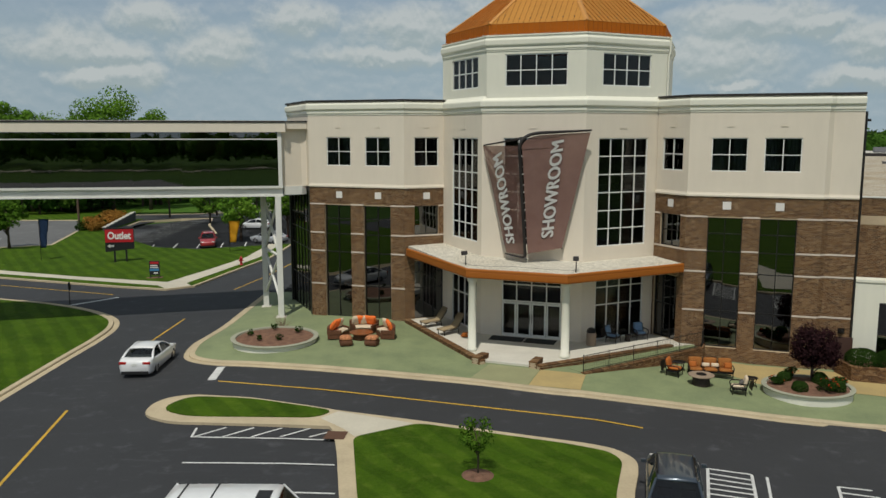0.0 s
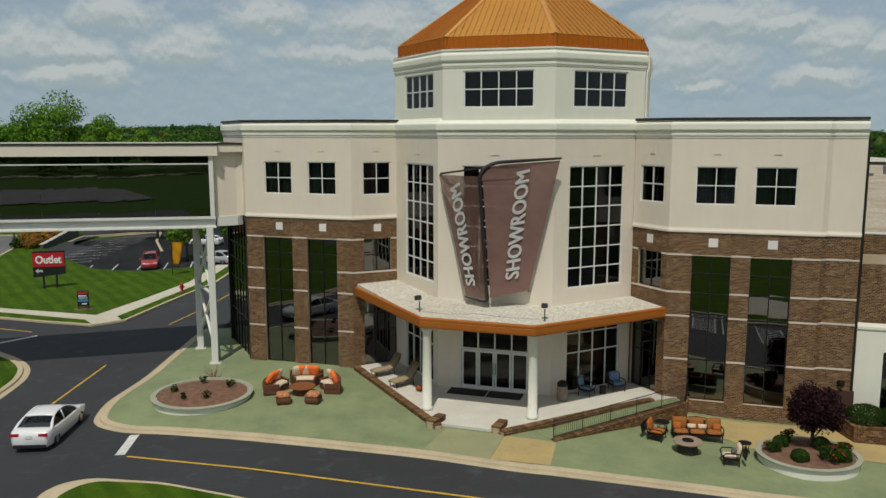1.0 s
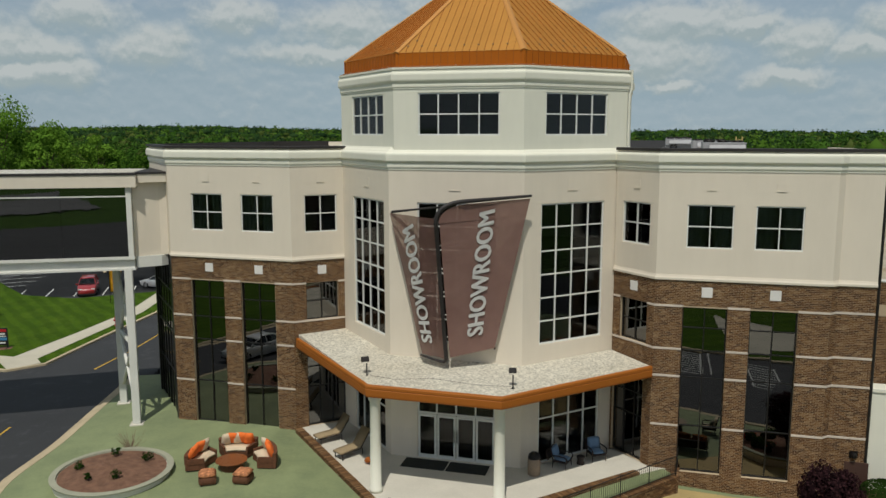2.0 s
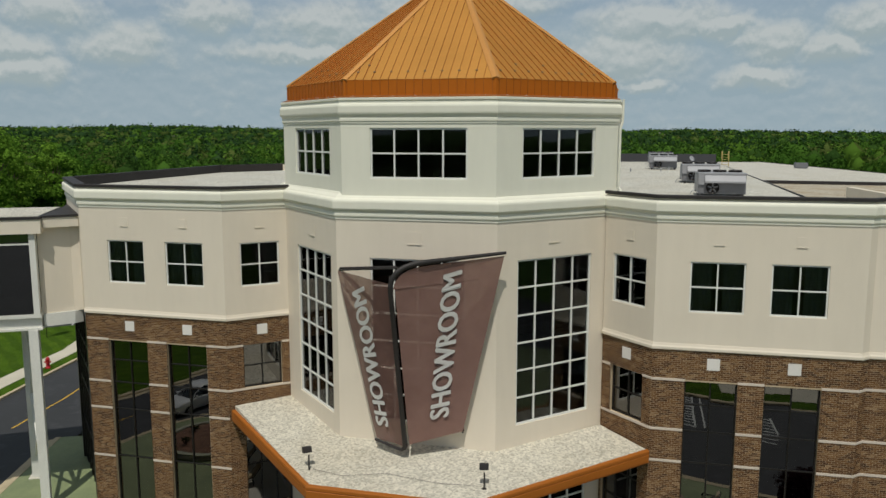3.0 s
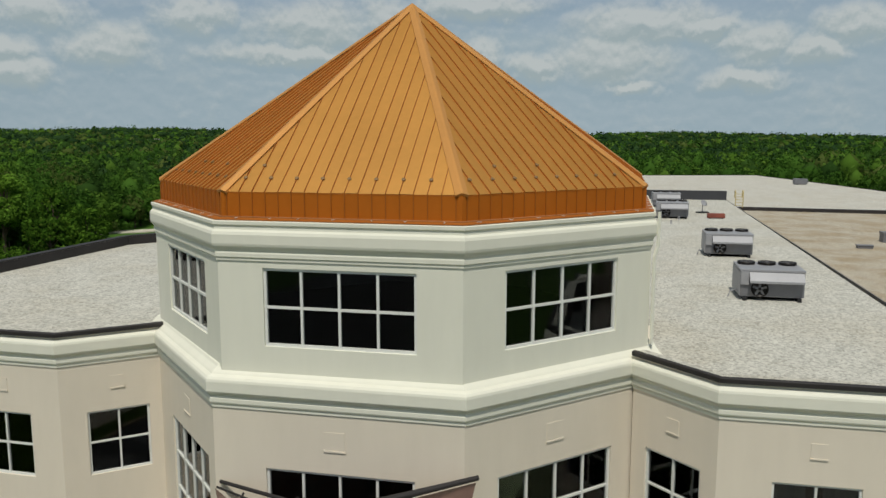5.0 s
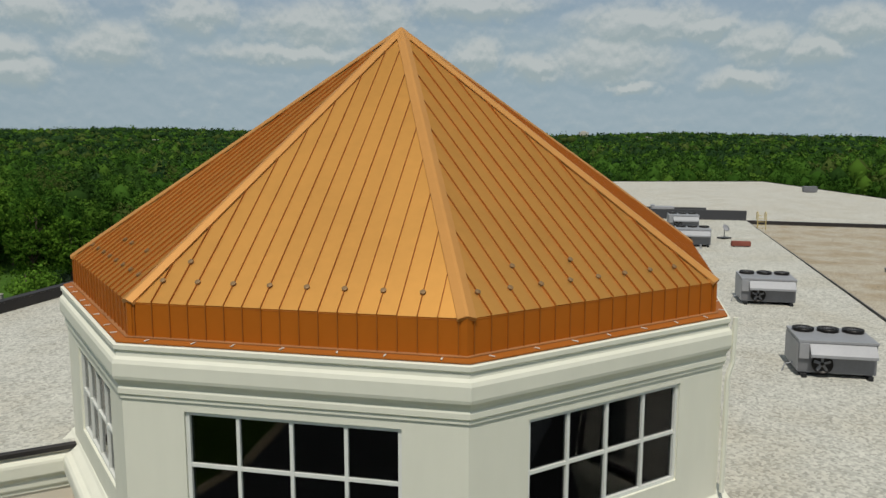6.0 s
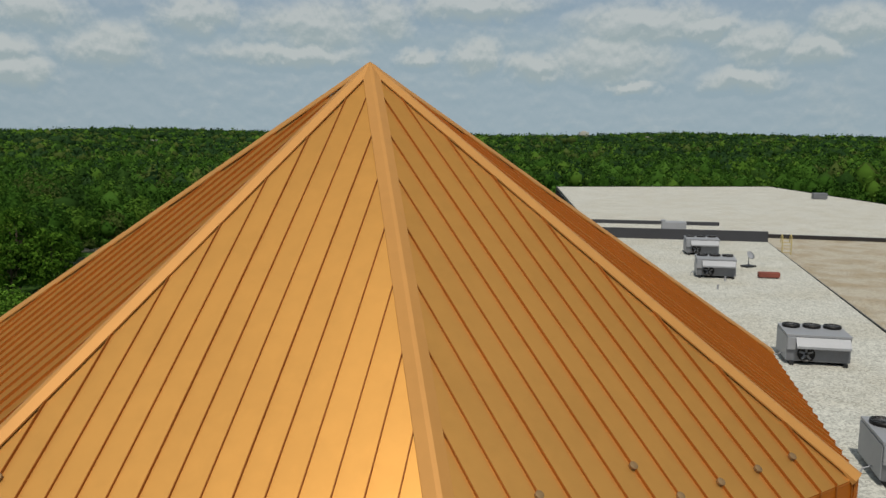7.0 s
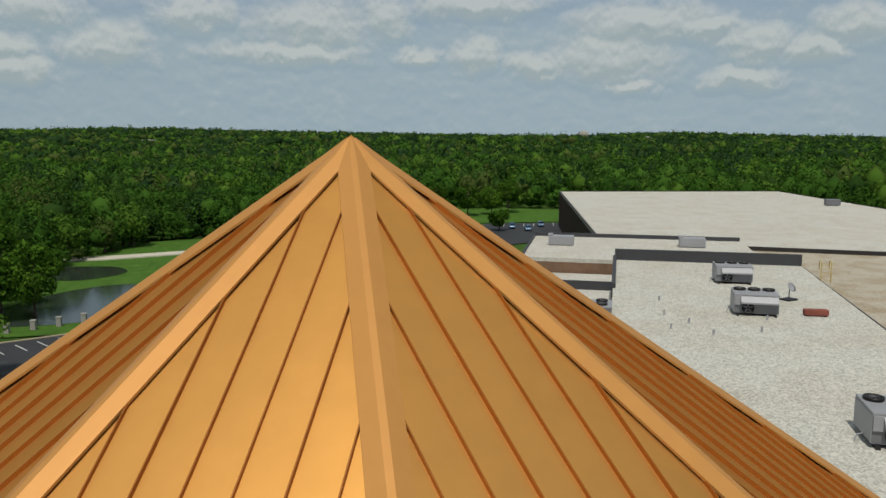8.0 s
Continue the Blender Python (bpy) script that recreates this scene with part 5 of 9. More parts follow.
# ---- paint on the asphalt
stripe("road_line", [(-12.1, 42.0), (9.0, 34.95)], 0.14, YELLOW, "yellow line along the drive")
stripe("road_line", [(-16.5, 26.0), (-16.9, 29.0), (-17.6, 33.5), (-18.3, 37.9)], 0.14, YELLOW, "yellow centre line")
stripe("road_line", [(-19.0, 48.6), (-18.8, 57.5)], 0.13, YELLOW, "yellow centre line")
stripe("road_line", [(-60, 82.5), (-41.4, 74.1), (-28.2, 67.7)], 0.13, YELLOW, "yellow centre line of the crossing road")
stripe("road_line", [(-18.0, 68.4), (-16.75, 74.0), (-15.6, 82), (-15.2, 96)], 0.13, YELLOW, "yellow centre line of the rear road")
stripe("stop_line", [(-12.65, 44.7), (-12.5, 42.2)], 0.45, WHITE_PAINT, "white stop line")
stripe("stop_line", [(-30.3, 63.4), (-27.2, 66.4)], 0.4, WHITE_PAINT, "white stop line at the crossing")
for a, b in (((-11.0, 33.9), (-4.85, 33.15)), ((-10.5, 31.1), (-4.3, 30.55)), ((-10.0, 28.4), (-3.95, 28.0)), ((-9.5, 25.7), (-3.6, 25.4)), ((-11.1, 35.0), (-11.0, 33.9))):
    stripe("stall_line", [a, b], 0.11, WHITE_PAINT, "white stall line")
for i in range(5):
    x = -10.9 + i * 1.28
    stripe("stall_line", [(x, 33.9 - 0.1 * i), (x + 1.15, 34.95 - 0.14 * i)], 0.12, WHITE_PAINT, "white hatching beside the island")


def hatch_box(p, q, r, s, n):
    """A hatched box with corners p q (far side) and r s (near side)."""
    p, q, r, s = map(Vector, (p, q, r, s))
    for a, b in ((p, q), (p, r), (q, s)):
        stripe("stall_line", [tuple(a), tuple(b)], 0.12, WHITE_PAINT, "white hatched box line")
    for i in range(1, n):
        stripe("stall_line", [tuple(p.lerp(r, i / n)), tuple(q.lerp(s, (i + 0.25) / n))], 0.12, WHITE_PAINT, "white hatched box line")


hatch_box((10.55, 30.8), (12.2, 30.5), (8.9, 25.6), (10.7, 25.6), 11)
stripe("stall_line", [(12.75, 30.35), (11.2, 25.6)], 0.11, WHITE_PAINT, "white stall line")
hatch_box((15.35, 29.9), (17.3, 29.7), (13.6, 25.2), (15.6, 25.0), 9)
for i in range(4):
    stripe("stall_line", [(19.6 + 2.7 * i, 29.2 - 0.5 * i), (18.0 + 2.7 * i, 24.6 - 0.5 * i)], 0.11, WHITE_PAINT, "white stall line")
# the far parking behind the lawn
for i in range(10):
    y = 103.0 + 2.7 * i
    stripe("stall_line", [(-43.5 - 0.0 * i, y), (-37.8 - 0.0 * i, y + 1.0)], 0.13, WHITE_PAINT, "white stall line of the far parking")
for i in range(5):
    stripe("stall_line", [(-35.5 + 2.9 * i, 96.2), (-36.4 + 2.9 * i, 100.8)], 0.13, WHITE_PAINT, "white stall line of the far parking")
for i in range(12):
    stripe("stall_line", [(-94 + 3.2 * i, 104.0), (-95.5 + 3.2 * i, 109.0)], 0.13, WHITE_PAINT, "white stall line of the far parking")
drape("road", [(-49.8, 101.8), (-53, 116.2), (-59.6, 131.2), (-100, 131), (-100, 97), (-62, 97), (-55, 99.3)], 0.008, ASPHALT_GREY, "pale weathered parking lot", "road", 5.0)
drape("planting_bed", [(-53, 116.3), (-48.8, 116.1), (-49.8, 131), (-59.4, 131.1)], 0.12, LAWN, "grassy bed between the parking lots", "planting bed", 3.0, depth=0.3)
drape("lawn", [(-112, 131.3), (-59.6, 131.3), (-49.8, 131.2), (-50, 134), (-57, 135), (-58.5, 153.5), (-62, 166), (-112, 150)], 0.10, LAWN, "bright grass strip before the trees", "lawn", 6.0)
kerb("kerb", [(-100, 131.2), (-59.6, 131.2)], "pale kerb of the far parking")
kerb("kerb", [(-62, 97), (-55, 99.3), (-49.8, 101.8), (-53, 116.2)], "pale kerb of the far parking")
kerb("kerb", [(-31.0, 110), (-35.3, 121.6), (-38, 132.4), (-43.7, 133.3), (-49.2, 129.7), (-48.6, 123.0)], "pale kerb of the far parking")
bm = bmesh.new()
m, length = along((-49.2, 116.2), (-50.4, 131.0))
z = ground_z(-50, 120)
n_ = 8
for i in range(n_):
    s0, s1 = length * i / n_, length * (i + 1) / n_
    box(bm, s0 + 0.01, s1 - 0.01, -0.2, 0.2, z - 0.3, z + 0.6 + 0.9 * (i + 0.5) / n_, m)
wall_ = thing("retaining_wall", "grey concrete retaining wall behind the shrub bed", "wall", pose(-49.2, 116.2, z - 0.3))
# grey block, darkened so the colour carries the shade on its face
wpart("wall", bm, plain("shaded_block_wall", (0.065, 0.067, 0.07), 0.85), wall_)
bm = bmesh.new()
for i in range(n_):
    s0, s1 = length * i / n_, length * (i + 1) / n_
    h_ = z + 0.603 + 0.9 * (i + 0.5) / n_
    box(bm, s0, s1, -0.26, 0.26, h_, h_ + 0.12, m)
wpart("coping", bm, SLAB, wall_, "pale wall coping")
bm = bmesh.new()
lathe(bm, [(0.16, -0.3), (0.15, 3.0), (0.12, 8.5)], 10, -53.4, 117.5)
for v in bm.verts:
    v.co.z += ground_z(-53.4, 117.5)
solid("utility_pole", bm, plain("brown_wood_pole", (0.10, 0.065, 0.04), 0.9), "brown wooden pole at the end of the shrub bed", "pole")

# ---- behind the showroom: lawn, pond, dam path, small parking
drape("lawn", [(-70, 158), (-20, 160), (-8, 176), (-6, 232), (-18, 262), (-60, 252), (-80, 200)], 0.0, make_lawn("bank_grass", (0.055, 0.125, 0.018), False), "sunlit grass bank round the pond", "lawn", 8.0)
POND = rounded([(-44, 167), (-33, 166), (-22, 171), (-19, 182), (-24, 194), (-33, 198), (-41, 193), (-47, 180)], True, 5.0, 5)
k_ = Nodes("pond_water")
WATER = k_.principled((0.03, 0.04, 0.03), 0.06, 0, k_.bump(k_.noise(1.4, 3), 0.35, 0.05), 0.6)
drape("pond", POND, 0.0, WATER, "still green-brown pond", "pond", 40.0, lambda x, y: ground_z(x, y) + 0.05)
drape("pond", rounded([(-52, 205), (-40, 203), (-34, 210), (-39, 219), (-52, 221)], True, 4.0, 4), 0.0, WATER, "upper reach of the pond", "pond", 40.0, lambda x, y: ground_z(x, y) + 0.05)
drape("dam_path", [(-62, 226.5), (-44, 228), (-22, 233), (-12, 236), (-12, 239), (-24, 237), (-44, 233.5), (-62, 232)], 0.25, WALK, "pale gravel path on the dam", "path", 6.0, depth=0.4)
drape("road", [(-60, 134.5), (-30, 136.5), (-27.3, 143), (-20, 156), (-22, 164), (-28.5, 160), (-32.7, 157.5), (-36.8, 155.4), (-58, 145)], 0.004, ASPHALT, "asphalt lot beside the pond", "road", 4.0)
kerb("kerb", [(-22, 164), (-28.5, 160), (-32.7, 157.5), (-36.8, 155.4), (-58, 145)], "pale kerb by the pond")
for i in range(9):
    x, y = -28.0 - 2.0 * i, 158.6 - 1.7 * i
    stripe("stall_line", [(x, y), (x + 3.0, y - 4.2)], 0.16, WHITE_PAINT, "white stall line by the pond")
POST = plain("grey_stone_post", (0.30, 0.28, 0.25), 0.85)
for i in range(6):
    x, y = -29.8 - 2.9 * i, 167.0 - 1.55 * i
    bm = bmesh.new()
    z = ground_z(x, y)
    box(bm, x - 0.34, x + 0.34, y - 0.34, y + 0.34, z - 0.2, z + 1.25, None, 0.05)
    box(bm, x - 0.40, x + 0.40, y - 0.40, y + 0.40, z + 1.253, z + 1.38, None, 0.04)
    solid("stone_post", bm, POST, "grey square stone post on the pond bank", "post", group="pond posts")
drape("road", [(40, 236), (84, 262), (84, 286), (50, 286), (34, 256)], 0.004, ASPHALT, "asphalt lot beside the warehouse", "road", 6.0)
for i in range(8):
    stripe("stall_line", [(55 + 3.0 * i, 284.5), (53.6 + 3.0 * i, 278.5)], 0.16, WHITE_PAINT, "white stall line of the rear lot")
drape("lawn", [(20, 250), (36, 262), (48, 288), (84, 290), (92, 322), (46, 345), (12, 320)], 0.0, bpy.data.materials["bank_grass"], "sunlit meadow before the woods", "lawn", 8.0)

# ---- the far side of the parking lot, which the tall windows mirror
EDGE_S = [(6.9, 26.1), (10.6, 25.7), (13.0, 25.0), (16.4, 22.8), (18.0, 22.1), (42.0, 13.6), (60.0, 7.4)]
kerb("kerb", EDGE_S[::-1], "sandy concrete kerb at the lot's far side")
drape("lawn", [*offset_line(EDGE_S, 0.31), (60.0, -58.0), (-12.0, -58.0), (-8.0, 0.0), (-3.4, 21.9), (6.2, 21.9), (6.6, 25.8)], 0.10, LAWN, "mown lawn beyond the parking lot", "lawn", 4.0, depth=0.2)
drape("sidewalk", [(8.6, 13.5), (10.0, 17.5), (12.2, 23.2), (16.0, 20.8), (17.6, 20.0), (42.0, 11.2), (60.0, 5.0), (60.0, 0.0), (30.0, 9.5), (15.0, 14.6), (11.0, 14.9)], 0.13, WALK, "tan concrete walk beyond the parking lot", "sidewalk", 4.0)

drape("road", [(-190, -150), (-110, -186), (-40, -206), (40, -212), (40, -221), (-42, -215), (-114, -195), (-196, -158)], 0.05, WALK, "pale concrete road along the far trees", "road", 12.0, zf=land_z)
drape("road", [(-120, -70), (-20, -92), (-30, -140), (-130, -112)], 0.05, ASPHALT_GREY, "pale weathered overflow parking", "road", 12.0, zf=land_z)

# ---------------------------------------------------------------- skywalk
SK_D = Vector((-0.9903, -0.139))
SK_N = Vector((-0.139, 0.9903))            # to its far side
SK_0 = Vector((-11.2, 56.5))
SK_LEN, SK_W = 36.0, 4.3


def sk(s, w):
    v = SK_0 + SK_D * s + SK_N * w
    return (v.x, v.y)


skywalk = thing("skywalk", "enclosed glass skywalk on white steel legs", "skywalk", pose(-11.2, 56.5, -0.5))
FOOT = [sk(0, 0), sk(SK_LEN, 0), sk(SK_LEN, SK_W), sk(0, SK_W)]
bm = bmesh.new()
prism(bm, [sk(0, 0.15), sk(SK_LEN, 0.15), sk(SK_LEN, SK_W - 0.15), sk(0, SK_W - 0.15)], 8.42, 8.90)
wpart("floor_beam", bm, STEEL_WHITE, skywalk, "white steel floor girder")
bm = bmesh.new()
prism(bm, [sk(-0.05, -0.06), sk(SK_LEN, -0.06), sk(SK_LEN, SK_W + 0.06), sk(-0.05, SK_W + 0.06)], 8.903, 9.06)
prism(bm, [sk(-0.05, -0.02), sk(SK_LEN, -0.02), sk(SK_LEN, SK_W + 0.02), sk(-0.05, SK_W + 0.02)], 8.32, 8.417)
wpart("flange", bm, STEEL_WHITE, skywalk)
bm = bmesh.new()
prism(bm, [sk(-0.3, -0.22), sk(SK_LEN, -0.22), sk(SK_LEN, SK_W + 0.22), sk(-0.3, SK_W + 0.22)], 12.78, 13.42)
wpart("roof", bm, STUCCO, skywalk, "cream fascia and pale flat roof")
bm = bmesh.new()
prism(bm, [sk(-0.32, -0.26), sk(SK_LEN, -0.26), sk(SK_LEN, SK_W + 0.26), sk(-0.32, SK_W + 0.26)], 13.423, 13.54)
wpart("cap", bm, BLACK_CAP, skywalk, "black roof edge")
bm = bmesh.new()
prism(bm, [sk(-0.2, -0.12), sk(SK_LEN, -0.12), sk(SK_LEN, SK_W + 0.12), sk(-0.2, SK_W + 0.12)], 13.543, 13.57)
wpart("roof_membrane", bm, MEMBRANE_PALE, skywalk, "pale roof membrane")
for w_, sgn in ((0.0, 1), (SK_W, -1)):
    m, _ = along(sk(SK_LEN, w_), sk(0, w_))
    bm = bmesh.new()
    box(bm, SK_LEN - 0.26, SK_LEN, -0.06, 0.24, 9.063, 12.777, m)
    wpart("end_post", bm, STEEL_WHITE, skywalk, "white end post")
    bm = bmesh.new()
    box(bm, 0, SK_LEN - 0.263, -0.02, 0.06, 12.26, 12.33, m)
    wpart("mullion", bm, STEEL_WHITE, skywalk, "thin white transom")
    n = 11
    step = (SK_LEN - 0.27) / n
    pb, pt = bmesh.new(), bmesh.new()
    box(pb, 0.004, step - 0.004, 0.0, 0.012, 0, 3.19)
    box(pt, 0.004, step - 0.004, 0.0, 0.012, 0, 0.44)
    pb, pt = mesh_of("pane", pb), mesh_of("pane", pt)
    for i in range(n):
        for me, z in ((pb, 9.066), (pt, 12.334)):
            p = wpart("pane", me, GLASS_DARK, skywalk)
            p.matrix_basis = m @ pose(i * step, 0.02, z, random.uniform(-0.2, 0.2), 0, random.uniform(-0.3, 0.3))
bm = bmesh.new()
prism(bm, [sk(0.3, 0.3), sk(SK_LEN, 0.3), sk(SK_LEN, SK_W - 0.3), sk(0.3, SK_W - 0.3)], 9.064, 9.1)
wpart("walkway_floor", bm, ROOM_FLOOR, skywalk)
# stucco link to the showroom's flank
bm = bmesh.new()
prism(bm, [sk(0.0, 0.35), (-10.05, 57.55), (-9.62, 57.62), (-11.9, 62.7), sk(0.0, SK_W - 0.2)], 9.0, 13.0)
wpart("link_wall", bm, STUCCO, skywalk, "cream stucco link to the showroom")
bm = bmesh.new()
prism(bm, [sk(-0.32, 0.1), (-9.55, 57.3), (-9.6, 57.7), (-11.9, 62.8), sk(-0.3, SK_W)], 13.0, 13.45)
wpart("link_fascia", bm, STUCCO, skywalk)
bm = bmesh.new()
prism(bm, [sk(-0.33, 0.06), (-9.52, 57.26), (-9.58, 57.66), (-11.9, 62.8), sk(-0.33, SK_W)], 13.453, 13.555)
wpart("link_cap", bm, BLACK_CAP, skywalk)
bm = bmesh.new()
prism(bm, [sk(-0.06, 0.3), (-10.0, 57.4), (-9.75, 57.75), (-11.9, 62.5), sk(-0.06, SK_W - 0.2)], 8.4, 8.99)
wpart("link_beam", bm, STEEL_WHITE, skywalk)
for s_leg in (0.35, 34.0):
    tops = []
    for w_ in (0.12, SK_W - 0.12):
        x, y = sk(s_leg + (1.35 if w_ > 1 else 0.0), w_)
        g = ground_z(x, y) + 0.1
        bm = bmesh.new()
        lm, _ = along((x, y), (x + SK_D.x, y + SK_D.y))
        box(bm, -0.20, 0.20, -0.17, -0.145, g, 8.32, lm)
        box(bm, -0.20, 0.20, 0.145, 0.17, g, 8.32, lm)
        box(bm, -0.02, 0.02, -0.144, 0.144, g, 8.32, lm)
        leg = wpart("leg", bm, STEEL_WHITE, skywalk, "white steel H-section leg")
        bm = bmesh.new()
        box(bm, -0.36, 0.36, -0.34, 0.34, g - 0.3, g + 0.09, lm, 0.03)
        wpart("foot", bm, SLAB, skywalk, "pale concrete footing")
        tops.append((x, y, g))
    (xa, ya, ga), (xb, yb, gb) = tops
    bm = bmesh.new()
    for za, zb in ((0.9, 4.0), (4.0, 0.9), (4.2, 7.9), (7.9, 4.2)):
        tube(bm, (xa + (xb - xa) * 0.05, ya + (yb - ya) * 0.05, za), (xb - (xb - xa) * 0.05, yb - (yb - ya) * 0.05, zb), 0.10, seg=10)
    tube(bm, (xa, ya, 4.1), (xb, yb, 4.1), 0.11, seg=10)
    wpart("brace", bm, STEEL_WHITE, skywalk, "white tube cross bracing")

# ---------------------------------------------------------------- low walls, ramp and railing at the terrace


def brick_run(name, p0, p1, thick, z0, z1a, z1b, label, cap=True):
    """A low wall of laid bricks with a soldier cap, along a line in plan; its top may slope."""
    m, length = along(p0, p1)
    bm = bmesh.new()
    prism(bm, [(0, 0.012), (length, 0.012), (length, thick - 0.012), (0, thick - 0.012)], z0, lambda x, y: z1a + (z1b - z1a) * x / length - 0.08)
    bmesh.ops.transform(bm, matrix=m, verts=bm.verts[:])
    wall_ob = thing(name, label, "low wall", IDENT, kind="structure")
    wpart("core", bm, MORTAR, wall_ob)
    vs, fs = [], []

    def add(x0, x1, y0, y1, za, zb):
        b = len(vs)
        vs.extend(tuple(m @ Vector(p)) for p in ((x0, y0, za), (x1, y0, za), (x1, y1, za), (x0, y1, za), (x0, y0, zb), (x1, y0, zb), (x1, y1, zb), (x0, y1, zb)))
        fs.extend(tuple(b + i for i in q) for q in ((3, 2, 1, 0), (4, 5, 6, 7), (0, 1, 5, 4), (1, 2, 6, 5), (2, 3, 7, 6), (3, 0, 4, 7)))

    course, brick_l = 0.0725, 0.213
    r = 0
    z = z0
    while z < max(z1a, z1b) - 0.085:
        s = -0.107 if r % 2 else 0.0
        while s < length:
            a, b = max(0.0, s + 0.005), min(length, s + brick_l - 0.005)
            mid = (a + b) / 2
            if b - a > 0.04 and z + course <= z1a + (z1b - z1a) * mid / length - 0.06:
                e = random.uniform(0, 0.004)
                add(a, b, 0.0 - e, 0.09, z + 0.005, z + course - 0.005)
                add(a, b, thick - 0.09, thick + e, z + 0.005, z + course - 0.005)
            s += brick_l
        z += course
        r += 1
    bricks = wpart("bricks", quads("bricks", vs, fs), BRICK, wall_ob)
    tagged(bricks, kind="stuff")
    if cap:
        vs.clear()
        fs.clear()
        s = 0.0
        while s < length - 0.03:
            t = z1a + (z1b - z1a) * (s + 0.03) / length
            add(s + 0.004, min(length, s + 0.071), -0.02, thick + 0.02, t - 0.085, t + random.uniform(-0.002, 0.003))
            s += 0.0725
        tagged(wpart("cap_bricks", quads("cap_bricks", vs, fs), BRICK, wall_ob, "soldier course of cap bricks"), kind="stuff")
    return wall_ob


brick_run("low_wall", (-2.62, 54.15), (2.05, 43.98), 0.36, -0.5, 0.07, 0.07, "low brick wall edging the terrace")
brick_run("low_wall", (1.98, 44.02), (2.62, 44.98), 0.42, -0.5, 0.24, 0.24, "brick end pier beside the steps")
brick_run("low_wall", (5.12, 43.1), (5.62, 44.1), 0.42, -0.6, 0.24, 0.24, "brick end pier beside the steps")
brick_run("low_wall", (5.3, 42.95), (13.9, 47.35), 0.36, -1.0, 0.07, 0.07, "low brick wall between terrace and ramp")
RAMP_A, RAMP_B = (7.65, 42.35), (15.55, 46.9)
brick_run("ramp_wall", RAMP_A, RAMP_B, 0.30, -1.25, -0.17, 0.02, "sloping brick wall of the ramp")
brick_run("low_wall", (15.5, 46.85), (15.95, 47.85), 0.30, -1.25, 0.02, 0.02, "brick return at the head of the ramp")
bm = bmesh.new()
prism(bm, [(7.5, 42.6), (15.5, 47.1), (15.2, 47.95), (14.0, 47.5), (6.9, 43.6)], -1.2, lambda x, y: -0.19 + 0.14 * max(0.0, min(1.0, (x - 7.4) / 7.2)))
solid("ramp", bm, GREEN_PLAZA, "green-stained concrete ramp up to the terrace", "ramp", "structure")
rail = thing("railing", "black iron railing along the ramp", "railing", pose(RAMP_A[0], RAMP_A[1], -0.17))
RAIL = plain("black_iron", (0.018, 0.017, 0.016), 0.5, 0.4)
m, length = along(RAMP_A, RAMP_B)
rz = lambda s: -0.17 + 0.19 * s / length
bm = bmesh.new()
for h in (0.12, 0.93):
    tube(bm, m @ Vector((0.05, 0.15, rz(0) + h)), m @ Vector((length, 0.15, rz(length) + h)), 0.022, seg=6)
wpart("rail_bar", bm, RAIL, rail)
nb = int(length / 0.13)
for i in range(nb + 1):
    s = 0.05 + (length - 0.05) * i / nb
    bm = bmesh.new()
    thick = i % 14 == 0
    a, b = m @ Vector((s, 0.15, rz(s))), m @ Vector((s, 0.15, rz(s) + (1.0 if thick else 0.93)))
    tube(bm, a, b, 0.024 if thick else 0.009, seg=6)
    wpart("post" if thick else "baluster", bm, RAIL, rail)
m, length = along(RAMP_B, (16.0, 47.9))
bm = bmesh.new()
for h in (0.12, 0.93):
    tube(bm, m @ Vector((0, 0.12, 0.02 + h)), m @ Vector((length, 0.12, 0.02 + h)), 0.022, seg=6)
wpart("rail_bar", bm, RAIL, rail)
for i in range(8):
    bm = bmesh.new()
    s = length * i / 7
    tube(bm, m @ Vector((s, 0.12, 0.02)), m @ Vector((s, 0.12, 0.95)), 0.009, seg=6)
    wpart("baluster", bm, RAIL, rail)

# ---------------------------------------------------------------- leaves and trees


def make_leaf(name, dark, light, odd=None, spread=0.06, mottle=0.0, broad=0.5):
    k = Nodes(name)
    col = k.ramp(k.island, [(0.0, dark), (0.55, tuple((a + b) / 2 for a, b in zip(dark, light))), (0.93, light), (1.0, odd or light)])
    col = k.mix(broad, col, k.ramp(k.noise(spread, 3, 0.6), [(0.32, (0.45, 0.55, 0.5)), (0.5, (0.95, 1.0, 0.9)), (0.68, (1.7, 1.5, 1.3))]), "MULTIPLY")
    if mottle:
        col = k.mix(1.0, col, k.ramp(k.noise(mottle, 5, 0.65), [(0.34, (0.66, 0.68, 0.66)), (0.5, (0.97, 0.97, 0.97)), (0.66, (1.28, 1.25, 1.2))]), "MULTIPLY")
    d, t, g = k.n("ShaderNodeBsdfDiffuse"), k.n("ShaderNodeBsdfTranslucent"), k.n("ShaderNodeMixShader")
    k.put(d.inputs["Color"], col)
    k.put(t.inputs["Color"], col)
    g.inputs[0].default_value = 0.28
    k.t.links.new(d.outputs[0], g.inputs[1])
    k.t.links.new(t.outputs[0], g.inputs[2])
    k.t.links.new(g.outputs[0], k.out.inputs[0])
    return k.m


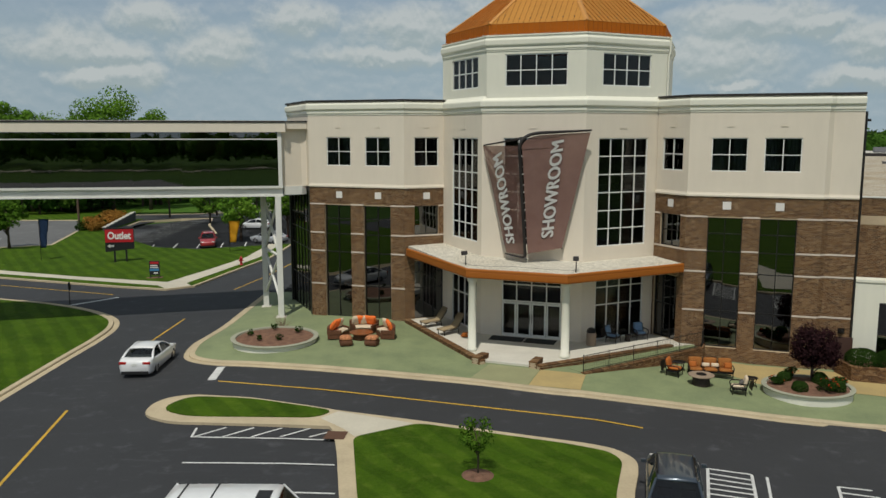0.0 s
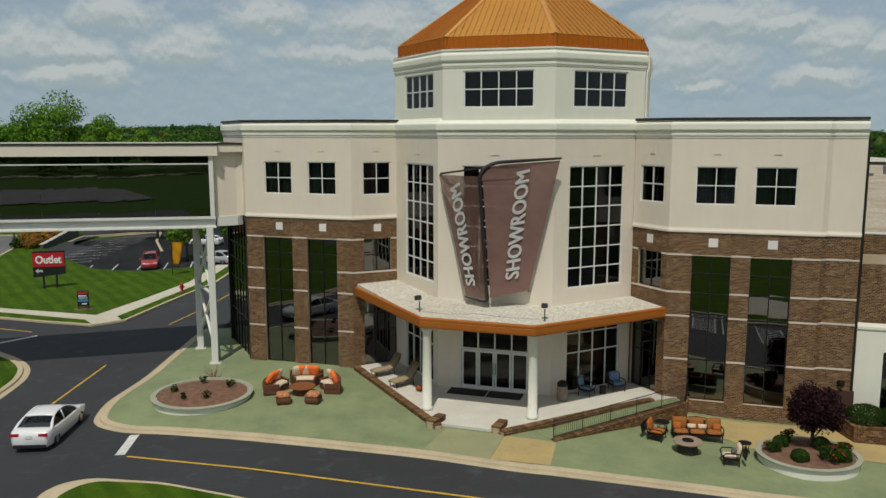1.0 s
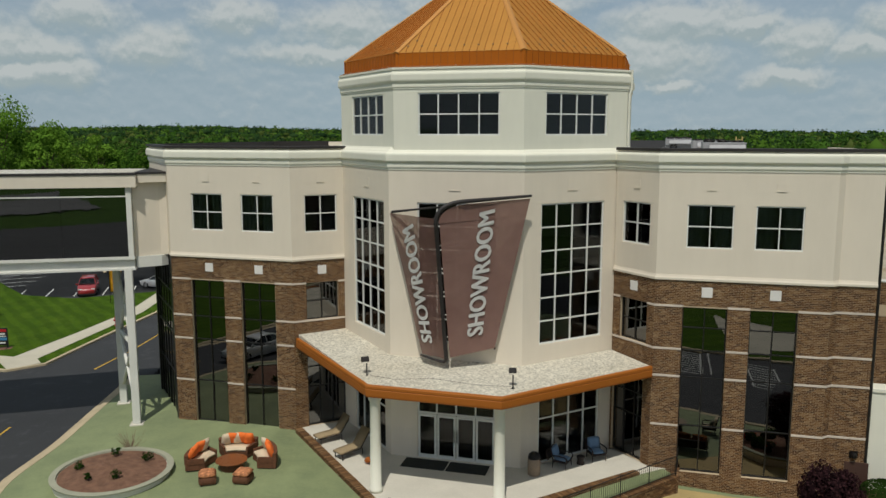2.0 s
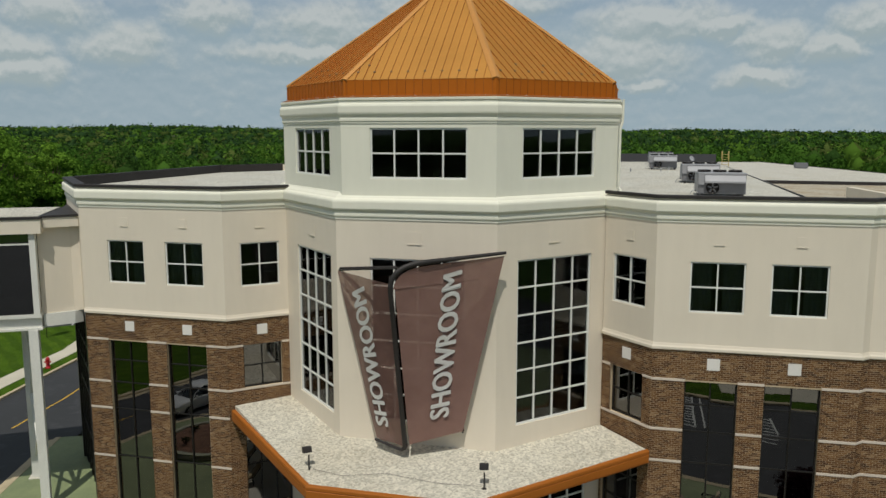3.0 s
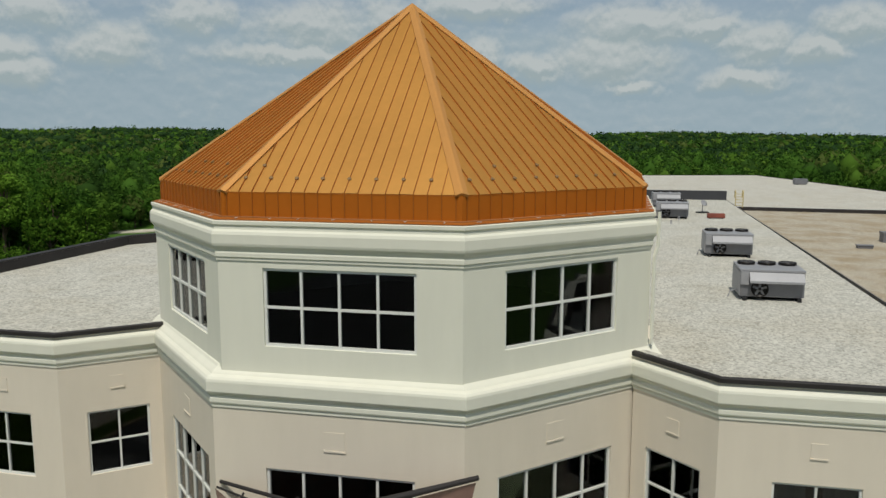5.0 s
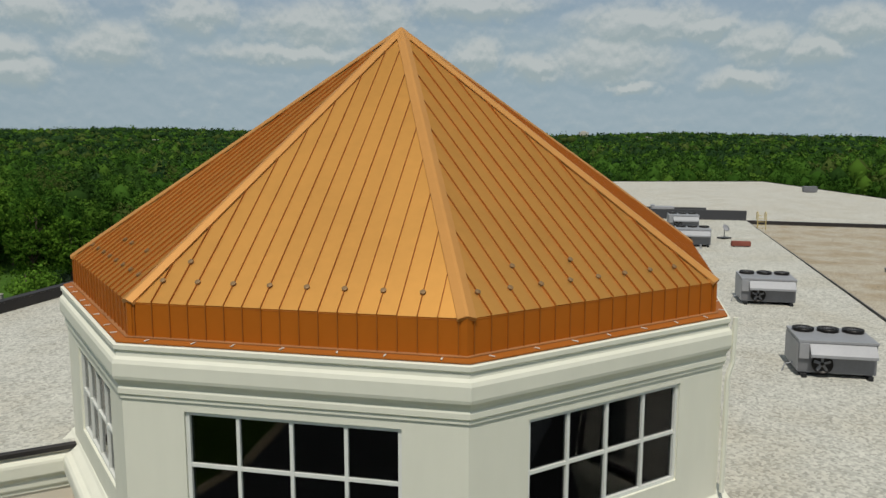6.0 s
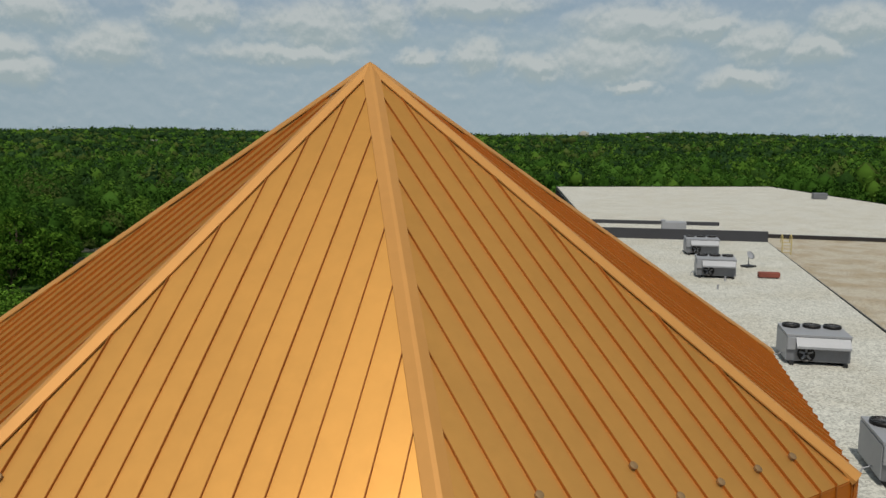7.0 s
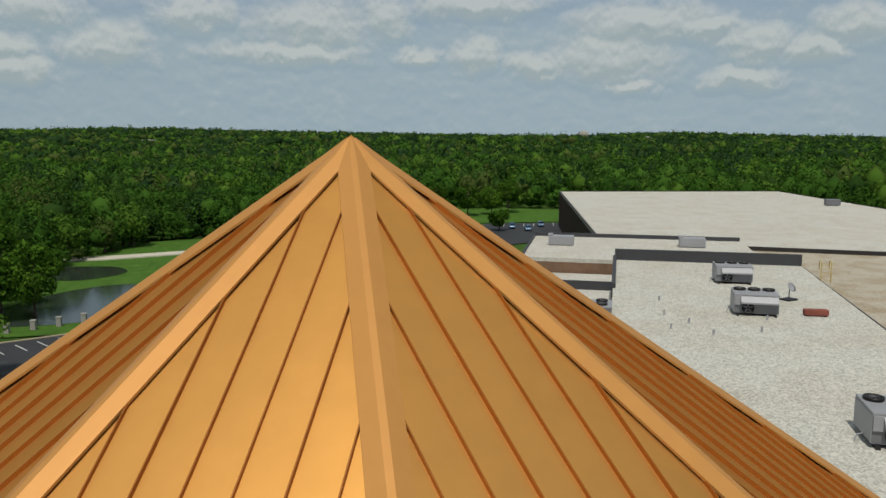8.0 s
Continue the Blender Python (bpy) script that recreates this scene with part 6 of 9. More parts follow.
LEAF = make_leaf("green_leaves", (0.018, 0.050, 0.006), (0.072, 0.150, 0.018), (0.12, 0.17, 0.03))
LEAF_BRIGHT = make_leaf("fresh_green_leaves", (0.035, 0.085, 0.010), (0.10, 0.19, 0.022))
LEAF_CROWN = make_leaf("light_green_crown_leaves", (0.070, 0.155, 0.018), (0.165, 0.300, 0.040))
LEAF_PURPLE = make_leaf("dark_purple_leaves", (0.012, 0.007, 0.009), (0.044, 0.020, 0.024))
LEAF_SHRUB = make_leaf("shrub_leaves", (0.014, 0.034, 0.008), (0.040, 0.078, 0.016))
LEAF_ORANGE = make_leaf("orange_shrub_leaves", (0.19, 0.095, 0.022), (0.42, 0.22, 0.055))
LEAF_RED = make_leaf("red_blooms", (0.35, 0.03, 0.015), (0.6, 0.08, 0.03))
BARK = plain("grey_brown_bark", (0.085, 0.062, 0.045), 0.95, 0, 0.35, 2, 20, 0.8, 0.03)
RNG = np.random.default_rng(7)


def leaf_quads(centers, size, rng=RNG, out=None):
    """One small bent leaf-clump card at each centre, turned at random, as vertex and face arrays."""
    n = len(centers)
    a = rng.normal(size=(n, 3))
    if out is not None:                    # leaves lie mostly along the crown's skin
        face = out + rng.normal(size=(n, 3)) * 0.38
        face /= np.linalg.norm(face, axis=1, keepdims=True)
        a -= face * (a * face).sum(1, keepdims=True)
    a /= np.linalg.norm(a, axis=1, keepdims=True)
    b = np.cross(face, a) if out is not None else rng.normal(size=(n, 3))
    b -= a * (a * b).sum(1, keepdims=True)
    b /= np.linalg.norm(b, axis=1, keepdims=True)
    s = (size * rng.uniform(0.6, 1.35, n))[:, None] if np.isscalar(size) else (size * rng.uniform(0.6, 1.35, n))[:, None]
    c = np.cross(a, b)
    v = np.stack([centers - a * s * 0.5, centers + b * s * 0.38 + c * s * 0.12, centers + a * s * 0.55, centers - b * s * 0.34 + c * s * 0.1], 1).reshape(-1, 3)
    f = np.arange(n * 4).reshape(-1, 4)
    return v, f


def mesh_np(name, v, f):
    me = bpy.data.meshes.new(name)
    n, m = len(v), len(f)
    me.vertices.add(n)
    me.vertices.foreach_set("co", np.asarray(v, dtype=np.float32).ravel())
    me.loops.add(m * 4)
    me.loops.foreach_set("vertex_index", np.asarray(f, dtype=np.int32).ravel())
    me.polygons.add(m)
    me.polygons.foreach_set("loop_start", np.arange(0, m * 4, 4, dtype=np.int32))
    me.polygons.foreach_set("loop_total", np.full(m, 4, dtype=np.int32))
    me.update(calc_edges=True)
    return me


def crown_points(n, clumps, rx, rz, zc, rng, clump_r=0.34):
    """Leaf places in a crown made of uneven clumps; local to the trunk's foot."""
    d = rng.normal(size=(clumps, 3))
    d /= np.linalg.norm(d, axis=1, keepdims=True)
    r = rng.uniform(0.35, 1.0, clumps) ** 0.6
    c = d * r[:, None] * np.array([rx, rx, rz]) * 0.78 + np.array([0, 0, zc])
    cr = rng.uniform(0.6, 1.25, clumps) * clump_r * rx
    pick = rng.integers(0, clumps, n)
    e = rng.normal(size=(n, 3))
    e /= np.linalg.norm(e, axis=1, keepdims=True)
    e *= (rng.uniform(0.35, 1.0, n) ** 0.5)[:, None]
    e[:, 2] *= 0.75
    skin = e / np.linalg.norm(e, axis=1, keepdims=True) + 0.35 * (c[pick] - np.array([0, 0, zc])) / np.array([rx, rx, rz]) + np.array([0, 0, 0.15])
    skin /= np.linalg.norm(skin, axis=1, keepdims=True)
    return c[pick] + e * cr[pick][:, None], c, skin


def tree(name, x, y, h, rx, label, leaf_mat, n=2600, size=0.3, clumps=34, trunk=0.18, base=0.28, seed=1, z=None):
    """A tree of its own: tapered trunk, limbs out to the clumps, a crown of many small leaf clumps."""
    rng = np.random.default_rng(seed)
    z = ground_z(x, y) + 0.1 if z is None else z
    t = thing(name, label, "tree", pose(x, y, z))
    zc = h * (base + 1) / 2
    rzz = h * (1 - base) / 2
    pts, cl, skin = crown_points(n, clumps, rx, rzz, zc, rng)
    bm = bmesh.new()
    lean = rng.uniform(-0.03, 0.03, 2) * h
    pipe(bm, [(0, 0, -0.2), (lean[0] * 0.2, lean[1] * 0.2, h * base * 0.6), (lean[0] * 0.5, lean[1] * 0.5, zc * 0.85), (lean[0], lean[1], h * 0.82)], [trunk * 1.25, trunk, trunk * 0.7, trunk * 0.15], 8)
    tr_ob = part("trunk", bm, BARK, t, smooth=True)
    bm = bmesh.new()
    for c in cl[: min(14, clumps)]:
        s = rng.uniform(0.5, 0.85)
        p0 = Vector((lean[0] * 0.3, lean[1] * 0.3, max(h * base * 0.7, c[2] * s * 0.8)))
        p2 = Vector(c)
        p1 = p0.lerp(p2, 0.5) + Vector((0, 0, 0.06 * h))
        pipe(bm, [p0, p1, p2], [trunk * 0.45, trunk * 0.28, trunk * 0.06], 6)
    part("limbs", bm, BARK, t)
    v, f = leaf_quads(pts, size, rng, skin)
    part("crown", mesh_np("crown", v, f), leaf_mat, t)
    return t


def shrub(x, y, z, r, h, label, leaf_mat=None, n=420, size=0.10, seed=3, blooms=0, clipped=False):
    """A low rounded shrub: short stems and many small leaves, with blooms if it has any."""
    rng = np.random.default_rng(seed)
    t = thing("shrub", label, "shrub", pose(x, y, z))
    pts, cl, skin = crown_points(n, 9, r, h * 0.45, h * 0.52, rng, 0.5)
    bm = bmesh.new()
    for c in cl[:6]:
        tube(bm, (0, 0, -0.05), c, 0.02, 0.008, 5)
    part("stems", bm, BARK, t)
    if clipped:                            # sheared to a smooth dome: leaves in a thin skin
        e = rng.normal(size=(n, 3))
        e /= np.linalg.norm(e, axis=1, keepdims=True)
        e[:, 2] = np.abs(e[:, 2]) * 1.25 - 0.25
        e = np.sign(e) * np.abs(e) ** 0.8
        skin = e / np.linalg.norm(e, axis=1, keepdims=True)
        pts = e * rng.uniform(0.86, 1.0, (n, 1)) * np.array([r, r, h * 0.72]) + np.array([0, 0, h * 0.28])
    v, f = leaf_quads(pts, size, rng, skin if clipped else None)
    part("leaves", mesh_np("leaves", v, f), leaf_mat or LEAF_SHRUB, t)
    if blooms:
        e = rng.normal(size=(blooms, 3))
        e /= np.linalg.norm(e, axis=1, keepdims=True)
        e[:, 2] = np.abs(e[:, 2])
        for c in e * np.array([r, r, h * 0.5]) * 1.0 + np.array([0, 0, h * 0.5]):
            bm = bmesh.new()                       # a small cupped flower head
            lathe(bm, [(0.004, -0.03), (0.03, -0.012), (0.042, 0.008), (0.03, 0.02), (0.006, 0.012)], 7)
            bmesh.ops.transform(bm, matrix=pose(*c, float(rng.uniform(-30, 30)), float(rng.uniform(-30, 30))), verts=bm.verts[:])
            part("bloom", bm, LEAF_RED, t, "red bloom")
    return t


# ---------------------------------------------------------------- planters


PLANTER_WHITE = plain("white_painted_concrete", (0.72, 0.70, 0.62), 0.8, 0, 0.12, 0.9, 12)
COPING = plain("stained_coping", (0.31, 0.31, 0.235), 0.8, 0, 0.15, 1.0, 12)


def planter(cx, cy, rx, ry, h, label):
    z = min(ground_z(cx - rx, cy), ground_z(cx + rx, cy)) + 0.1
    t = thing("planter", label, "planter", pose(cx, cy, z))
    bm = bmesh.new()
    prof = [(0.975, -0.1), (0.985, h - 0.09), (0.88, h - 0.09)]
    rings = []
    for r, zz in prof:
        rings.append([bm.verts.new((rx * r * math.cos(a), ry * r * math.sin(a), zz)) for a in (2 * math.pi * k / 56 for k in range(56))])
    for a, b in zip(rings, rings[1:]):
        for k in range(56):
            j = (k + 1) % 56
            bm.faces.new((a[k], a[j], b[j], b[k]))
    part("wall", bm, PLANTER_WHITE, t, "white painted concrete wall")
    bm = bmesh.new()
    rings = [[bm.verts.new((rx * r * math.cos(a), ry * r * math.sin(a), zz)) for a in (2 * math.pi * k / 56 for k in range(56))] for r, zz in ((0.985, h - 0.085), (1.03, h - 0.08), (1.035, h - 0.01), (1.025, h), (0.925, h + 0.003), (0.915, h - 0.12))]
    for a, b in zip(rings, rings[1:]):
        for k in range(56):
            j = (k + 1) % 56
            bm.faces.new((a[k], a[j], b[j], b[k]))
    part("coping", bm, COPING, t, "grey-green stained coping")
    bm = bmesh.new()
    rings = [[bm.verts.new((rx * r * math.cos(a), ry * r * math.sin(a), h - 0.09 + (1 - r) * 0.22 + random.uniform(-0.015, 0.015))) for a in (2 * math.pi * k / 40 for k in range(40))] for r in (0.912, 0.66, 0.45, 0.25, 0.08)]
    for a, b in zip(rings, rings[1:]):
        for k in range(40):
            j = (k + 1) % 40
            bm.faces.new((a[k], a[j], b[j], b[k]))
    bm.faces.new(rings[-1])
    part("mulch", bm, MULCH, t, "red-brown mulch")
    return z + h - 0.02


P1 = (-10.55, 49.45)
zp = planter(*P1, 2.62, 2.65, 0.5, "round pale concrete planter with red-brown mulch")
for i, (dx, dy) in enumerate(((-1.55, 0.1), (-0.35, 1.55), (0.55, -1.1), (1.3, 0.9), (-0.7, -1.2))):
    shrub(P1[0] + dx, P1[1] + dy, zp, 0.26 if i != 4 else 0.18, 0.5, "small green shrub in the mulched planter", n=160, size=0.09, seed=20 + i)
bare = thing("bare_shrub", "bare twiggy brown shrub behind the planter", "shrub", pose(-10.6, 52.3, zp - 0.4))
rng_ = np.random.default_rng(5)
bm = bmesh.new()
for i in range(46):
    a, r = rng_.uniform(0, 6.28), rng_.uniform(0.2, 0.85)
    p1 = Vector((0.4 * r * math.cos(a), 0.4 * r * math.sin(a), 0.45))
    p2 = Vector((r * math.cos(a), r * math.sin(a), rng_.uniform(0.6, 1.25)))
    pipe(bm, [(0, 0, 0), p1, p2], [0.012, 0.008, 0.003], 4)
part("twigs", bm, plain("tan_twigs", (0.20, 0.13, 0.09), 0.9), bare)
P2 = (19.25, 41.2)
zp2 = planter(*P2, 2.26, 2.0, 0.55, "round pale concrete planter with a purple tree and shrubs")
tree("purple_leaf_tree", 19.7, 41.75, 3.4, 1.42, "dark purple-leaved ornamental tree in the round planter", LEAF_PURPLE, 9500, 0.11, 52, 0.09, 0.10, 11, zp2)
for i, (dx, dy, r, h, b) in enumerate(((-1.45, 0.35, 0.42, 0.5, 10), (-0.75, -0.75, 0.40, 0.5, 0), (0.5, -1.05, 0.55, 0.7, 14), (1.15, -0.8, 0.42, 0.55, 0), (1.6, -0.1, 0.4, 0.5, 12), (-0.9, 0.9, 0.36, 0.5, 0), (0.75, 0.3, 0.42, 0.65, 0), (-0.3, 1.3, 0.4, 0.6, 5))):
    shrub(P2[0] + dx, P2[1] + dy, zp2, r, h, "green shrub with red blooms in the planter" if b else "clipped green shrub in the planter", n=1100 if b else 1500, size=0.075, seed=40 + i, blooms=b, clipped=not b)
# brick bed by the annex with clipped hedges
brick_run("low_wall", (22.75, 43.55), (29.5, 41.2), 0.30, -1.3, -0.15, -0.15, "brick wall of the raised hedge bed")
brick_run("low_wall", (22.65, 45.3), (22.75, 43.6), 0.30, -1.3, -0.15, -0.15, "brick return of the raised hedge bed")
bm = bmesh.new()
prism(bm, [(22.95, 43.8), (29.4, 41.6), (30, 44), (23.2, 46.1)], -1.3, -0.28)
solid("raised_bed", bm, MULCH, "mulched raised bed", "planting bed", "structure")
for i, (x, y, r) in enumerate(((23.75, 44.35, 0.95), (25.2, 43.95, 0.9), (26.6, 43.5, 0.92), (28.0, 43.0, 0.9))):
    shrub(x, y, -0.3, r, 0.95, "rounded clipped green hedge shrub in the raised bed", LEAF_SHRUB, 6500, 0.065, 60 + i, clipped=True)

# ---------------------------------------------------------------- outdoor furniture
WICKER = plain("brown_wicker", (0.115, 0.045, 0.020), 0.75, 0, 0.4, 6, 60, 0.8, 0.01)
WICKER_DARK = plain("dark_wicker", (0.030, 0.020, 0.016), 0.7, 0, 0.4, 6, 60, 0.8, 0.01)
CREAM = plain("cream_cushion_cloth", (0.60, 0.485, 0.345), 0.9, 0, 0.1, 4, 40, 0.3)
ORANGE = plain("orange_cushion_cloth", (0.80, 0.165, 0.028), 0.9, 0, 0.12, 4, 40, 0.3)
RUST = plain("rust_cushion_cloth", (0.36, 0.10, 0.014), 0.9, 0, 0.12, 4, 40, 0.3)
BLUE = plain("pale_blue_cushion_cloth", (0.15, 0.24, 0.36), 0.9, 0, 0.1, 4, 40, 0.3)
TAN = plain("tan_sling_cloth", (0.30, 0.225, 0.13), 0.9, 0, 0.12, 4, 40, 0.3)
IRON = plain("black_cast_metal", (0.016, 0.014, 0.013), 0.45, 0.5)
STONE_TOP = plain("beige_stone_top", (0.27, 0.20, 0.14), 0.7, 0, 0.2, 2, 25)
k_ = Nodes("striped_cushion_cloth")
sv = k_.n("ShaderNodeTexWave")
sv.inputs["Scale"].default_value = 2.6
tc_ = k_.n("ShaderNodeTexCoord")
k_.t.links.new(tc_.outputs["Object"], sv.inputs["Vector"])
STRIPED = k_.principled(k_.ramp(sv.outputs["Fac"], [(0.35, (0.26, 0.085, 0.014)), (0.6, (0.42, 0.22, 0.055)), (0.8, (0.24, 0.07, 0.012))]), 0.9)


def arc_block(bm, r0, r1, a0, a1, z0, z1, n=12, z1b=None, bevel=0.0):
    """A block bent along an arc about the origin."""
    z1b = z1 if z1b is None else z1b
    rings = []
    for i in range(n + 1):
        a = radians(a0 + (a1 - a0) * i / n)
        c, s = math.cos(a), math.sin(a)
        rings.append([bm.verts.new(p) for p in ((r0 * c, r0 * s, z0), (r1 * c, r1 * s, z0), (r1 * c, r1 * s, z1b), (r0 * c, r0 * s, z1))])
    for a, b in zip(rings, rings[1:]):
        for k in range(4):
            j = (k + 1) % 4
            bm.faces.new((a[k], b[k], b[j], a[j]))
    bm.faces.new(rings[0])
    bm.faces.new(rings[-1][::-1])
    bmesh.ops.recalc_face_normals(bm, faces=bm.faces[:])


def pillow(bm, m, w, h, d, n=6):
    """A plump cushion."""
    grid = {}
    for s in (1, -1):
        for i in range(n + 1):
            for j in range(n + 1):
                u, v = 2 * i / n - 1, 2 * j / n - 1
                edge = (1 - u ** 4) * (1 - v ** 4)
                key = (i, j, s if 0 < i < n and 0 < j < n else 0)
                if key not in grid:
                    pin = 1 - 0.08 * (u * u * v * v)
                    grid[key] = bm.verts.new(m @ Vector((u * w / 2 * pin, s * d / 2 * edge ** 0.5, v * h / 2 * pin)))
        for i in range(n):
            for j in range(n):
                q = [grid[(a, b, s if 0 < a < n and 0 < b < n else 0)] for a, b in ((i, j), (i + 1, j), (i + 1, j + 1), (i, j + 1))]
                bm.faces.new(q if s < 0 else q[::-1])


def curved_sofa(at, a0, a1, pattern, label):
    """A bent wicker sofa about its table's centre, with a cream seat and a row of cushions."""
    t = thing("curved_sofa", label, "sofa", at, "orange lounge set")
    bm = bmesh.new()
    arc_block(bm, 1.22, 2.12, a0, a1, 0.05, 0.34)
    part("base", bm, WICKER, t, "brown wicker base")
    bm = bmesh.new()
    arc_block(bm, 1.98, 2.15, a0, a1, 0.34, 0.74, z1b=0.80)
    part("back", bm, WICKER, t, "brown wicker back")
    for e in (a0 + 1.5, a1 - 1.5):
        bm = bmesh.new()
        arc_block(bm, 1.25, 2.0, e - 2.4, e + 2.4, 0.34, 0.58, 3)
        part("arm", bm, WICKER, t)
    bm = bmesh.new()
    arc_block(bm, 1.20, 1.95, a0 + 4, a1 - 4, 0.345, 0.50)
    bmesh.ops.bevel(bm, geom=[e for e in bm.edges if e.calc_face_angle(0) > 1.0], offset=0.04, segments=2, affect="EDGES")
    part("seat_cushion", bm, CREAM, t, "cream seat cushion", True)
    n = len(pattern)
    for i, c in enumerate(pattern):
        a = a0 + 6 + (a1 - a0 - 12) * (i + 0.5) / n
        bm = bmesh.new()
        pillow(bm, pose(1.80 * math.cos(radians(a)), 1.80 * math.sin(radians(a)), 0.80 + 0.03 * (i % 2), 0, 0, a - 90 + 7 * (-1) ** i) @ pose(0, 0, 0, 20 + 6 * (i % 2), 0, 5 * (-1) ** i), 0.57, 0.70, 0.27)
        part("back_cushion", bm, {"o": ORANGE, "c": CREAM}[c], t, {"o": "orange cushion", "c": "cream cushion"}[c], True)
    return t


LOUNGE = (-5.15, 49.75)
zl = ground_z(*LOUNGE) + 0.13
curved_sofa(pose(*LOUNGE, zl), 63, 117, "oococ", "curved wicker sofa with cream seat and orange cushions")
curved_sofa(pose(*LOUNGE, zl), 134, 188, "cooo", "curved wicker sofa with orange and cream cushions")
curved_sofa(pose(*LOUNGE, zl), -8, 46, "ooc", "curved wicker sofa with orange and cream cushions")
tb = thing("round_table", "round low brown wicker table with a polished top", "table", pose(*LOUNGE, zl), "orange lounge set")
bm = bmesh.new()
lathe(bm, [(0.52, 0.0), (0.55, 0.05), (0.50, 0.22), (0.56, 0.40)], 32)
part("base", bm, WICKER, tb, smooth=True)
bm = bmesh.new()
lathe(bm, [(0.70, 0.403), (0.74, 0.415), (0.74, 0.44), (0.70, 0.455)], 40)
part("tabletop", bm, plain("brown_polished_top", (0.19, 0.065, 0.022), 0.3, 0, 0.1), tb, "reddish-brown round top")
for x, y, yaw in ((-5.95, 48.2, 12), (-4.35, 48.2, -14)):
    ot = thing("ottoman", "square wicker ottoman with a patterned brown cushion", "ottoman", pose(x, y, zl, 0, 0, yaw), "orange lounge set")
    bm = bmesh.new()
    box(bm, -0.40, 0.40, -0.40, 0.40, 0.04, 0.40, None, 0.14)
    part("base", bm, WICKER, ot)
    bm = bmesh.new()
    pillow(bm, pose(0, 0, 0.47, 90), 0.80, 0.80, 0.30)
    part("cushion", bm, plain("patterned_brown_cloth", (0.42, 0.17, 0.075), 0.9, 0, 0.9, 9, 30), ot, "brown patterned cushion", True)
    for dx, dy in ((-0.27, -0.27), (0.27, -0.27), (0.27, 0.27), (-0.27, 0.27)):
        bm = bmesh.new()
        lathe(bm, [(0.025, 0.0), (0.03, 0.045)], 8, dx, dy)
        part("foot", bm, IRON, ot)


def club_chair(at, cushion, label, group, frame_mat=IRON, stripe_back=False, wide=0.78, n_seat=1):
    """A cast or wicker armchair, or a sofa when n_seat is more: legs, arms, back frame, cushions."""
    w = wide * n_seat if n_seat > 1 else wide
    t = thing("sofa" if n_seat > 1 else "armchair", label, "sofa" if n_seat > 1 else "armchair", at, group)
    for sx in (-1, 1):
        for sy in (-1, 1):
            bm = bmesh.new()
            pipe(bm, [(sx * (w / 2 - 0.04), sy * 0.34, 0), (sx * (w / 2 - 0.05), sy * 0.32, 0.2), (sx * (w / 2 - 0.04), sy * 0.31, 0.38)], [0.02, 0.025, 0.03], 6)
            part("leg", bm, frame_mat, t)
        bm = bmesh.new()
        pipe(bm, [(sx * (w / 2 - 0.03), 0.34, 0.60), (sx * (w / 2), 0.0, 0.63), (sx * (w / 2), -0.30, 0.62), (sx * (w / 2 - 0.02), -0.38, 0.52), (sx * (w / 2 - 0.03), -0.34, 0.36)], 0.032, 6)
        part("arm", bm, frame_mat, t)
    bm = bmesh.new()
    box(bm, -w / 2 + 0.03, w / 2 - 0.03, -0.36, 0.36, 0.28, 0.35, None, 0.02)
    part("seat_frame", bm, frame_mat, t)
    bm = bmesh.new()
    back = [(-w / 2 + 0.04, 0.32, 0.34), (-w / 2 + 0.04, 0.46, 0.86), (0, 0.50, 0.98), (w / 2 - 0.04, 0.46, 0.86), (w / 2 - 0.04, 0.32, 0.34)]
    pipe(bm, back, 0.028, 6)
    box(bm, -w / 2 + 0.06, w / 2 - 0.06, 0.40, 0.425, 0.36, 0.84, pose(0, 0.12, 0.03, -13))
    part("backrest", bm, frame_mat, t)
    for i in range(n_seat):
        x = 0 if n_seat == 1 else (-w / 2 + w * (i + 0.5) / n_seat)
        cw = (w - 0.14) if n_seat == 1 else w / n_seat - 0.03
        bm = bmesh.new()
        pillow(bm, pose(x, -0.03, 0.42, 90), cw, 0.68, 0.16)
        part("seat_cushion", bm, STRIPED if stripe_back else cushion, t, smooth=True)
        bm = bmesh.new()
        pillow(bm, pose(x, 0.34, 0.70, -14), cw, 0.60, 0.18)
        part("back_cushion", bm, STRIPED if stripe_back else cushion, t, smooth=True)
    return t


gz = lambda x, y: ground_z(x, y) + 0.132
club_chair(pose(12.85, 43.45, gz(12.85, 43.45), 0, 0, 58), RUST, "black metal armchair with rust-orange cushions", "fire table set", wide=0.92)
sofa_ = club_chair(pose(14.95, 43.75, gz(14.95, 43.75), 0, 0, -10), RUST, "black metal sofa with striped rust-orange cushions", "fire table set", stripe_back=True, wide=0.80, n_seat=3)
for x, c in ((-0.95, RUST), (-0.25, CREAM), (0.25, CREAM), (0.95, RUST)):
    bm = bmesh.new()
    pillow(bm, pose(x, 0.12, 0.62, -25), 0.44, 0.36 if c is RUST else 0.24, 0.16)
    part("throw_pillow", bm, c, sofa_, "throw pillow", True)
ch_ = club_chair(pose(15.45, 40.85, gz(15.45, 40.85), 0, 0, -100), CREAM, "black metal armchair with cream and black striped cushions", "fire table set")
bm = bmesh.new()
pillow(bm, pose(0, 0.14, 0.62, -25), 0.42, 0.34, 0.15)
part("throw_pillow", bm, plain("black_white_cloth", (0.12, 0.11, 0.10), 0.9, 0, 0.8, 6, 12), ch_, "black and cream pillow", True)
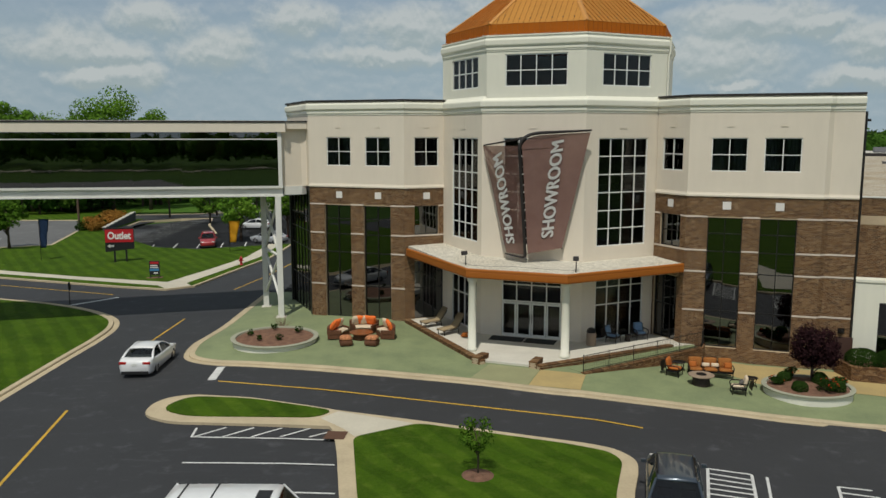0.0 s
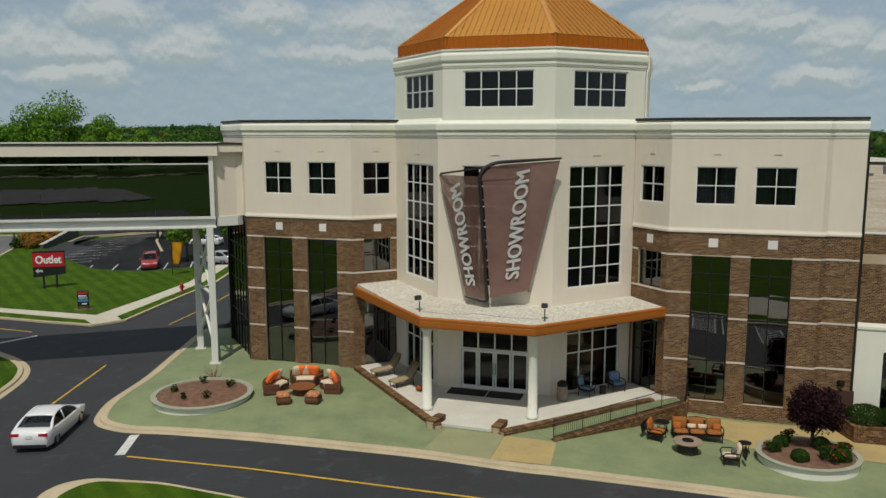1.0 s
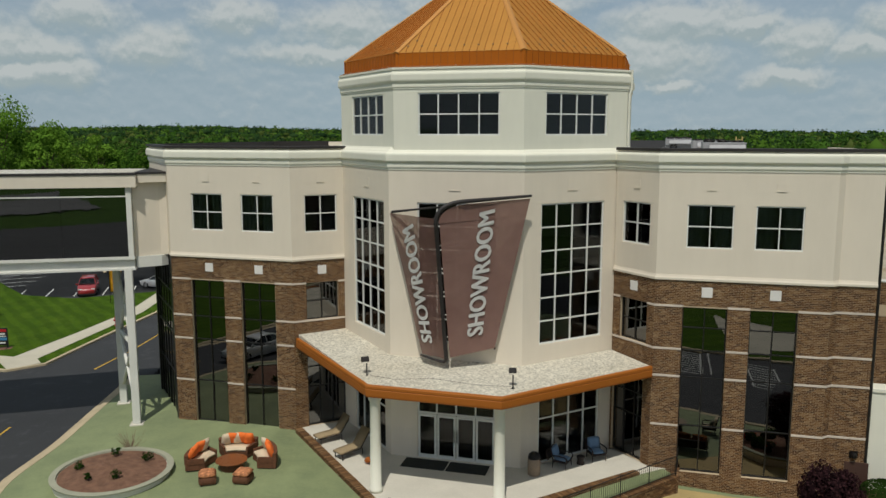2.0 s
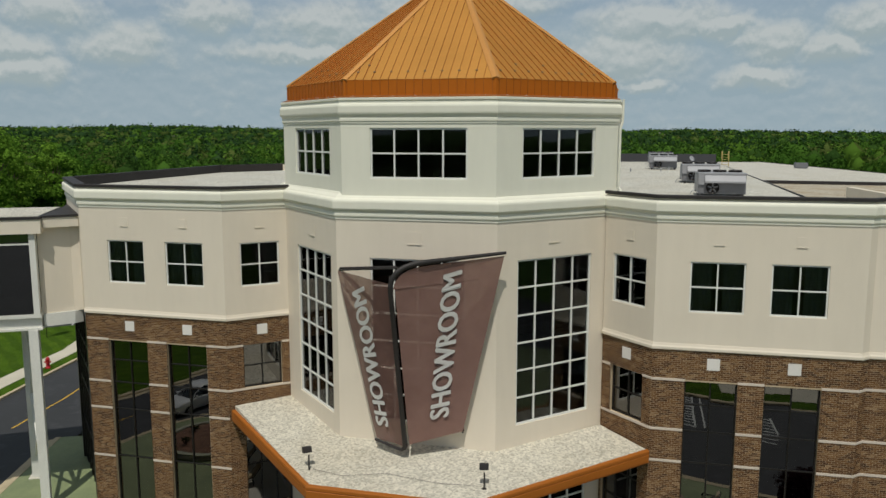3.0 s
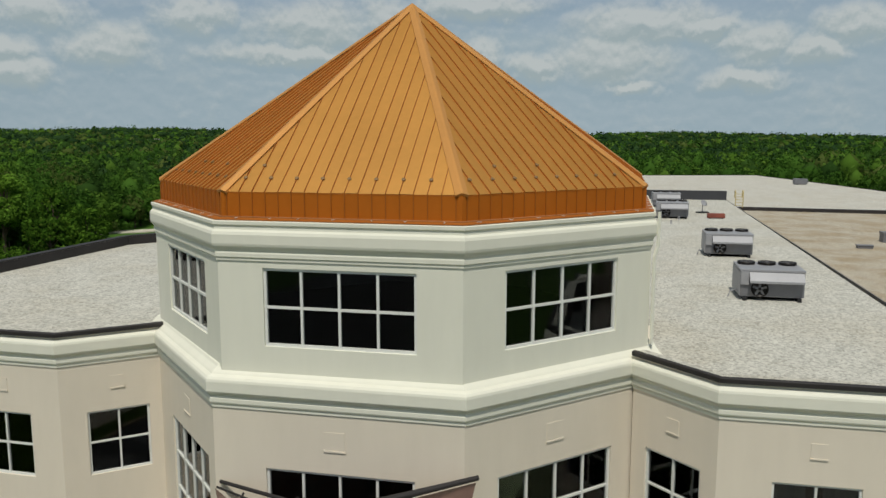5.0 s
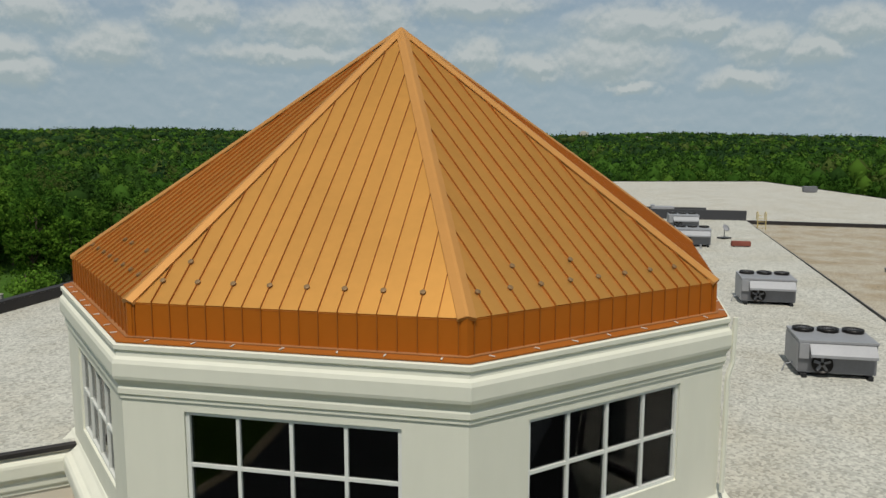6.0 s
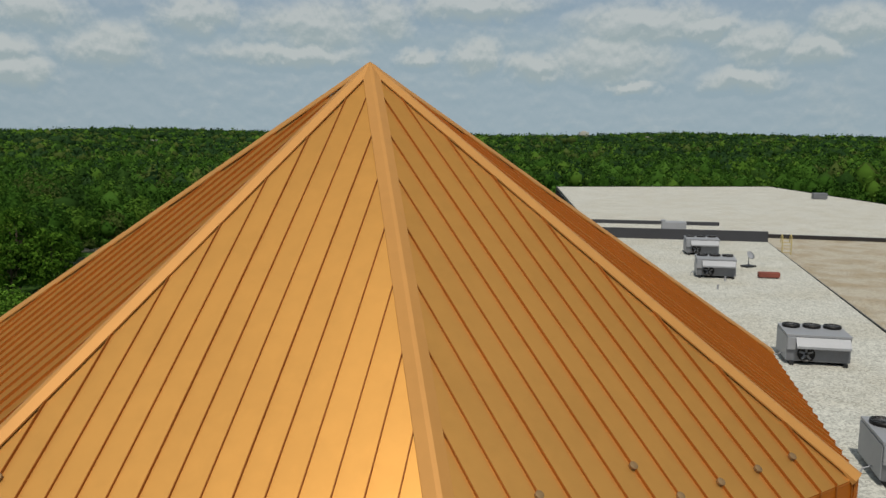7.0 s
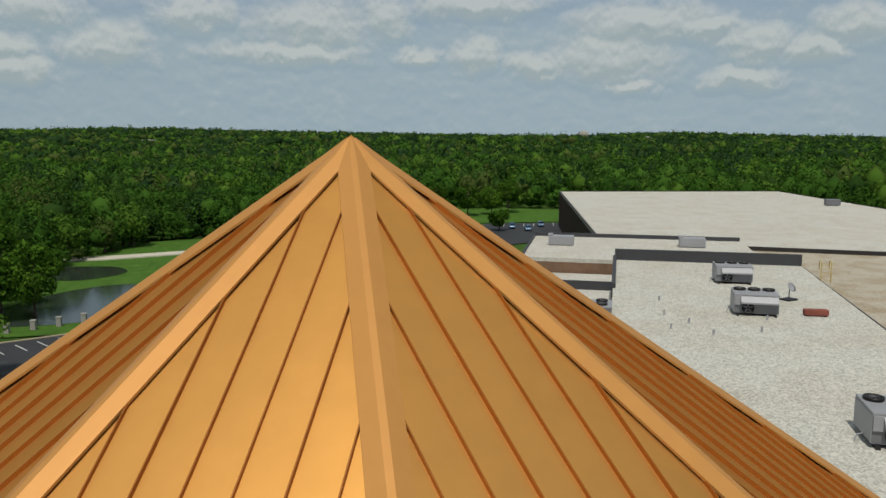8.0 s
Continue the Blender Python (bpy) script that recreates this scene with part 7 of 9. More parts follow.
for x, y, r, h, lb in ((13.45, 44.55, 0.36, 0.52, "small round black side table beside the armchair"), (16.75, 42.35, 0.30, 0.5, "small black side table beside the striped chair")):
    st = thing("side_table", lb, "side table", pose(x, y, gz(x, y)), "fire table set")
    bm = bmesh.new()
    lathe(bm, [(r, h - 0.03), (r + 0.01, h - 0.015), (r, h)], 24)
    part("tabletop", bm, IRON, st)
    for k in range(4):
        a = radians(45 + 90 * k)
        bm = bmesh.new()
        pipe(bm, [(r * 0.9 * math.cos(a), r * 0.9 * math.sin(a), 0), (r * 0.6 * math.cos(a), r * 0.6 * math.sin(a), h * 0.5), (r * 0.8 * math.cos(a), r * 0.8 * math.sin(a), h - 0.03)], 0.016, 6)
        part("leg", bm, IRON, st)
FT = (13.85, 41.95)
ft = thing("fire_table", "round fire table with a beige stone top and dark base", "fire table", pose(*FT, gz(*FT)), "fire table set")
bm = bmesh.new()
lathe(bm, [(0.46, 0.0), (0.48, 0.05), (0.44, 0.3), (0.50, 0.52)], 28)
part("base", bm, WICKER_DARK, ft, "dark base", True)
bm = bmesh.new()
lathe(bm, [(0.64, 0.523), (0.68, 0.54), (0.68, 0.575), (0.64, 0.59), (0.30, 0.592)], 40)
part("tabletop", bm, STONE_TOP, ft, "beige stone ring top")
bm = bmesh.new()
lathe(bm, [(0.27, 0.594), (0.26, 0.62), (0.10, 0.64)], 20)
part("burner_cover", bm, IRON, ft, "dark burner cover")


def chaise(at, label):
    t = thing("chaise_lounge", label, "chaise lounge", at, "chaises on the terrace")
    bm = bmesh.new()
    for sx in (-0.3, 0.3):
        pipe(bm, [(sx, -0.95, 0.30), (sx, 0.25, 0.30), (sx, 0.80, 1.02)], 0.028, 6)
    part("frame", bm, WICKER_DARK, t)
    for sx in (-0.3, 0.3):
        for sy in (-0.85, 0.35):
            bm = bmesh.new()
            tube(bm, (sx, sy, 0), (sx, sy, 0.3), 0.028, seg=6)
            part("leg", bm, WICKER_DARK, t)
    bm = bmesh.new()
    rows = []
    for y, z in ((-0.97, 0.33), (-0.4, 0.36), (0.16, 0.36), (0.29, 0.43), (0.82, 1.12)):
        rows.append([bm.verts.new((x, y, z + dz)) for x, dz in ((-0.32, 0), (-0.32, 0.08), (0, 0.10), (0.32, 0.08), (0.32, 0))])
    for a, b in zip(rows, rows[1:]):
        for i in range(5):
            j = (i + 1) % 5
            bm.faces.new((a[i], a[j], b[j], b[i]))
    bm.faces.new(rows[0])
    bm.faces.new(rows[-1][::-1])
    bmesh.ops.recalc_face_normals(bm, faces=bm.faces[:])
    part("cushion", bm, TAN, t, "tan lounge cushion", True)


chaise(pose(-0.55, 52.75, -0.05, 0, 0, -58), "tan cushioned chaise lounge with a raised back on the terrace")
chaise(pose(0.55, 50.75, -0.05, 0, 0, -50), "tan cushioned chaise lounge with a raised back on the terrace")
bm = bmesh.new()
pillow(bm, pose(1.45, 49.55, 0.16, 60, 0, 20), 0.62, 0.5, 0.28)
solid("floor_cushion", bm, RUST, "orange cushion lying on the terrace", "cushion", smooth=True)
club_chair(pose(10.5, 48.55, -0.05, 0, 0, 55), BLUE, "dark wicker armchair with pale blue cushions", "blue chairs", WICKER_DARK)
club_chair(pose(12.35, 49.3, -0.05, 0, 0, 10), BLUE, "dark wicker armchair with pale blue cushions", "blue chairs", WICKER_DARK)
st = thing("side_table", "small dark stool between the blue chairs", "side table", pose(11.45, 48.75, -0.05))
bm = bmesh.new()
lathe(bm, [(0.17, 0.0), (0.2, 0.04), (0.15, 0.2), (0.2, 0.38), (0.18, 0.41)], 16)
part("body", bm, WICKER_DARK, st, smooth=True)
tc = thing("trash_can", "beige stone-clad trash can with a dark domed lid", "trash can", pose(9.0, 47.75, -0.05))
bm = bmesh.new()
lathe(bm, [(0.27, 0.0), (0.29, 0.03), (0.30, 0.4), (0.29, 0.78), (0.27, 0.8)], 24)
part("body", bm, STONE_TOP, tc, smooth=True)
bm = bmesh.new()
lathe(bm, [(0.28, 0.803), (0.29, 0.84), (0.25, 0.98), (0.14, 1.08), (0.02, 1.11)], 24)
part("lid", bm, IRON, tc, "dark domed lid", True)

# ---------------------------------------------------------------- vehicles
TYRE = plain("black_tyre_rubber", (0.014, 0.014, 0.014), 0.85)
RIM = plain("silver_wheel_metal", (0.42, 0.42, 0.43), 0.3, 0.9, 0.05)
LAMP_RED = plain("red_tail_lamp", (0.36, 0.012, 0.012), 0.2, 0, 0.1)
LAMP_CLEAR = plain("clear_head_lamp", (0.62, 0.62, 0.62), 0.12, 0.2, 0.05)
TRIM_DARK = plain("black_car_trim", (0.015, 0.015, 0.016), 0.5)


def car_paint(name, c, metal=0.0):
    k = Nodes(name)
    col = k.ramp(k.noise(3, 3), [(0.3, scaled(c, 0.96)), (0.7, scaled(c, 1.03))])
    return k.principled(col, 0.28, metal, None, 0.5, Coat_Weight=0.8, Coat_Roughness=0.06)


def loft(bm, sections, cap=True):
    rows = [[bm.verts.new(p) for p in s] for s in sections]
    n = len(rows[0])
    for a, b in zip(rows, rows[1:]):
        for i in range(n):
            j = (i + 1) % n
            bm.faces.new((a[i], a[j], b[j], b[i]))
    if cap:
        bm.faces.new(rows[0][::-1])
        bm.faces.new(rows[-1])
    bmesh.ops.recalc_face_normals(bm, faces=bm.faces[:])


def ring(y, w, z0, z1, round_lo=0.08, round_hi=0.1, tuck=0.04):
    """A car's cross-section at y: half width w, from z0 up to z1, with rounded corners."""
    pts = []
    for sx in (1, -1):
        col = [(w - round_lo, z0), (w - tuck, z0 + round_lo), (w, (z0 + z1) * 0.5), (w - 0.01, z1 - round_hi), (w - round_hi * 0.45, z1 - round_hi * 0.25), (w - round_hi * 1.5, z1)]
        pts += [(sx * x, y, z) for x, z in (col if sx > 0 else col[::-1])]
    return pts


def car(name, at, paint, label, length=4.85, width=1.85, height=1.46, style="sedan", group=""):
    """A car that faces +y: lofted body, glazed cabin with pillars and roof, wheels, lamps, mirrors, bumpers, plain plates."""
    t = thing(name, label, "car", at, group)
    L, W = length / 2, width / 2
    tall = style != "sedan"
    belt = 0.95 if not tall else 1.08
    hood = 0.93 if not tall else 1.06
    deck = 1.04 if not tall else 1.10
    prof = [(-L, 0.80, 0.34, deck - 0.22), (-L + 0.10, 0.93, 0.24, deck - 0.04), (-L + 0.45, 0.99, 0.20, deck), (-L * 0.45, 1.0, 0.18, belt + 0.02), (0, 1.0, 0.18, belt), (L * 0.42, 1.0, 0.18, belt - 0.01), (L * 0.55, 0.99, 0.18, hood + 0.04), (L - 0.55, 0.96, 0.20, hood - 0.06), (L - 0.16, 0.88, 0.24, hood - 0.20), (L, 0.74, 0.34, hood - 0.36)]
    bm = bmesh.new()
    loft(bm, [ring(y, W * k, a, b) for y, k, a, b in prof])
    body = part("body", bm, paint, t, smooth=True)
    roof_y0, roof_y1 = (-L * 0.42, L * 0.12) if not tall else ((-L * 0.80, L * 0.12) if style == "suv" else (-L * 0.92, L * 0.38))
    back_y, wind_y = (-L * 0.74, L * 0.44) if not tall else ((-L * 0.95, L * 0.46) if style == "suv" else (-L * 0.98, L * 0.66))
    h = height
    top_w, low_w = W * (0.82 if style == "van" else 0.70), W * 0.94

    def cabin(k, dz):
        return [[(sx * low_w * k, back_y, belt - 0.03) for sx in (1, -1)], [(sx * top_w * k, roof_y0, h - 0.07 + dz) for sx in (1, -1)], [(sx * top_w * 1.04 * k, (roof_y0 + roof_y1) / 2, h - 0.03 + dz) for sx in (1, -1)], [(sx * top_w * k, roof_y1, h - 0.06 + dz) for sx in (1, -1)], [(sx * low_w * k, wind_y, belt - 0.03) for sx in (1, -1)]]

    if not tall:                                   # a rounded saloon cabin
        back_y, wind_y = -L * 0.80, L * 0.48
        line = []
        for i in range(17):
            u = i / 16
            f = 1 - abs(2 * u - 1) ** 2.5
            line.append((back_y + (wind_y - back_y) * u, low_w + (top_w - low_w) * f, belt - 0.03 + (h - belt + 0.02) * f, f))
        bm = bmesh.new()
        rows = [[bm.verts.new(p) for p in ((w_, y, belt - 0.05), (w_ + (low_w - w_) * 0.45, y, belt - 0.05 + (z - belt + 0.05) * 0.6), (w_, y, z), (0, y, z + 0.03 * f), (-w_, y, z), (-w_ - (low_w - w_) * 0.45, y, belt - 0.05 + (z - belt + 0.05) * 0.6), (-w_, y, belt - 0.05))] for y, w_, z, f in line]
        for row in rows:
            row[0].co.x, row[6].co.x = low_w, -low_w
        for ra, rb2 in zip(rows, rows[1:]):
            for i in range(6):
                bm.faces.new((ra[i], rb2[i], rb2[i + 1], ra[i + 1]))
        bmesh.ops.recalc_face_normals(bm, faces=bm.faces[:])
        part("glazing", bm, CAR_GLASS, t, "tinted car windows", True)
        top = [q for q in line if q[3] > 0.80]
        bm = bmesh.new()
        loft(bm, [[(w_ * 1.03, y, z - 0.03), (w_ * 0.97, y, z + 0.012), (w_ * 0.5, y, z + 0.034), (0, y, z + 0.042), (-w_ * 0.5, y, z + 0.034), (-w_ * 0.97, y, z + 0.012), (-w_ * 1.03, y, z - 0.03)] for y, w_, z, f in top])
        part("roof_panel", bm, paint, t, smooth=True)
        for sx in (1, -1):
            bm = bmesh.new()
            pipe(bm, [(sx * w_, y, z - 0.01) for y, w_, z, f in line], [0.07, 0.075, 0.07, 0.055] + [0.035] * 13, 8)
            part("roof_rail", bm, paint, t, smooth=True)
            ym = line[8]
            bm = bmesh.new()
            tube(bm, (sx * low_w, ym[0] - 0.05, belt - 0.03), (sx * ym[1], ym[0], ym[2]), 0.04, 0.035, 8)
            part("pillar", bm, paint, t, smooth=True)
    bm = bmesh.new()
    c = cabin(1.0, 0)
    rows = [[bm.verts.new(p) for p in pair] for pair in c]
    base = [[bm.verts.new((sx * low_w, y, belt - 0.04)) for sx in (1, -1)] for y in (roof_y0, (roof_y0 + roof_y1) / 2, roof_y1)]
    for a, b in zip(rows, rows[1:]):
        bm.faces.new((a[0], b[0], b[1], a[1]))
    for s in (0, 1):
        chain_t = [rows[0][s], rows[1][s], rows[2][s], rows[3][s], rows[4][s]]
        chain_b = [rows[0][s], base[0][s], base[1][s], base[2][s], rows[4][s]]
        for i in range(4):
            q = [chain_b[i], chain_b[i + 1], chain_t[i + 1], chain_t[i]]
            q = [v for j, v in enumerate(q) if v is not q[j - 1]]
            bm.faces.new(q)
    bmesh.ops.recalc_face_normals(bm, faces=bm.faces[:])
    if tall:
        part("glazing", bm, CAR_GLASS, t, "tinted car windows")
    bm = bmesh.new()                               # seats and dash seen through the glass
    box(bm, -W * 0.78, W * 0.78, back_y * 0.9, wind_y * 0.85, belt - 0.25, belt - 0.06)
    for sx in (-1, 1):
        for y in (roof_y1 - 0.35, roof_y0 + 0.1):
            box(bm, sx * 0.38 - 0.24, sx * 0.38 + 0.24, y - 0.1, y + 0.08, belt - 0.06, belt + 0.28, None, 0.04)
    part("interior", bm, TRIM_DARK, t)
    bm = bmesh.new()                               # roof skin and pillars
    loft(bm, [[(top_w * 1.02, y, h - 0.075 + d), (top_w * 0.9, y, h - 0.01 + d), (0, y, h + 0.015 + d), (-top_w * 0.9, y, h - 0.01 + d), (-top_w * 1.02, y, h - 0.075 + d)] for y, d in ((roof_y0 - 0.04, -0.03), (roof_y0 + 0.2, 0.0), ((roof_y0 + roof_y1) / 2, 0.012), (roof_y1 - 0.15, 0.0), (roof_y1 + 0.04, -0.03))])
    if tall:
        part("roof_panel", bm, paint, t, smooth=True)
        ym = (roof_y0 + roof_y1) / 2
        for sx in (1, -1):
            for y0, x1, y1, z1, r0, r1 in ((back_y, top_w, roof_y0, h - 0.05, 0.055, 0.045), (wind_y, top_w, roof_y1, h - 0.05, 0.035, 0.035),
                                           (ym - 0.05, top_w * 1.04, ym, h - 0.04, 0.035, 0.03), (roof_y0 + 0.75, top_w, roof_y0 + 0.7, h - 0.04, 0.035, 0.03)):
                bm = bmesh.new()
                tube(bm, (sx * low_w, y0, belt - 0.03), (sx * x1, y1, z1), r0, r1, 8)
                part("pillar", bm, paint, t)
    r = 0.33 if not tall else 0.37
    for sx in (1, -1):
        for y in (-L * 0.60, L * 0.60):
            bm = bmesh.new()
            lathe(bm, [(r * 0.62, -0.10), (r * 0.92, -0.11), (r, -0.08), (r, 0.08), (r * 0.92, 0.11), (r * 0.62, 0.10)], 28)
            bmesh.ops.transform(bm, matrix=pose(sx * (W - 0.12), y, r, 0, 90), verts=bm.verts[:])
            wheel = part("wheel", bm, TYRE, t, "black tyre")
            bm = bmesh.new()
            lathe(bm, [(r * 0.61, -0.112), (r * 0.2, -0.10), (r * 0.2, 0.10), (r * 0.61, 0.112)], 10)
            bmesh.ops.transform(bm, matrix=pose(sx * (W - 0.12), y, r, 0, 90), verts=bm.verts[:])
            part("rim", bm, RIM, wheel, "silver rim")
        bm = bmesh.new()
        box(bm, sx * (W + 0.10) - 0.1, sx * (W + 0.10) + 0.1, wind_y - 0.32, wind_y - 0.20, belt + 0.0, belt + 0.14, None, 0.03)
        part("mirror", bm, paint, t)
        bm = bmesh.new()
        if tall:
            box(bm, sx * W * 0.80 - 0.08, sx * W * 0.80 + 0.08, -L + 0.02, -L + 0.12, deck - 0.42, deck + 0.02, None, 0.02)
        else:
            box(bm, sx * W * 0.70 - 0.20, sx * W * 0.70 + 0.20, -L - 0.005, -L + 0.10, deck - 0.26, deck - 0.12, None, 0.02)
        part("tail_light", bm, LAMP_RED, t, "red tail light")
        bm = bmesh.new()
        box(bm, sx * W * 0.66 - 0.19, sx * W * 0.66 + 0.19, L - 0.24, L - 0.07, hood - 0.34, hood - 0.20, None, 0.02)
        part("headlight", bm, LAMP_CLEAR, t, "clear headlight")
    bm = bmesh.new()
    box(bm, -W * 0.8, W * 0.8, -L - 0.02, -L + 0.14, 0.22, 0.40, None, 0.03)
    box(bm, -W * 0.8, W * 0.8, L - 0.16, L + 0.0, 0.20, 0.36, None, 0.03)
    part("bumper_trim", bm, TRIM_DARK, t)
    bm = bmesh.new()
    box(bm, -0.45, 0.45, L - 0.09, L - 0.02, 0.42, 0.56, None, 0.02)
    part("grille", bm, TRIM_DARK, t)
    bm = bmesh.new()
    box(bm, -0.16, 0.16, -L - 0.02, -L + 0.02, deck - 0.34, deck - 0.20)
    part("plate", bm, WHITE_TRIM, t, "plain number plate")
    return t


WHITE_CAR = car_paint("white_car_paint", (0.70, 0.70, 0.70))
cx, cy = -16.95, 45.35
car("car", pose(cx, cy, ground_z(cx, cy) + 0.005, 0, 0, 1), WHITE_CAR, "white four-door sedan on the drive", 4.85, 1.84, 1.46)
suv = car("car", pose(8.2, 27.45, ground_z(8.2, 27.45) + 0.005, 0, 0, -14), car_paint("dark_blue_grey_car_paint", (0.045, 0.06, 0.08), 0.4), "dark blue-grey sport utility vehicle on the drive", 4.75, 1.92, 1.75, "suv")
bm = bmesh.new()
for sx in (-0.62, 0.62):
    pipe(bm, [(sx, -1.6, 1.74), (sx, -1.5, 1.80), (sx, 0.0, 1.81), (sx, 0.1, 1.74)], 0.025, 6)
part("roof_rack", bm, IRON, suv, "black roof rails")
van = car("van", pose(-6.1, 23.85, ground_z(-6.1, 23.8) + 0.005, 0, 0, -90), WHITE_CAR, "white van parked in a stall", 5.2, 1.98, 1.95, "van")
bm = bmesh.new()
box(bm, -0.20, 0.55, 0.35, 0.80, 1.955, 1.985, None, 0.01)
part("sunroof", bm, TRIM_DARK, van, "dark sunroof")
bm = bmesh.new()
for y in (-2.0, -1.0):
    box(bm, -0.72, 0.72, y - 0.02, y + 0.02, 1.96, 1.995)
part("roof_bars", bm, TRIM_DARK, van, "black roof bars")
car("car", pose(-28.7, 97.6, ground_z(-28.7, 97.6) + 0.005, 0, 0, 195), car_paint("red_car_paint", (0.30, 0.02, 0.025)), "red sport utility vehicle parked by the lawn", 4.4, 1.84, 1.72, "suv", "parked cars")
car("car", pose(-21.6, 99.2, ground_z(-21.6, 99.2) + 0.005, 0, 0, 68), car_paint("silver_car_paint", (0.50, 0.51, 0.53), 0.3), "silver sedan in the far parking", 4.6, 1.8, 1.45, group="parked cars")
car("car", pose(-27.0, 115.5, ground_z(-27, 115.5) + 0.005, 0, 0, 80), WHITE_CAR, "white sedan in the far parking", 4.6, 1.8, 1.45, group="parked cars")
car("car", pose(-16.9, 101.0, ground_z(-16.9, 101) + 0.005, 0, 0, 70), WHITE_CAR, "white car in the far parking", 4.5, 1.8, 1.5, group="parked cars")
BLUE_CAR = car_paint("blue_car_paint", (0.08, 0.16, 0.27), 0.3)
for x, y in ((58.6, 268.5), (55.2, 274.0), (64.5, 277.5)):
    car("car", pose(x, y, ground_z(x, y) + 0.04, 0, 0, 170), BLUE_CAR, "blue car in the rear lot", 4.6, 1.8, 1.5, group="rear parked cars")

# ---------------------------------------------------------------- signs, flags, hydrant
SIGN_RED = plain("red_sign_panel", (0.42, 0.012, 0.018), 0.5, 0, 0.06)
SIGN_BLACK = plain("black_sign_panel", (0.012, 0.012, 0.013), 0.5)
SIGN_WHITE = plain("white_sign_lettering", (0.75, 0.75, 0.73), 0.6, 0, 0.03)
sx_, sy_ = -34.9, 86.2
sgn = thing("outlet_sign", "red and black roadside panel lettered Outlet with a white arrow", "sign", pose(sx_, sy_, ground_z(sx_, sy_) + 0.1, 0, 0, 10))
bm = bmesh.new()
prism(bm, [(-1.45, -0.12), (1.5, -0.12), (1.5, 0.12), (-1.45, 0.12)], lambda x, y: 1.1 if x < -1 else (1.42 if x > 1 else 1.1), 3.72)
part("panel", bm, SIGN_BLACK, sgn, "black panel with a slanted foot")
bm = bmesh.new()
box(bm, -1.42, 1.47, -0.15, -0.123, 2.15, 3.55)
part("red_field", bm, SIGN_RED, sgn, "red field")
me, wide = text_mesh("Outlet", 0.03, 0.02)
me.transform(pose(-1.17, -0.175, 2.47, 90) @ Matrix.Diagonal((2.4 / wide, 0.82, 0.5, 1)))
part("lettering", me, SIGN_WHITE, sgn, "white lettering")
bm = bmesh.new()
vs = [bm.verts.new((x, -0.13, z)) for x, z in ((-1.25, 1.75), (-0.95, 2.0), (-0.95, 1.86), (-0.55, 1.86), (-0.55, 1.64), (-0.95, 1.64), (-0.95, 1.5))]
bm.faces.new(vs)
bmesh.ops.solidify(bm, geom=bm.faces[:], thickness=-0.012)
part("arrow", bm, SIGN_WHITE, sgn, "white arrow pointing along the road")
for x in (-0.55, 0.65):
    bm = bmesh.new()
    box(bm, x - 0.09, x + 0.09, -0.06, 0.06, -0.3, 1.3)
    part("post", bm, SIGN_BLACK, sgn)
sx_, sy_ = -27.3, 75.3
sg2 = thing("yard_sign", "small black panel with red and blue bars on the lawn", "sign", pose(sx_, sy_, ground_z(sx_, sy_) + 0.1, 0, 0, 4))
bm = bmesh.new()
box(bm, -0.48, 0.48, -0.05, 0.05, 0.25, 1.6, None, 0.02)
part("panel", bm, SIGN_BLACK, sg2)
for z0, z1, x0, x1, mt in ((1.32, 1.52, -0.4, 0.4, SIGN_RED), (1.10, 1.20, -0.36, 0.3, SIGN_WHITE), (0.94, 1.0, -0.36, 0.36, SIGN_WHITE), (0.64, 0.86, -0.42, 0.42, plain("blue_sign_field", (0.05, 0.20, 0.38), 0.5)), (0.4, 0.5, -0.1, 0.3, SIGN_WHITE)):
    bm = bmesh.new()
    box(bm, x0, x1, -0.062, -0.052, z0, z1)
    part("bar", bm, mt, sg2)
for x in (-0.4, 0.4):
    bm = bmesh.new()
    box(bm, x - 0.04, x + 0.04, -0.25, 0.25, 0.0, 0.06)
    box(bm, x - 0.03, x + 0.03, -0.04, 0.04, 0.06, 0.25)
    part("foot", bm, SIGN_BLACK, sg2)
drape("mulch_patch", [(-28.0, 74.9), (-27.2, 74.7), (-26.5, 75.0), (-26.6, 75.6), (-27.4, 75.8), (-28.1, 75.5)], 0.115, MULCH, "worn earth round the small panel", "planting bed", 2.0)


def feather_flag(x, y, h, w, col, label, yaw):
    t = thing("feather_flag", label, "flag", pose(x, y, ground_z(x, y) + 0.1, 0, 0, yaw), "feather flags")
    bm = bmesh.new()
    pipe(bm, [(0, 0, -0.2), (0, 0, h * 0.5), (-0.04, 0, h * 0.9), (0.0, 0, h), (0.1, 0, h + 0.02)], [0.035, 0.03, 0.02, 0.02, 0.015], 6)
    part("pole", bm, IRON, t)
    bm = bmesh.new()
    rows = []
    n = 14
    for i in range(n + 1):
        z = h * (0.30 + 0.69 * i / n)
        ww = w * (0.55 + 0.45 * i / n)
        rows.append([bm.verts.new((0.03 + ww * k / 6 - 0.04 * (i / n), 0.06 * math.sin(i * 0.8 + k), z)) for k in range(7)])
    for a, b in zip(rows, rows[1:]):
        for k in range(6):
            bm.faces.new((a[k], a[k + 1], b[k + 1], b[k]))
    bmesh.ops.solidify(bm, geom=bm.faces[:], thickness=0.01)
    part("cloth", bm, col, t, smooth=True)


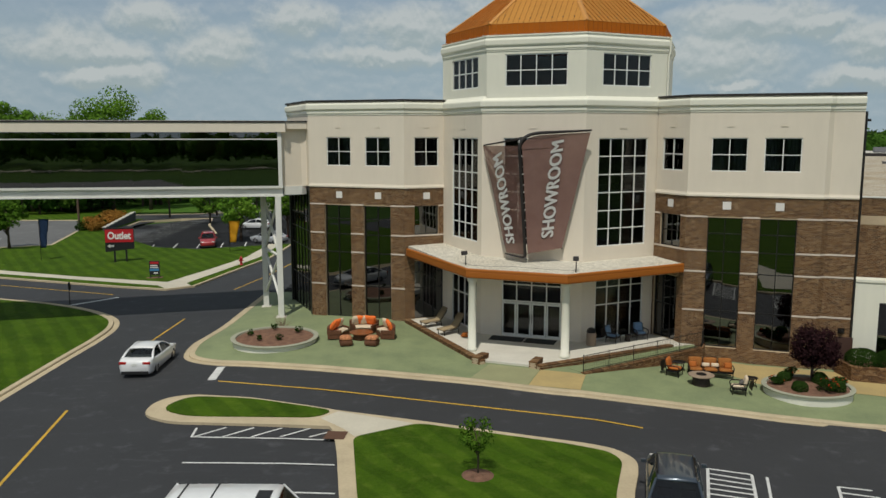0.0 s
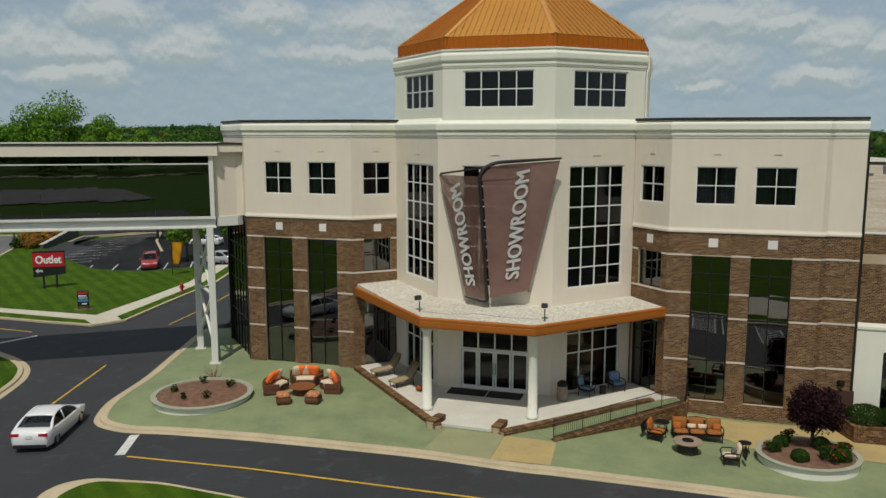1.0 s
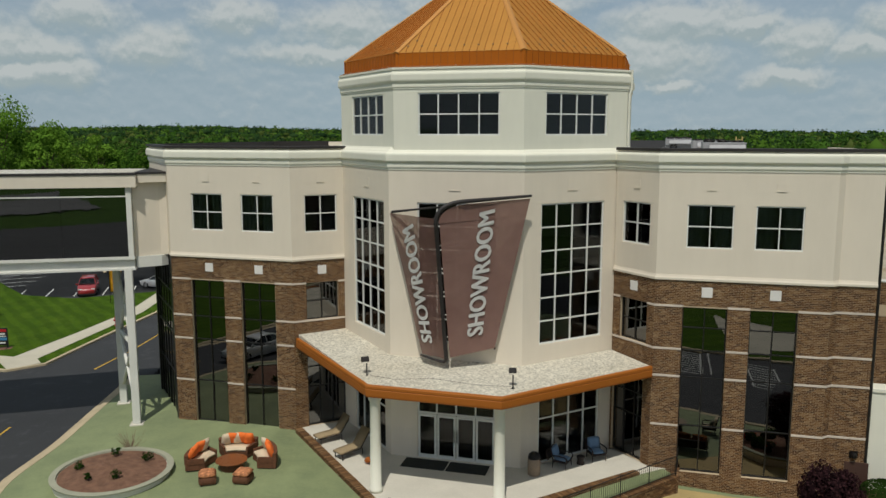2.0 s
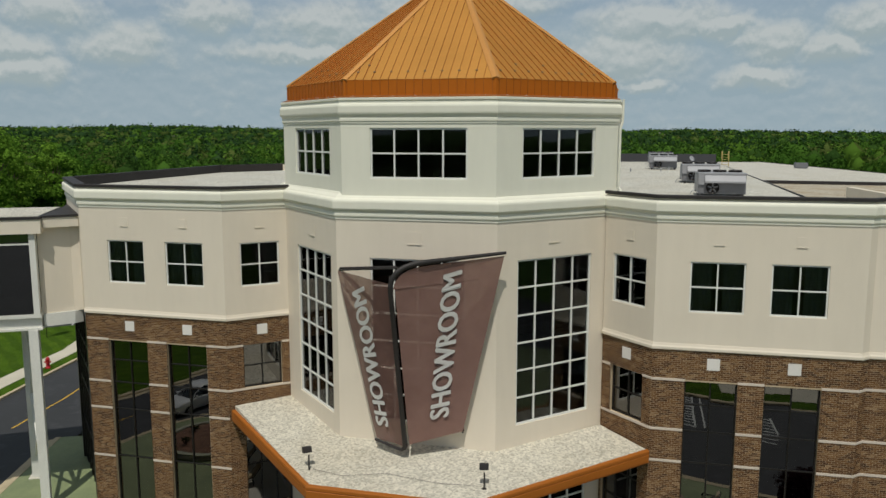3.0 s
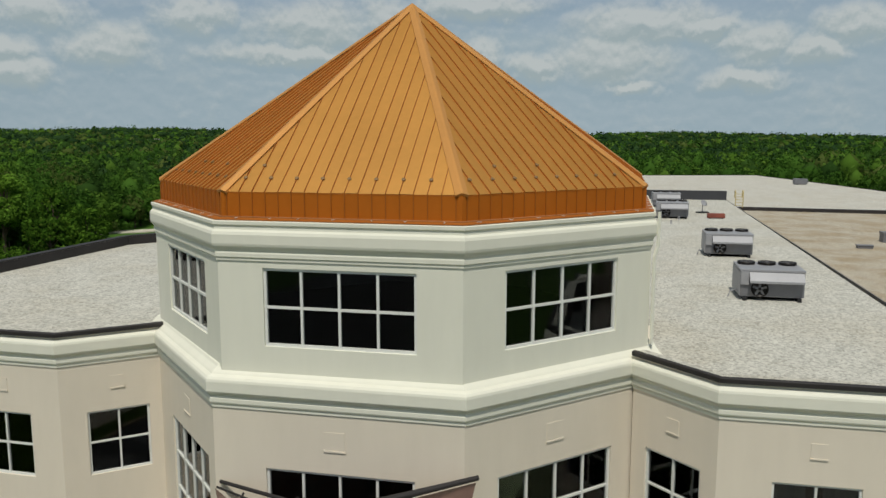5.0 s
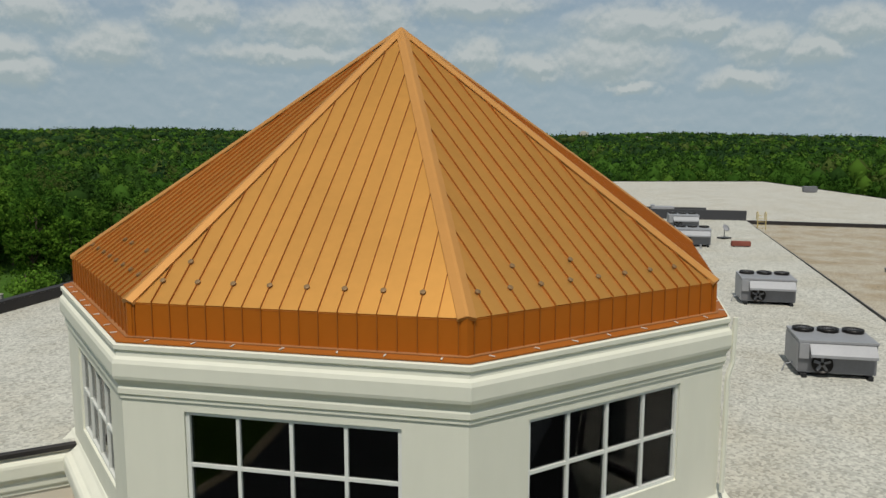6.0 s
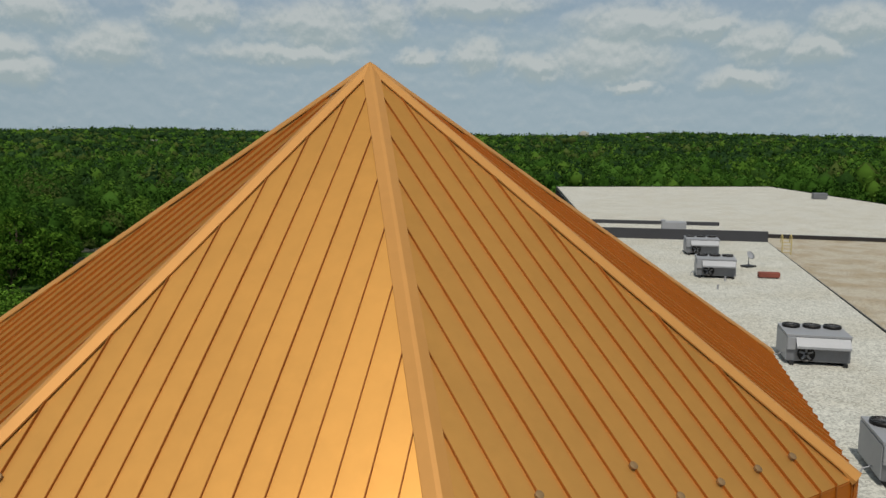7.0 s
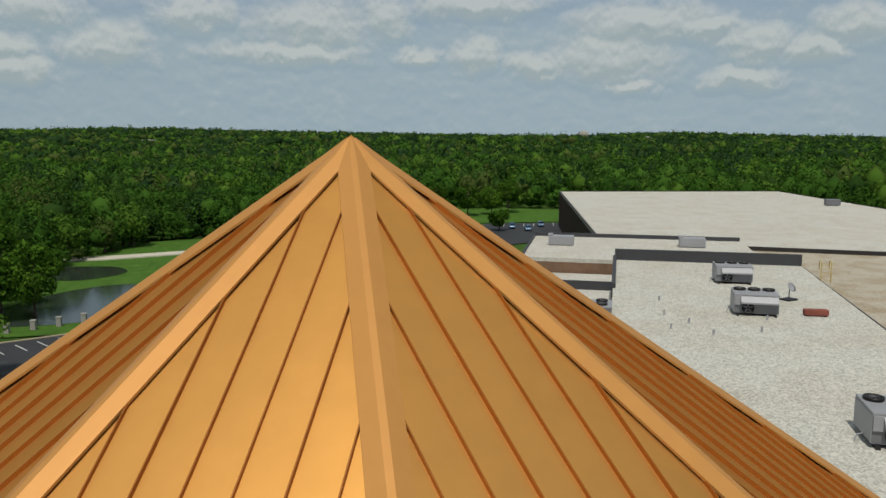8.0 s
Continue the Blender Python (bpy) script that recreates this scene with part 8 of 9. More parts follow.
feather_flag(-44.9, 89.0, 4.7, 1.1, plain("blue_flag_cloth", (0.025, 0.055, 0.13), 0.85), "dark blue feather flag on the lawn", 5)
feather_flag(-24.4, 91.4, 3.6, 1.25, plain("orange_flag_cloth", (0.80, 0.42, 0.025), 0.85), "orange-yellow feather flag on the lawn", 5)
hx, hy = -20.6, 81.3
hyd = thing("fire_hydrant", "red fire hydrant on the verge", "fire hydrant", pose(hx, hy, ground_z(hx, hy) + 0.1))
bm = bmesh.new()
lathe(bm, [(0.19, 0.0), (0.19, 0.06), (0.13, 0.1), (0.13, 0.62), (0.17, 0.64), (0.16, 0.76), (0.06, 0.86), (0.05, 0.92)], 14)
body_h = part("barrel", bm, SIGN_RED, hyd, smooth=True)
bm = bmesh.new()
tube(bm, (-0.24, 0, 0.5), (0.24, 0, 0.5), 0.07, seg=8)
tube(bm, (0, 0, 0.45), (0, -0.22, 0.45), 0.085, seg=8)
part("nozzles", bm, SIGN_RED, hyd)
px, py = -30.0, 63.6
sp = thing("stop_sign", "dark-backed road sign on a post at the lawn corner", "sign", pose(px, py, ground_z(px, py) + 0.1, 0, 0, -46))
bm = bmesh.new()
tube(bm, (0, 0, -0.2), (0, 0, 1.75), 0.035, seg=6)
part("post", bm, IRON, sp)
bm = bmesh.new()
lathe(bm, [(0.34, -0.01), (0.34, 0.01)], 8)
bmesh.ops.transform(bm, matrix=pose(0, 0.05, 1.5, 90, 22.5, 0), verts=bm.verts[:])
part("plate", bm, IRON, sp, "dark back of the plate")

# ---------------------------------------------------------------- annex at the right
annex = thing("annex", "lower brick and stucco annex beside the showroom", "building", pose(27, 46, -1.1))
A0, A1 = (23.95, 46.9), (34.0, 43.3)
m, length = along(A0, A1)
bm = bmesh.new()
wall_mesh(bm, m, 0, length, -1.3, 9.0, 0.3, (), 0.008)
annex_back = wpart("wall", bm, MORTAR, annex, "brick wall in red-brown running bond")
bm = bmesh.new()
box(bm, -0.1, length, -0.04, 0.32, 9.003, 9.07, m)
wpart("cap", bm, STEEL_WHITE, annex, "pale metal wall cap")
bm = bmesh.new()
box(bm, 0, length, -0.012, 0.03, 7.45, 7.9, m)
wpart("soldier_course", bm, MORTAR, annex, "dark soldier course")
bm = bmesh.new()
m2_, l2 = along((23.7, 45.65), (30.5, 43.25))
wall_mesh(bm, m2_, 0, l2, -1.3, 4.25, 0.8, [(1.3, l2 - 1.0, -1.1, 3.1)])
wpart("portal", bm, STUCCO_PALE, annex, "pale stucco portal")
bm = bmesh.new()
box(bm, -0.06, l2 + 0.06, -0.06, 0.86, 4.253, 4.42, m2_, 0.02)
wpart("portal_coping", bm, STUCCO_PALE, annex)
window(annex, m2_, 1.3, l2 - 1.0, -1.1, 3.1, 4, [1.2], BRONZE, GLASS_DARK, 0.06, 0.3, "dark glazing in the portal")
bm = bmesh.new()
lathe(bm, [(0.02, 0.0), (0.12, 0.02), (0.12, 0.18), (0.08, 0.24)], 10)
lm2, _ = along(R_K2, R_END)
bmesh.ops.transform(bm, matrix=lm2 @ pose(1.1, -0.02, 1.35, 90), verts=bm.verts[:])
box(bm, 0.92, 1.28, -0.03, 0.0, 1.2, 1.52, lm2)
wpart("wall_lamp", bm, IRON, bld, "dark wall lamp")
bm = bmesh.new()
box(bm, 0.75, 1.75, -0.05, 0.03, -1.05, 1.0, lm2, 0.01)
wpart("service_door", bm, plain("brown_steel_door", (0.06, 0.03, 0.022), 0.6), bld, "brown steel service door, shut")
bm = bmesh.new()
box(bm, -0.08, 0.10, -0.2, 0.1, 0.0, 0.14, pose(R_END[0] + 0.25, R_END[1] + 0.1, 13.35, 0, 0, -20), 0.02)
tube(bm, (R_END[0] - 0.05, R_END[1] + 0.1, 13.4), (R_END[0] + 0.25, R_END[1] + 0.05, 13.42), 0.025, seg=6)
wpart("camera_mount", bm, IRON, bld, "small dark security camera")

# ---------------------------------------------------------------- on the roofs
UNIT_PALE = plain("pale_grey_sheet_metal", (0.31, 0.31, 0.325), 0.5, 0.2, 0.1)
UNIT_GREY = plain("grey_sheet_metal", (0.17, 0.17, 0.18), 0.55, 0.2, 0.15)


def roof_unit(p, q, z, label, yaw=0.0, fans=3, hood=True):
    x, y = plan(p, q)
    t = thing("rooftop_unit", label, "air conditioner", pose(x, y, z, 0, 0, math.degrees(TURN) + yaw), "rooftop units")
    w, d, h = 2.55, 2.1, 1.22
    bm = bmesh.new()
    box(bm, -w / 2, w / 2, -d / 2, d / 2, 0.16, h, None, 0.02)
    part("body", bm, UNIT_GREY, t)
    bm = bmesh.new()
    box(bm, -w / 2 - 0.02, w / 2 + 0.02, -d / 2 - 0.02, d / 2 + 0.02, h + 0.003, h + 0.10, None, 0.015)
    part("top_pan", bm, UNIT_PALE, t, "pale top pan")
    bm = bmesh.new()
    box(bm, -w / 2 - 0.03, -w / 2 - 0.004, -d / 2, d / 2, 0.2, h - 0.02)
    part("side_panel", bm, UNIT_PALE, t)
    if hood:
        bm = bmesh.new()
        loft(bm, [[(x_, -d / 2 - 0.004, h - 0.02), (x_, -d / 2 - 0.32, h - 0.34), (x_, -d / 2 - 0.32, h - 0.44), (x_, -d / 2 - 0.004, h - 0.44)] for x_ in (-w / 2 + 0.35, w / 2 - 0.05)])
        part("hood", bm, UNIT_PALE, t, "pale sloping weather hood")
        bm = bmesh.new()
        box(bm, -w / 2, -w / 2 + 0.33, -d / 2 - 0.10, -d / 2 - 0.004, h - 0.55, h, None, 0.01)
        part("control_box", bm, UNIT_PALE, t)
    bm = bmesh.new()
    lathe(bm, [(0.35, 0.0), (0.35, 0.10), (0.31, 0.10), (0.30, 0.02), (0.08, 0.02), (0.06, 0.06)], 22)
    bmesh.ops.transform(bm, matrix=pose(-w / 2 + 0.78, -d / 2 - 0.004, 0.50, 90), verts=bm.verts[:])
    fan = part("side_fan", bm, IRON, t, "black side fan ring", True)
    bm = bmesh.new()
    for k in range(5):
        box(bm, -0.05, 0.05, 0.06, 0.29, -0.005, 0.005, pose(-w / 2 + 0.78, -d / 2 - 0.05, 0.50, 90) @ pose(0, 0, 0, 0, 0, 72 * k) @ pose(0, 0, 0, 0, 25))
    part("blade", bm, UNIT_GREY, fan)
    for i in range(fans):
        x_ = -w / 2 + w * (i + 0.5) / fans
        for y_ in ((d * 0.22,) if hood else (-d * 0.24, d * 0.24)):
            bm = bmesh.new()
            lathe(bm, [(0.37, h + 0.10), (0.37, h + 0.22), (0.33, h + 0.22), (0.33, h + 0.12), (0.07, h + 0.12), (0.05, h + 0.17)], 22, x_, y_)
            f = part("fan", bm, IRON, t, "black top fan", True)
            bm = bmesh.new()
            for k in range(6):
                a = radians(30 * k)
                tube(bm, (x_ - 0.35 * math.cos(a), y_ - 0.35 * math.sin(a), h + 0.215), (x_ + 0.35 * math.cos(a), y_ + 0.35 * math.sin(a), h + 0.215), 0.006, seg=4)
            part("guard", bm, UNIT_GREY, f)
    for sx in (-1, 1):
        bm = bmesh.new()
        box(bm, sx * (w / 2 - 0.2) - 0.08, sx * (w / 2 - 0.2) + 0.08, -d / 2 - 0.15, d / 2 + 0.1, 0.0, 0.157)
        part("skid", bm, TRIM_DARK, t)
    bm = bmesh.new()
    pipe(bm, [(-w / 2 - 0.03, -0.3, 0.3), (-w / 2 - 0.3, -0.4, 0.25), (-w / 2 - 0.4, -0.45, 0.0)], 0.025, 6)
    part("conduit", bm, UNIT_PALE, t)
    return t


for p, q in ((12.9, 10.9), (12.7, 23.2), (10.85, 44.0), (10.9, 54.6)):
    roof_unit(p, q, Z_ROOF, "grey rooftop unit with three fans on the gravel roof", random.uniform(-2, 2))
roof_unit(1.0, 43.0, 12.75, "low grey rooftop unit with four fans on the lower roof", 0, 2, False)
x, y = plan(13.7, 48.4)
ds = thing("satellite_dish", "grey satellite dish on a ballasted foot", "satellite dish", pose(x, y, Z_ROOF, 0, 0, 20))
bm = bmesh.new()
box(bm, -0.45, 0.45, -0.35, 0.35, 0.0, 0.12, None, 0.02)
part("foot", bm, TRIM_DARK, ds)
bm = bmesh.new()
tube(bm, (0, 0, 0.12), (0, 0, 0.8), 0.035, seg=8)
part("mast", bm, UNIT_GREY, ds)
bm = bmesh.new()
lathe(bm, [(0.03, 0.0), (0.18, 0.02), (0.32, 0.09), (0.33, 0.095), (0.18, 0.035), (0.03, 0.012)], 22)
bmesh.ops.transform(bm, matrix=pose(0, -0.08, 0.85, 55), verts=bm.verts[:])
part("dish", bm, UNIT_PALE, ds, smooth=True)
x, y = plan(14.35, 43.8)
bm = bmesh.new()
box(bm, -0.7, 0.7, -0.25, 0.25, 0.06, 0.42, None, 0.06)
bmesh.ops.transform(bm, matrix=pose(x, y, Z_ROOF, 0, 0, -16), verts=bm.verts[:])
rb2 = thing("roof_box", "rusty red metal box on the gravel roof", "box", pose(x, y, Z_ROOF))
wpart("body", bm, plain("rust_red_metal", (0.22, 0.06, 0.04), 0.7, 0, 0.3), rb2)
for s in (-0.5, 0.5):
    bm = bmesh.new()
    box(bm, s - 0.06, s + 0.06, -0.2, 0.2, 0.0, 0.06, pose(x, y, Z_ROOF, 0, 0, -16))
    wpart("skid", bm, TRIM_DARK, rb2)
for i, (p, q) in enumerate(((5.3, 46.4), (5.4, 42.1), (6.7, 40.2), (7.8, 37.7), (10.5, 38.9), (11.3, 42.0), (5.6, 38.6))):
    x, y = plan(p, q)
    bm = bmesh.new()
    lathe(bm, [(0.09, 0.0), (0.06, 0.04), (0.06, 0.22), (0.07, 0.24), (0.07, 0.3)], 10, x, y)
    for v in bm.verts:
        v.co.z += Z_ROOF
    solid("vent_pipe", bm, UNIT_PALE, "short white vent pipe through the gravel roof", "vent pipe", group="vent pipes")
for x, y, w, d, h in ((60.0, 108.6, 1.5, 0.8, 0.35), (66.0, 112.7, 2.1, 1.4, 1.15), (64.6, 108.6, 0.9, 0.9, 1.0)):
    bm = bmesh.new()
    mm = pose(x, y, LOW_Z, 0, 0, math.degrees(TURN))
    box(bm, -w / 2, w / 2, -d / 2, d / 2, 0.0, h * 0.75, mm, 0.02)
    box(bm, -w / 2 - 0.06, w / 2 + 0.06, -d / 2 - 0.06, d / 2 + 0.06, h * 0.753, h, mm, 0.03)
    solid("roof_vent", bm, UNIT_GREY, "small grey roof vent hood on the tan roof", "roof vent", group="roof vents")
x, y = plan(17.9, 57.0)
ld = thing("roof_ladder", "yellow guard ladder at the roof step", "ladder", pose(x, y, 13.5, 0, 0, math.degrees(TURN)))
LAD = plain("yellow_painted_rail", (0.50, 0.38, 0.14), 0.6)
for s in (-0.35, 0.35):
    bm = bmesh.new()
    pipe(bm, [(s, -0.2, 0), (s, -0.2, 1.5), (s, 0.1, 1.65), (s, 0.5, 1.5), (s, 0.5, 0.9)], 0.04, 6)
    part("rail", bm, LAD, ld)
for k in range(5):
    bm = bmesh.new()
    tube(bm, (-0.35, -0.2, 0.2 + 0.28 * k), (0.35, -0.2, 0.2 + 0.28 * k), 0.025, seg=6)
    part("rung", bm, LAD, ld)

# ---------------------------------------------------------------- rear buildings
rear = thing("rear_block", "low rear block with pale flat roofs and a brown wall", "building", pose(*plan(4, 80), -2.5))
bm = bmesh.new()
prism(bm, [plan(-7.2, 74.5), plan(16.9, 74.5), plan(16.9, 92), plan(-7.6, 92)], 11.5, 11.9)
wpart("flat_roof", bm, MEMBRANE_PALE, rear)
bm = bmesh.new()
for p0, p1 in ((plan(-7.2, 74.5), plan(16.9, 74.5)), (plan(-7.6, 92), plan(-7.2, 74.5)), (plan(16.9, 92), plan(-7.6, 92))):
    m, length = along(p0, p1)
    wall_mesh(bm, m, 0, length, -2.8, 11.49, 0.3)
wpart("wall", bm, plain("brown_brick_far", (0.17, 0.10, 0.06), 0.85, 0, 0.3, 0.8, 8), rear, "brown brick wall")
bm = bmesh.new()
m, length = along(plan(-7.6, 92), plan(16.6, 92))
box(bm, 0, length, -0.15, 0.15, 11.5, 12.35, m)
m, length = along(plan(-7.6, 92), plan(-7.2, 74.5))
box(bm, 0, length, -0.12, 0.12, 11.5, 12.1, m)
wpart("parapet", bm, bpy.data.materials["charcoal_membrane"], rear, "charcoal roof parapet")
bm = bmesh.new()
prism(bm, [plan(-9, 46), plan(2.1, 46), plan(2.1, 74.3), plan(-9, 74.3)], 9.6, 10.4)
prism(bm, [plan(-3, 34), plan(2.1, 34), plan(2.1, 45.9), plan(-3, 45.9)], 12.3, 12.74)
wpart("flat_roof", bm, MEMBRANE_PALE, rear)
bm = bmesh.new()
m, length = along(plan(-9, 66), plan(2.1, 66))
box(bm, 0, length, -0.15, 0.15, 10.403, 11.2, m)
wpart("parapet", bm, bpy.data.materials["charcoal_membrane"], rear)
bm = bmesh.new()
for p0, p1 in ((plan(-9, 74.3), plan(-9, 46)), (plan(-9, 46), plan(-3, 46)), (plan(-3, 45.9), plan(-3, 34)), (plan(-3, 34), plan(2.1, 34))):
    m, length = along(p0, p1)
    wall_mesh(bm, m, 0, length, -2.8, 9.6, 0.3)
wpart("wall", bm, STUCCO, rear)
for p, q in ((10.7, 86.0), (-3.8, 84.5)):
    x, y = plan(p, q)
    bm = bmesh.new()
    mm = pose(x, y, 11.9, 0, 0, math.degrees(TURN))
    box(bm, -1.4, 1.4, -0.9, 0.9, 0.1, 1.05, mm, 0.04)
    box(bm, -1.3, 1.3, -0.8, 0.8, 0.0, 0.1, mm)
    box(bm, -1.5, -1.0, -0.7, 0.7, 1.053, 1.25, mm, 0.03)
    solid("rooftop_unit", bm, UNIT_PALE, "boxy pale grey rooftop unit on the rear block", "air conditioner", group="rear rooftop units")
ware = thing("warehouse", "long low warehouse with a pale flat roof and dark ribbed walls", "building", pose(*plan(20, 180), -2.9))
WH = [plan(-1.6, 133.3), plan(0.9, 114.5), plan(62, 110), plan(72, 150), plan(62.1, 192), plan(48.5, 245), plan(-14.5, 229.3)]
bm = bmesh.new()
prism(bm, WH, 6.9, 7.4)
wpart("flat_roof", bm, MEMBRANE_PALE, ware, "pale flat roof with tan stains")
RIBBED = plain("dark_brown_ribbed_metal", (0.055, 0.040, 0.034), 0.6, 0.2, 0.2)
closed_wh = WH[::-1] if sum(a[0] * b[1] - b[0] * a[1] for a, b in zip(WH, WH[1:] + WH[:1])) < 0 else WH
n_wh = len(closed_wh)
bm = bmesh.new()
for i in range(n_wh):
    m, length = along(closed_wh[i], closed_wh[(i + 1) % n_wh])
    wall_mesh(bm, m, 0, length, -3.2, 6.89, 0.3)
wpart("wall", bm, RIBBED, ware, "dark brown ribbed metal wall")
m, length = along(plan(-14.5, 229.3), plan(-1.6, 133.3))
rib_bm = bmesh.new()
box(rib_bm, -0.09, 0.09, -0.14, 0.0, -3.2, 7.0)
rib_me = mesh_of("rib", rib_bm)
nr = int(length / 1.1)
for i in range(nr + 1):
    r_ = wpart("rib", rib_me, RIBBED, ware)
    r_.matrix_basis = m @ pose(length * i / nr, 0, 0)
bm = bmesh.new()
sweep(bm, closed_wh, [(-0.2, 7.403), (0.12, 7.36), (0.14, 7.5), (-0.2, 7.55)], True)
wpart("coping", bm, BLACK_CAP, ware, "dark roof coping")
x, y = plan(52.3, 199)
bm = bmesh.new()
mm = pose(x, y, 7.4, 0, 0, math.degrees(TURN))
box(bm, -1.6, 1.6, -1.2, 1.2, 0.15, 1.5, mm, 0.05)
box(bm, -1.3, 1.3, -1.0, 1.0, 0.0, 0.15, mm)
solid("rooftop_unit", bm, UNIT_GREY, "boxy grey rooftop unit on the warehouse roof", "air conditioner", group="rear rooftop units")

# ---------------------------------------------------------------- single trees
tree("young_tree", 1.3, 29.2, 2.35, 0.85, "thin young green tree in a mulch ring", LEAF_BRIGHT, 700, 0.12, 20, 0.03, 0.34, 31, ground_z(1.3, 29.2) + 0.18)
bm = bmesh.new()
lathe(bm, [(0.62, 0.0), (0.5, 0.05), (0.1, 0.10)], 20, 1.3, 29.2)
for v in bm.verts:
    v.co.z += ground_z(1.3, 29.2) + 0.178
solid("mulch_ring", bm, MULCH, "red-brown mulch ring on the lawn", "mulch", "structure")
spots = [(-60.0, 146, 24.5, 7.0), (-67, 150, 19, 6.5), (-55.5, 158, 19.5, 5.5), (-74, 144, 17.5, 6.0), (-50.0, 163, 18.5, 4.5), (-84, 150, 21, 7.0), (-62, 136, 14, 5.5), (-77, 158, 20, 6.5), (-76.5, 141, 23.0, 4.5), (-71.0, 139, 20.5, 4.0), (-53.5, 147, 21.5, 5.0), (-66.0, 143, 21.0, 5.5)]
for i, (x, y, h, r) in enumerate(spots):
    tree("shade_tree", x * 1.14, y * 1.14, h * 1.14 - 1.7, r * 1.14, "tall broad-leaved green tree beyond the parking", LEAF_CROWN, 7600, 0.46, 46, 0.35, 0.2, 100 + i)
spots = [(-53.6, 98.6, 6.2, 2.6), (-25.6, 101.5, 6.8, 3.3), (-20.0, 103.5, 7.0, 3.2), (-31.5, 136, 8, 3.6), (-40, 142, 8.5, 4.0), (-36, 124, 5.5, 3.0), (-47.0, 138, 9, 4.2)]
for i, (x, y, h, r) in enumerate(spots):
    tree("parking_tree", x, y, h, r, "round green tree beside the far parking", LEAF_CROWN if i % 2 else LEAF_BRIGHT, 2200, 0.36, 26, 0.16, 0.28, 140 + i)
spots = [(-38.5, 172.5, 12.0, 5.0), (-43.5, 170.0, 11.0, 4.5), (-45.5, 178.0, 15, 5.5), (-49.0, 186.0, 14, 5.5), (50.4, 268.5, 6.5, 3.4), (47.5, 309, 11, 5), (56.0, 312, 9.5, 4.6), (63, 318, 12, 5.5), (38, 318, 11, 5.0)]
for i, (x, y, h, r) in enumerate(spots):
    tree("pond_tree" if x < 0 else "meadow_tree", x, y, h, r, "dense green tree on the pond bank" if x < 0 else "green tree in the meadow by the rear lot", LEAF if i % 3 else LEAF_BRIGHT, 3600, 0.5, 36, 0.22, 0.12, 170 + i)
for i in range(26):
    u = i / 25
    x, y = -50.7 - 1.5 * u - 1.9 * (i % 2) + random.uniform(-0.3, 0.3), 116.4 + 14.6 * u
    shrub(x, y, ground_z(x, y) + 0.12, 1.15, 1.3 + 0.7 * u, "orange-tipped shrub beside the retaining wall", LEAF_ORANGE if i not in (1, 6, 13) else LEAF_SHRUB, 420, 0.24, 210 + i)

# ---------------------------------------------------------------- woods
FOREST = [make_leaf("woodland_leaves", (0.036, 0.090, 0.013), (0.068, 0.148, 0.023), None, 0.02, 0.0, 0.3),
          make_leaf("dark_woodland_leaves", (0.026, 0.060, 0.013), (0.047, 0.098, 0.020), None, 0.02, 0.0, 0.3),
          make_leaf("light_woodland_leaves", (0.064, 0.134, 0.017), (0.104, 0.190, 0.029), None, 0.02, 0.0, 0.3),
          make_leaf("olive_woodland_leaves", (0.058, 0.086, 0.020), (0.096, 0.130, 0.034), None, 0.02, 0.0, 0.3),
          make_leaf("pine_needles", (0.020, 0.047, 0.017), (0.036, 0.074, 0.025), None, 0.02, 0.0, 0.3)]
FW = np.random.default_rng(21)


def in_wood(x, y):
    """Where the woods stand: beyond the lots, the pond and the warehouse."""
    r = Vector((x, y)) - CEN
    p, q = r.dot(E1), r.dot(E2)
    if y < -95:
        return True
    if y < 128:
        return x < -112 or x > 150
    if -24 < p < 78 and q < 252:
        return False
    if x < -20:
        edge = 168 if x < -66 else 176 + 82 * smooth01((x + 66) / 30)
        return y > edge if x > -66 else y > 120 + max(0.0, (x + 95)) * 1.2
    if x < 20:
        return y > 262 + (x + 20) * 1.6
    if x < 92:
        return y > 332
    return q > 256 or p > 84


def crown_template(n, clumps, rng):
    pts, _, skin = crown_points(int(n * 1.6), clumps, 1.0, 1.0, 0.0, rng, 0.36)
    keep = (pts[:, 2] > -0.8) & (np.linalg.norm(pts, axis=1) > 0.58)
    return pts[keep], skin[keep]


def crown_core(sub, rng):
    """An uneven lump of foliage that fills a crown behind its outer leaves."""
    bm = bmesh.new()
    bmesh.ops.create_icosphere(bm, subdivisions=sub, radius=1.0)
    v = np.array([p.co for p in bm.verts])
    f = np.array([[p.index for p in q.verts] for q in bm.faces])
    bm.free()
    lobes = rng.normal(size=(7, 3))
    lobes /= np.linalg.norm(lobes, axis=1, keepdims=True)
    bulge = np.clip(v @ lobes.T - 0.55, 0, 1).max(1)
    return v * (0.44 + 0.5 * bulge + rng.uniform(-0.08, 0.08, len(v)))[:, None], f


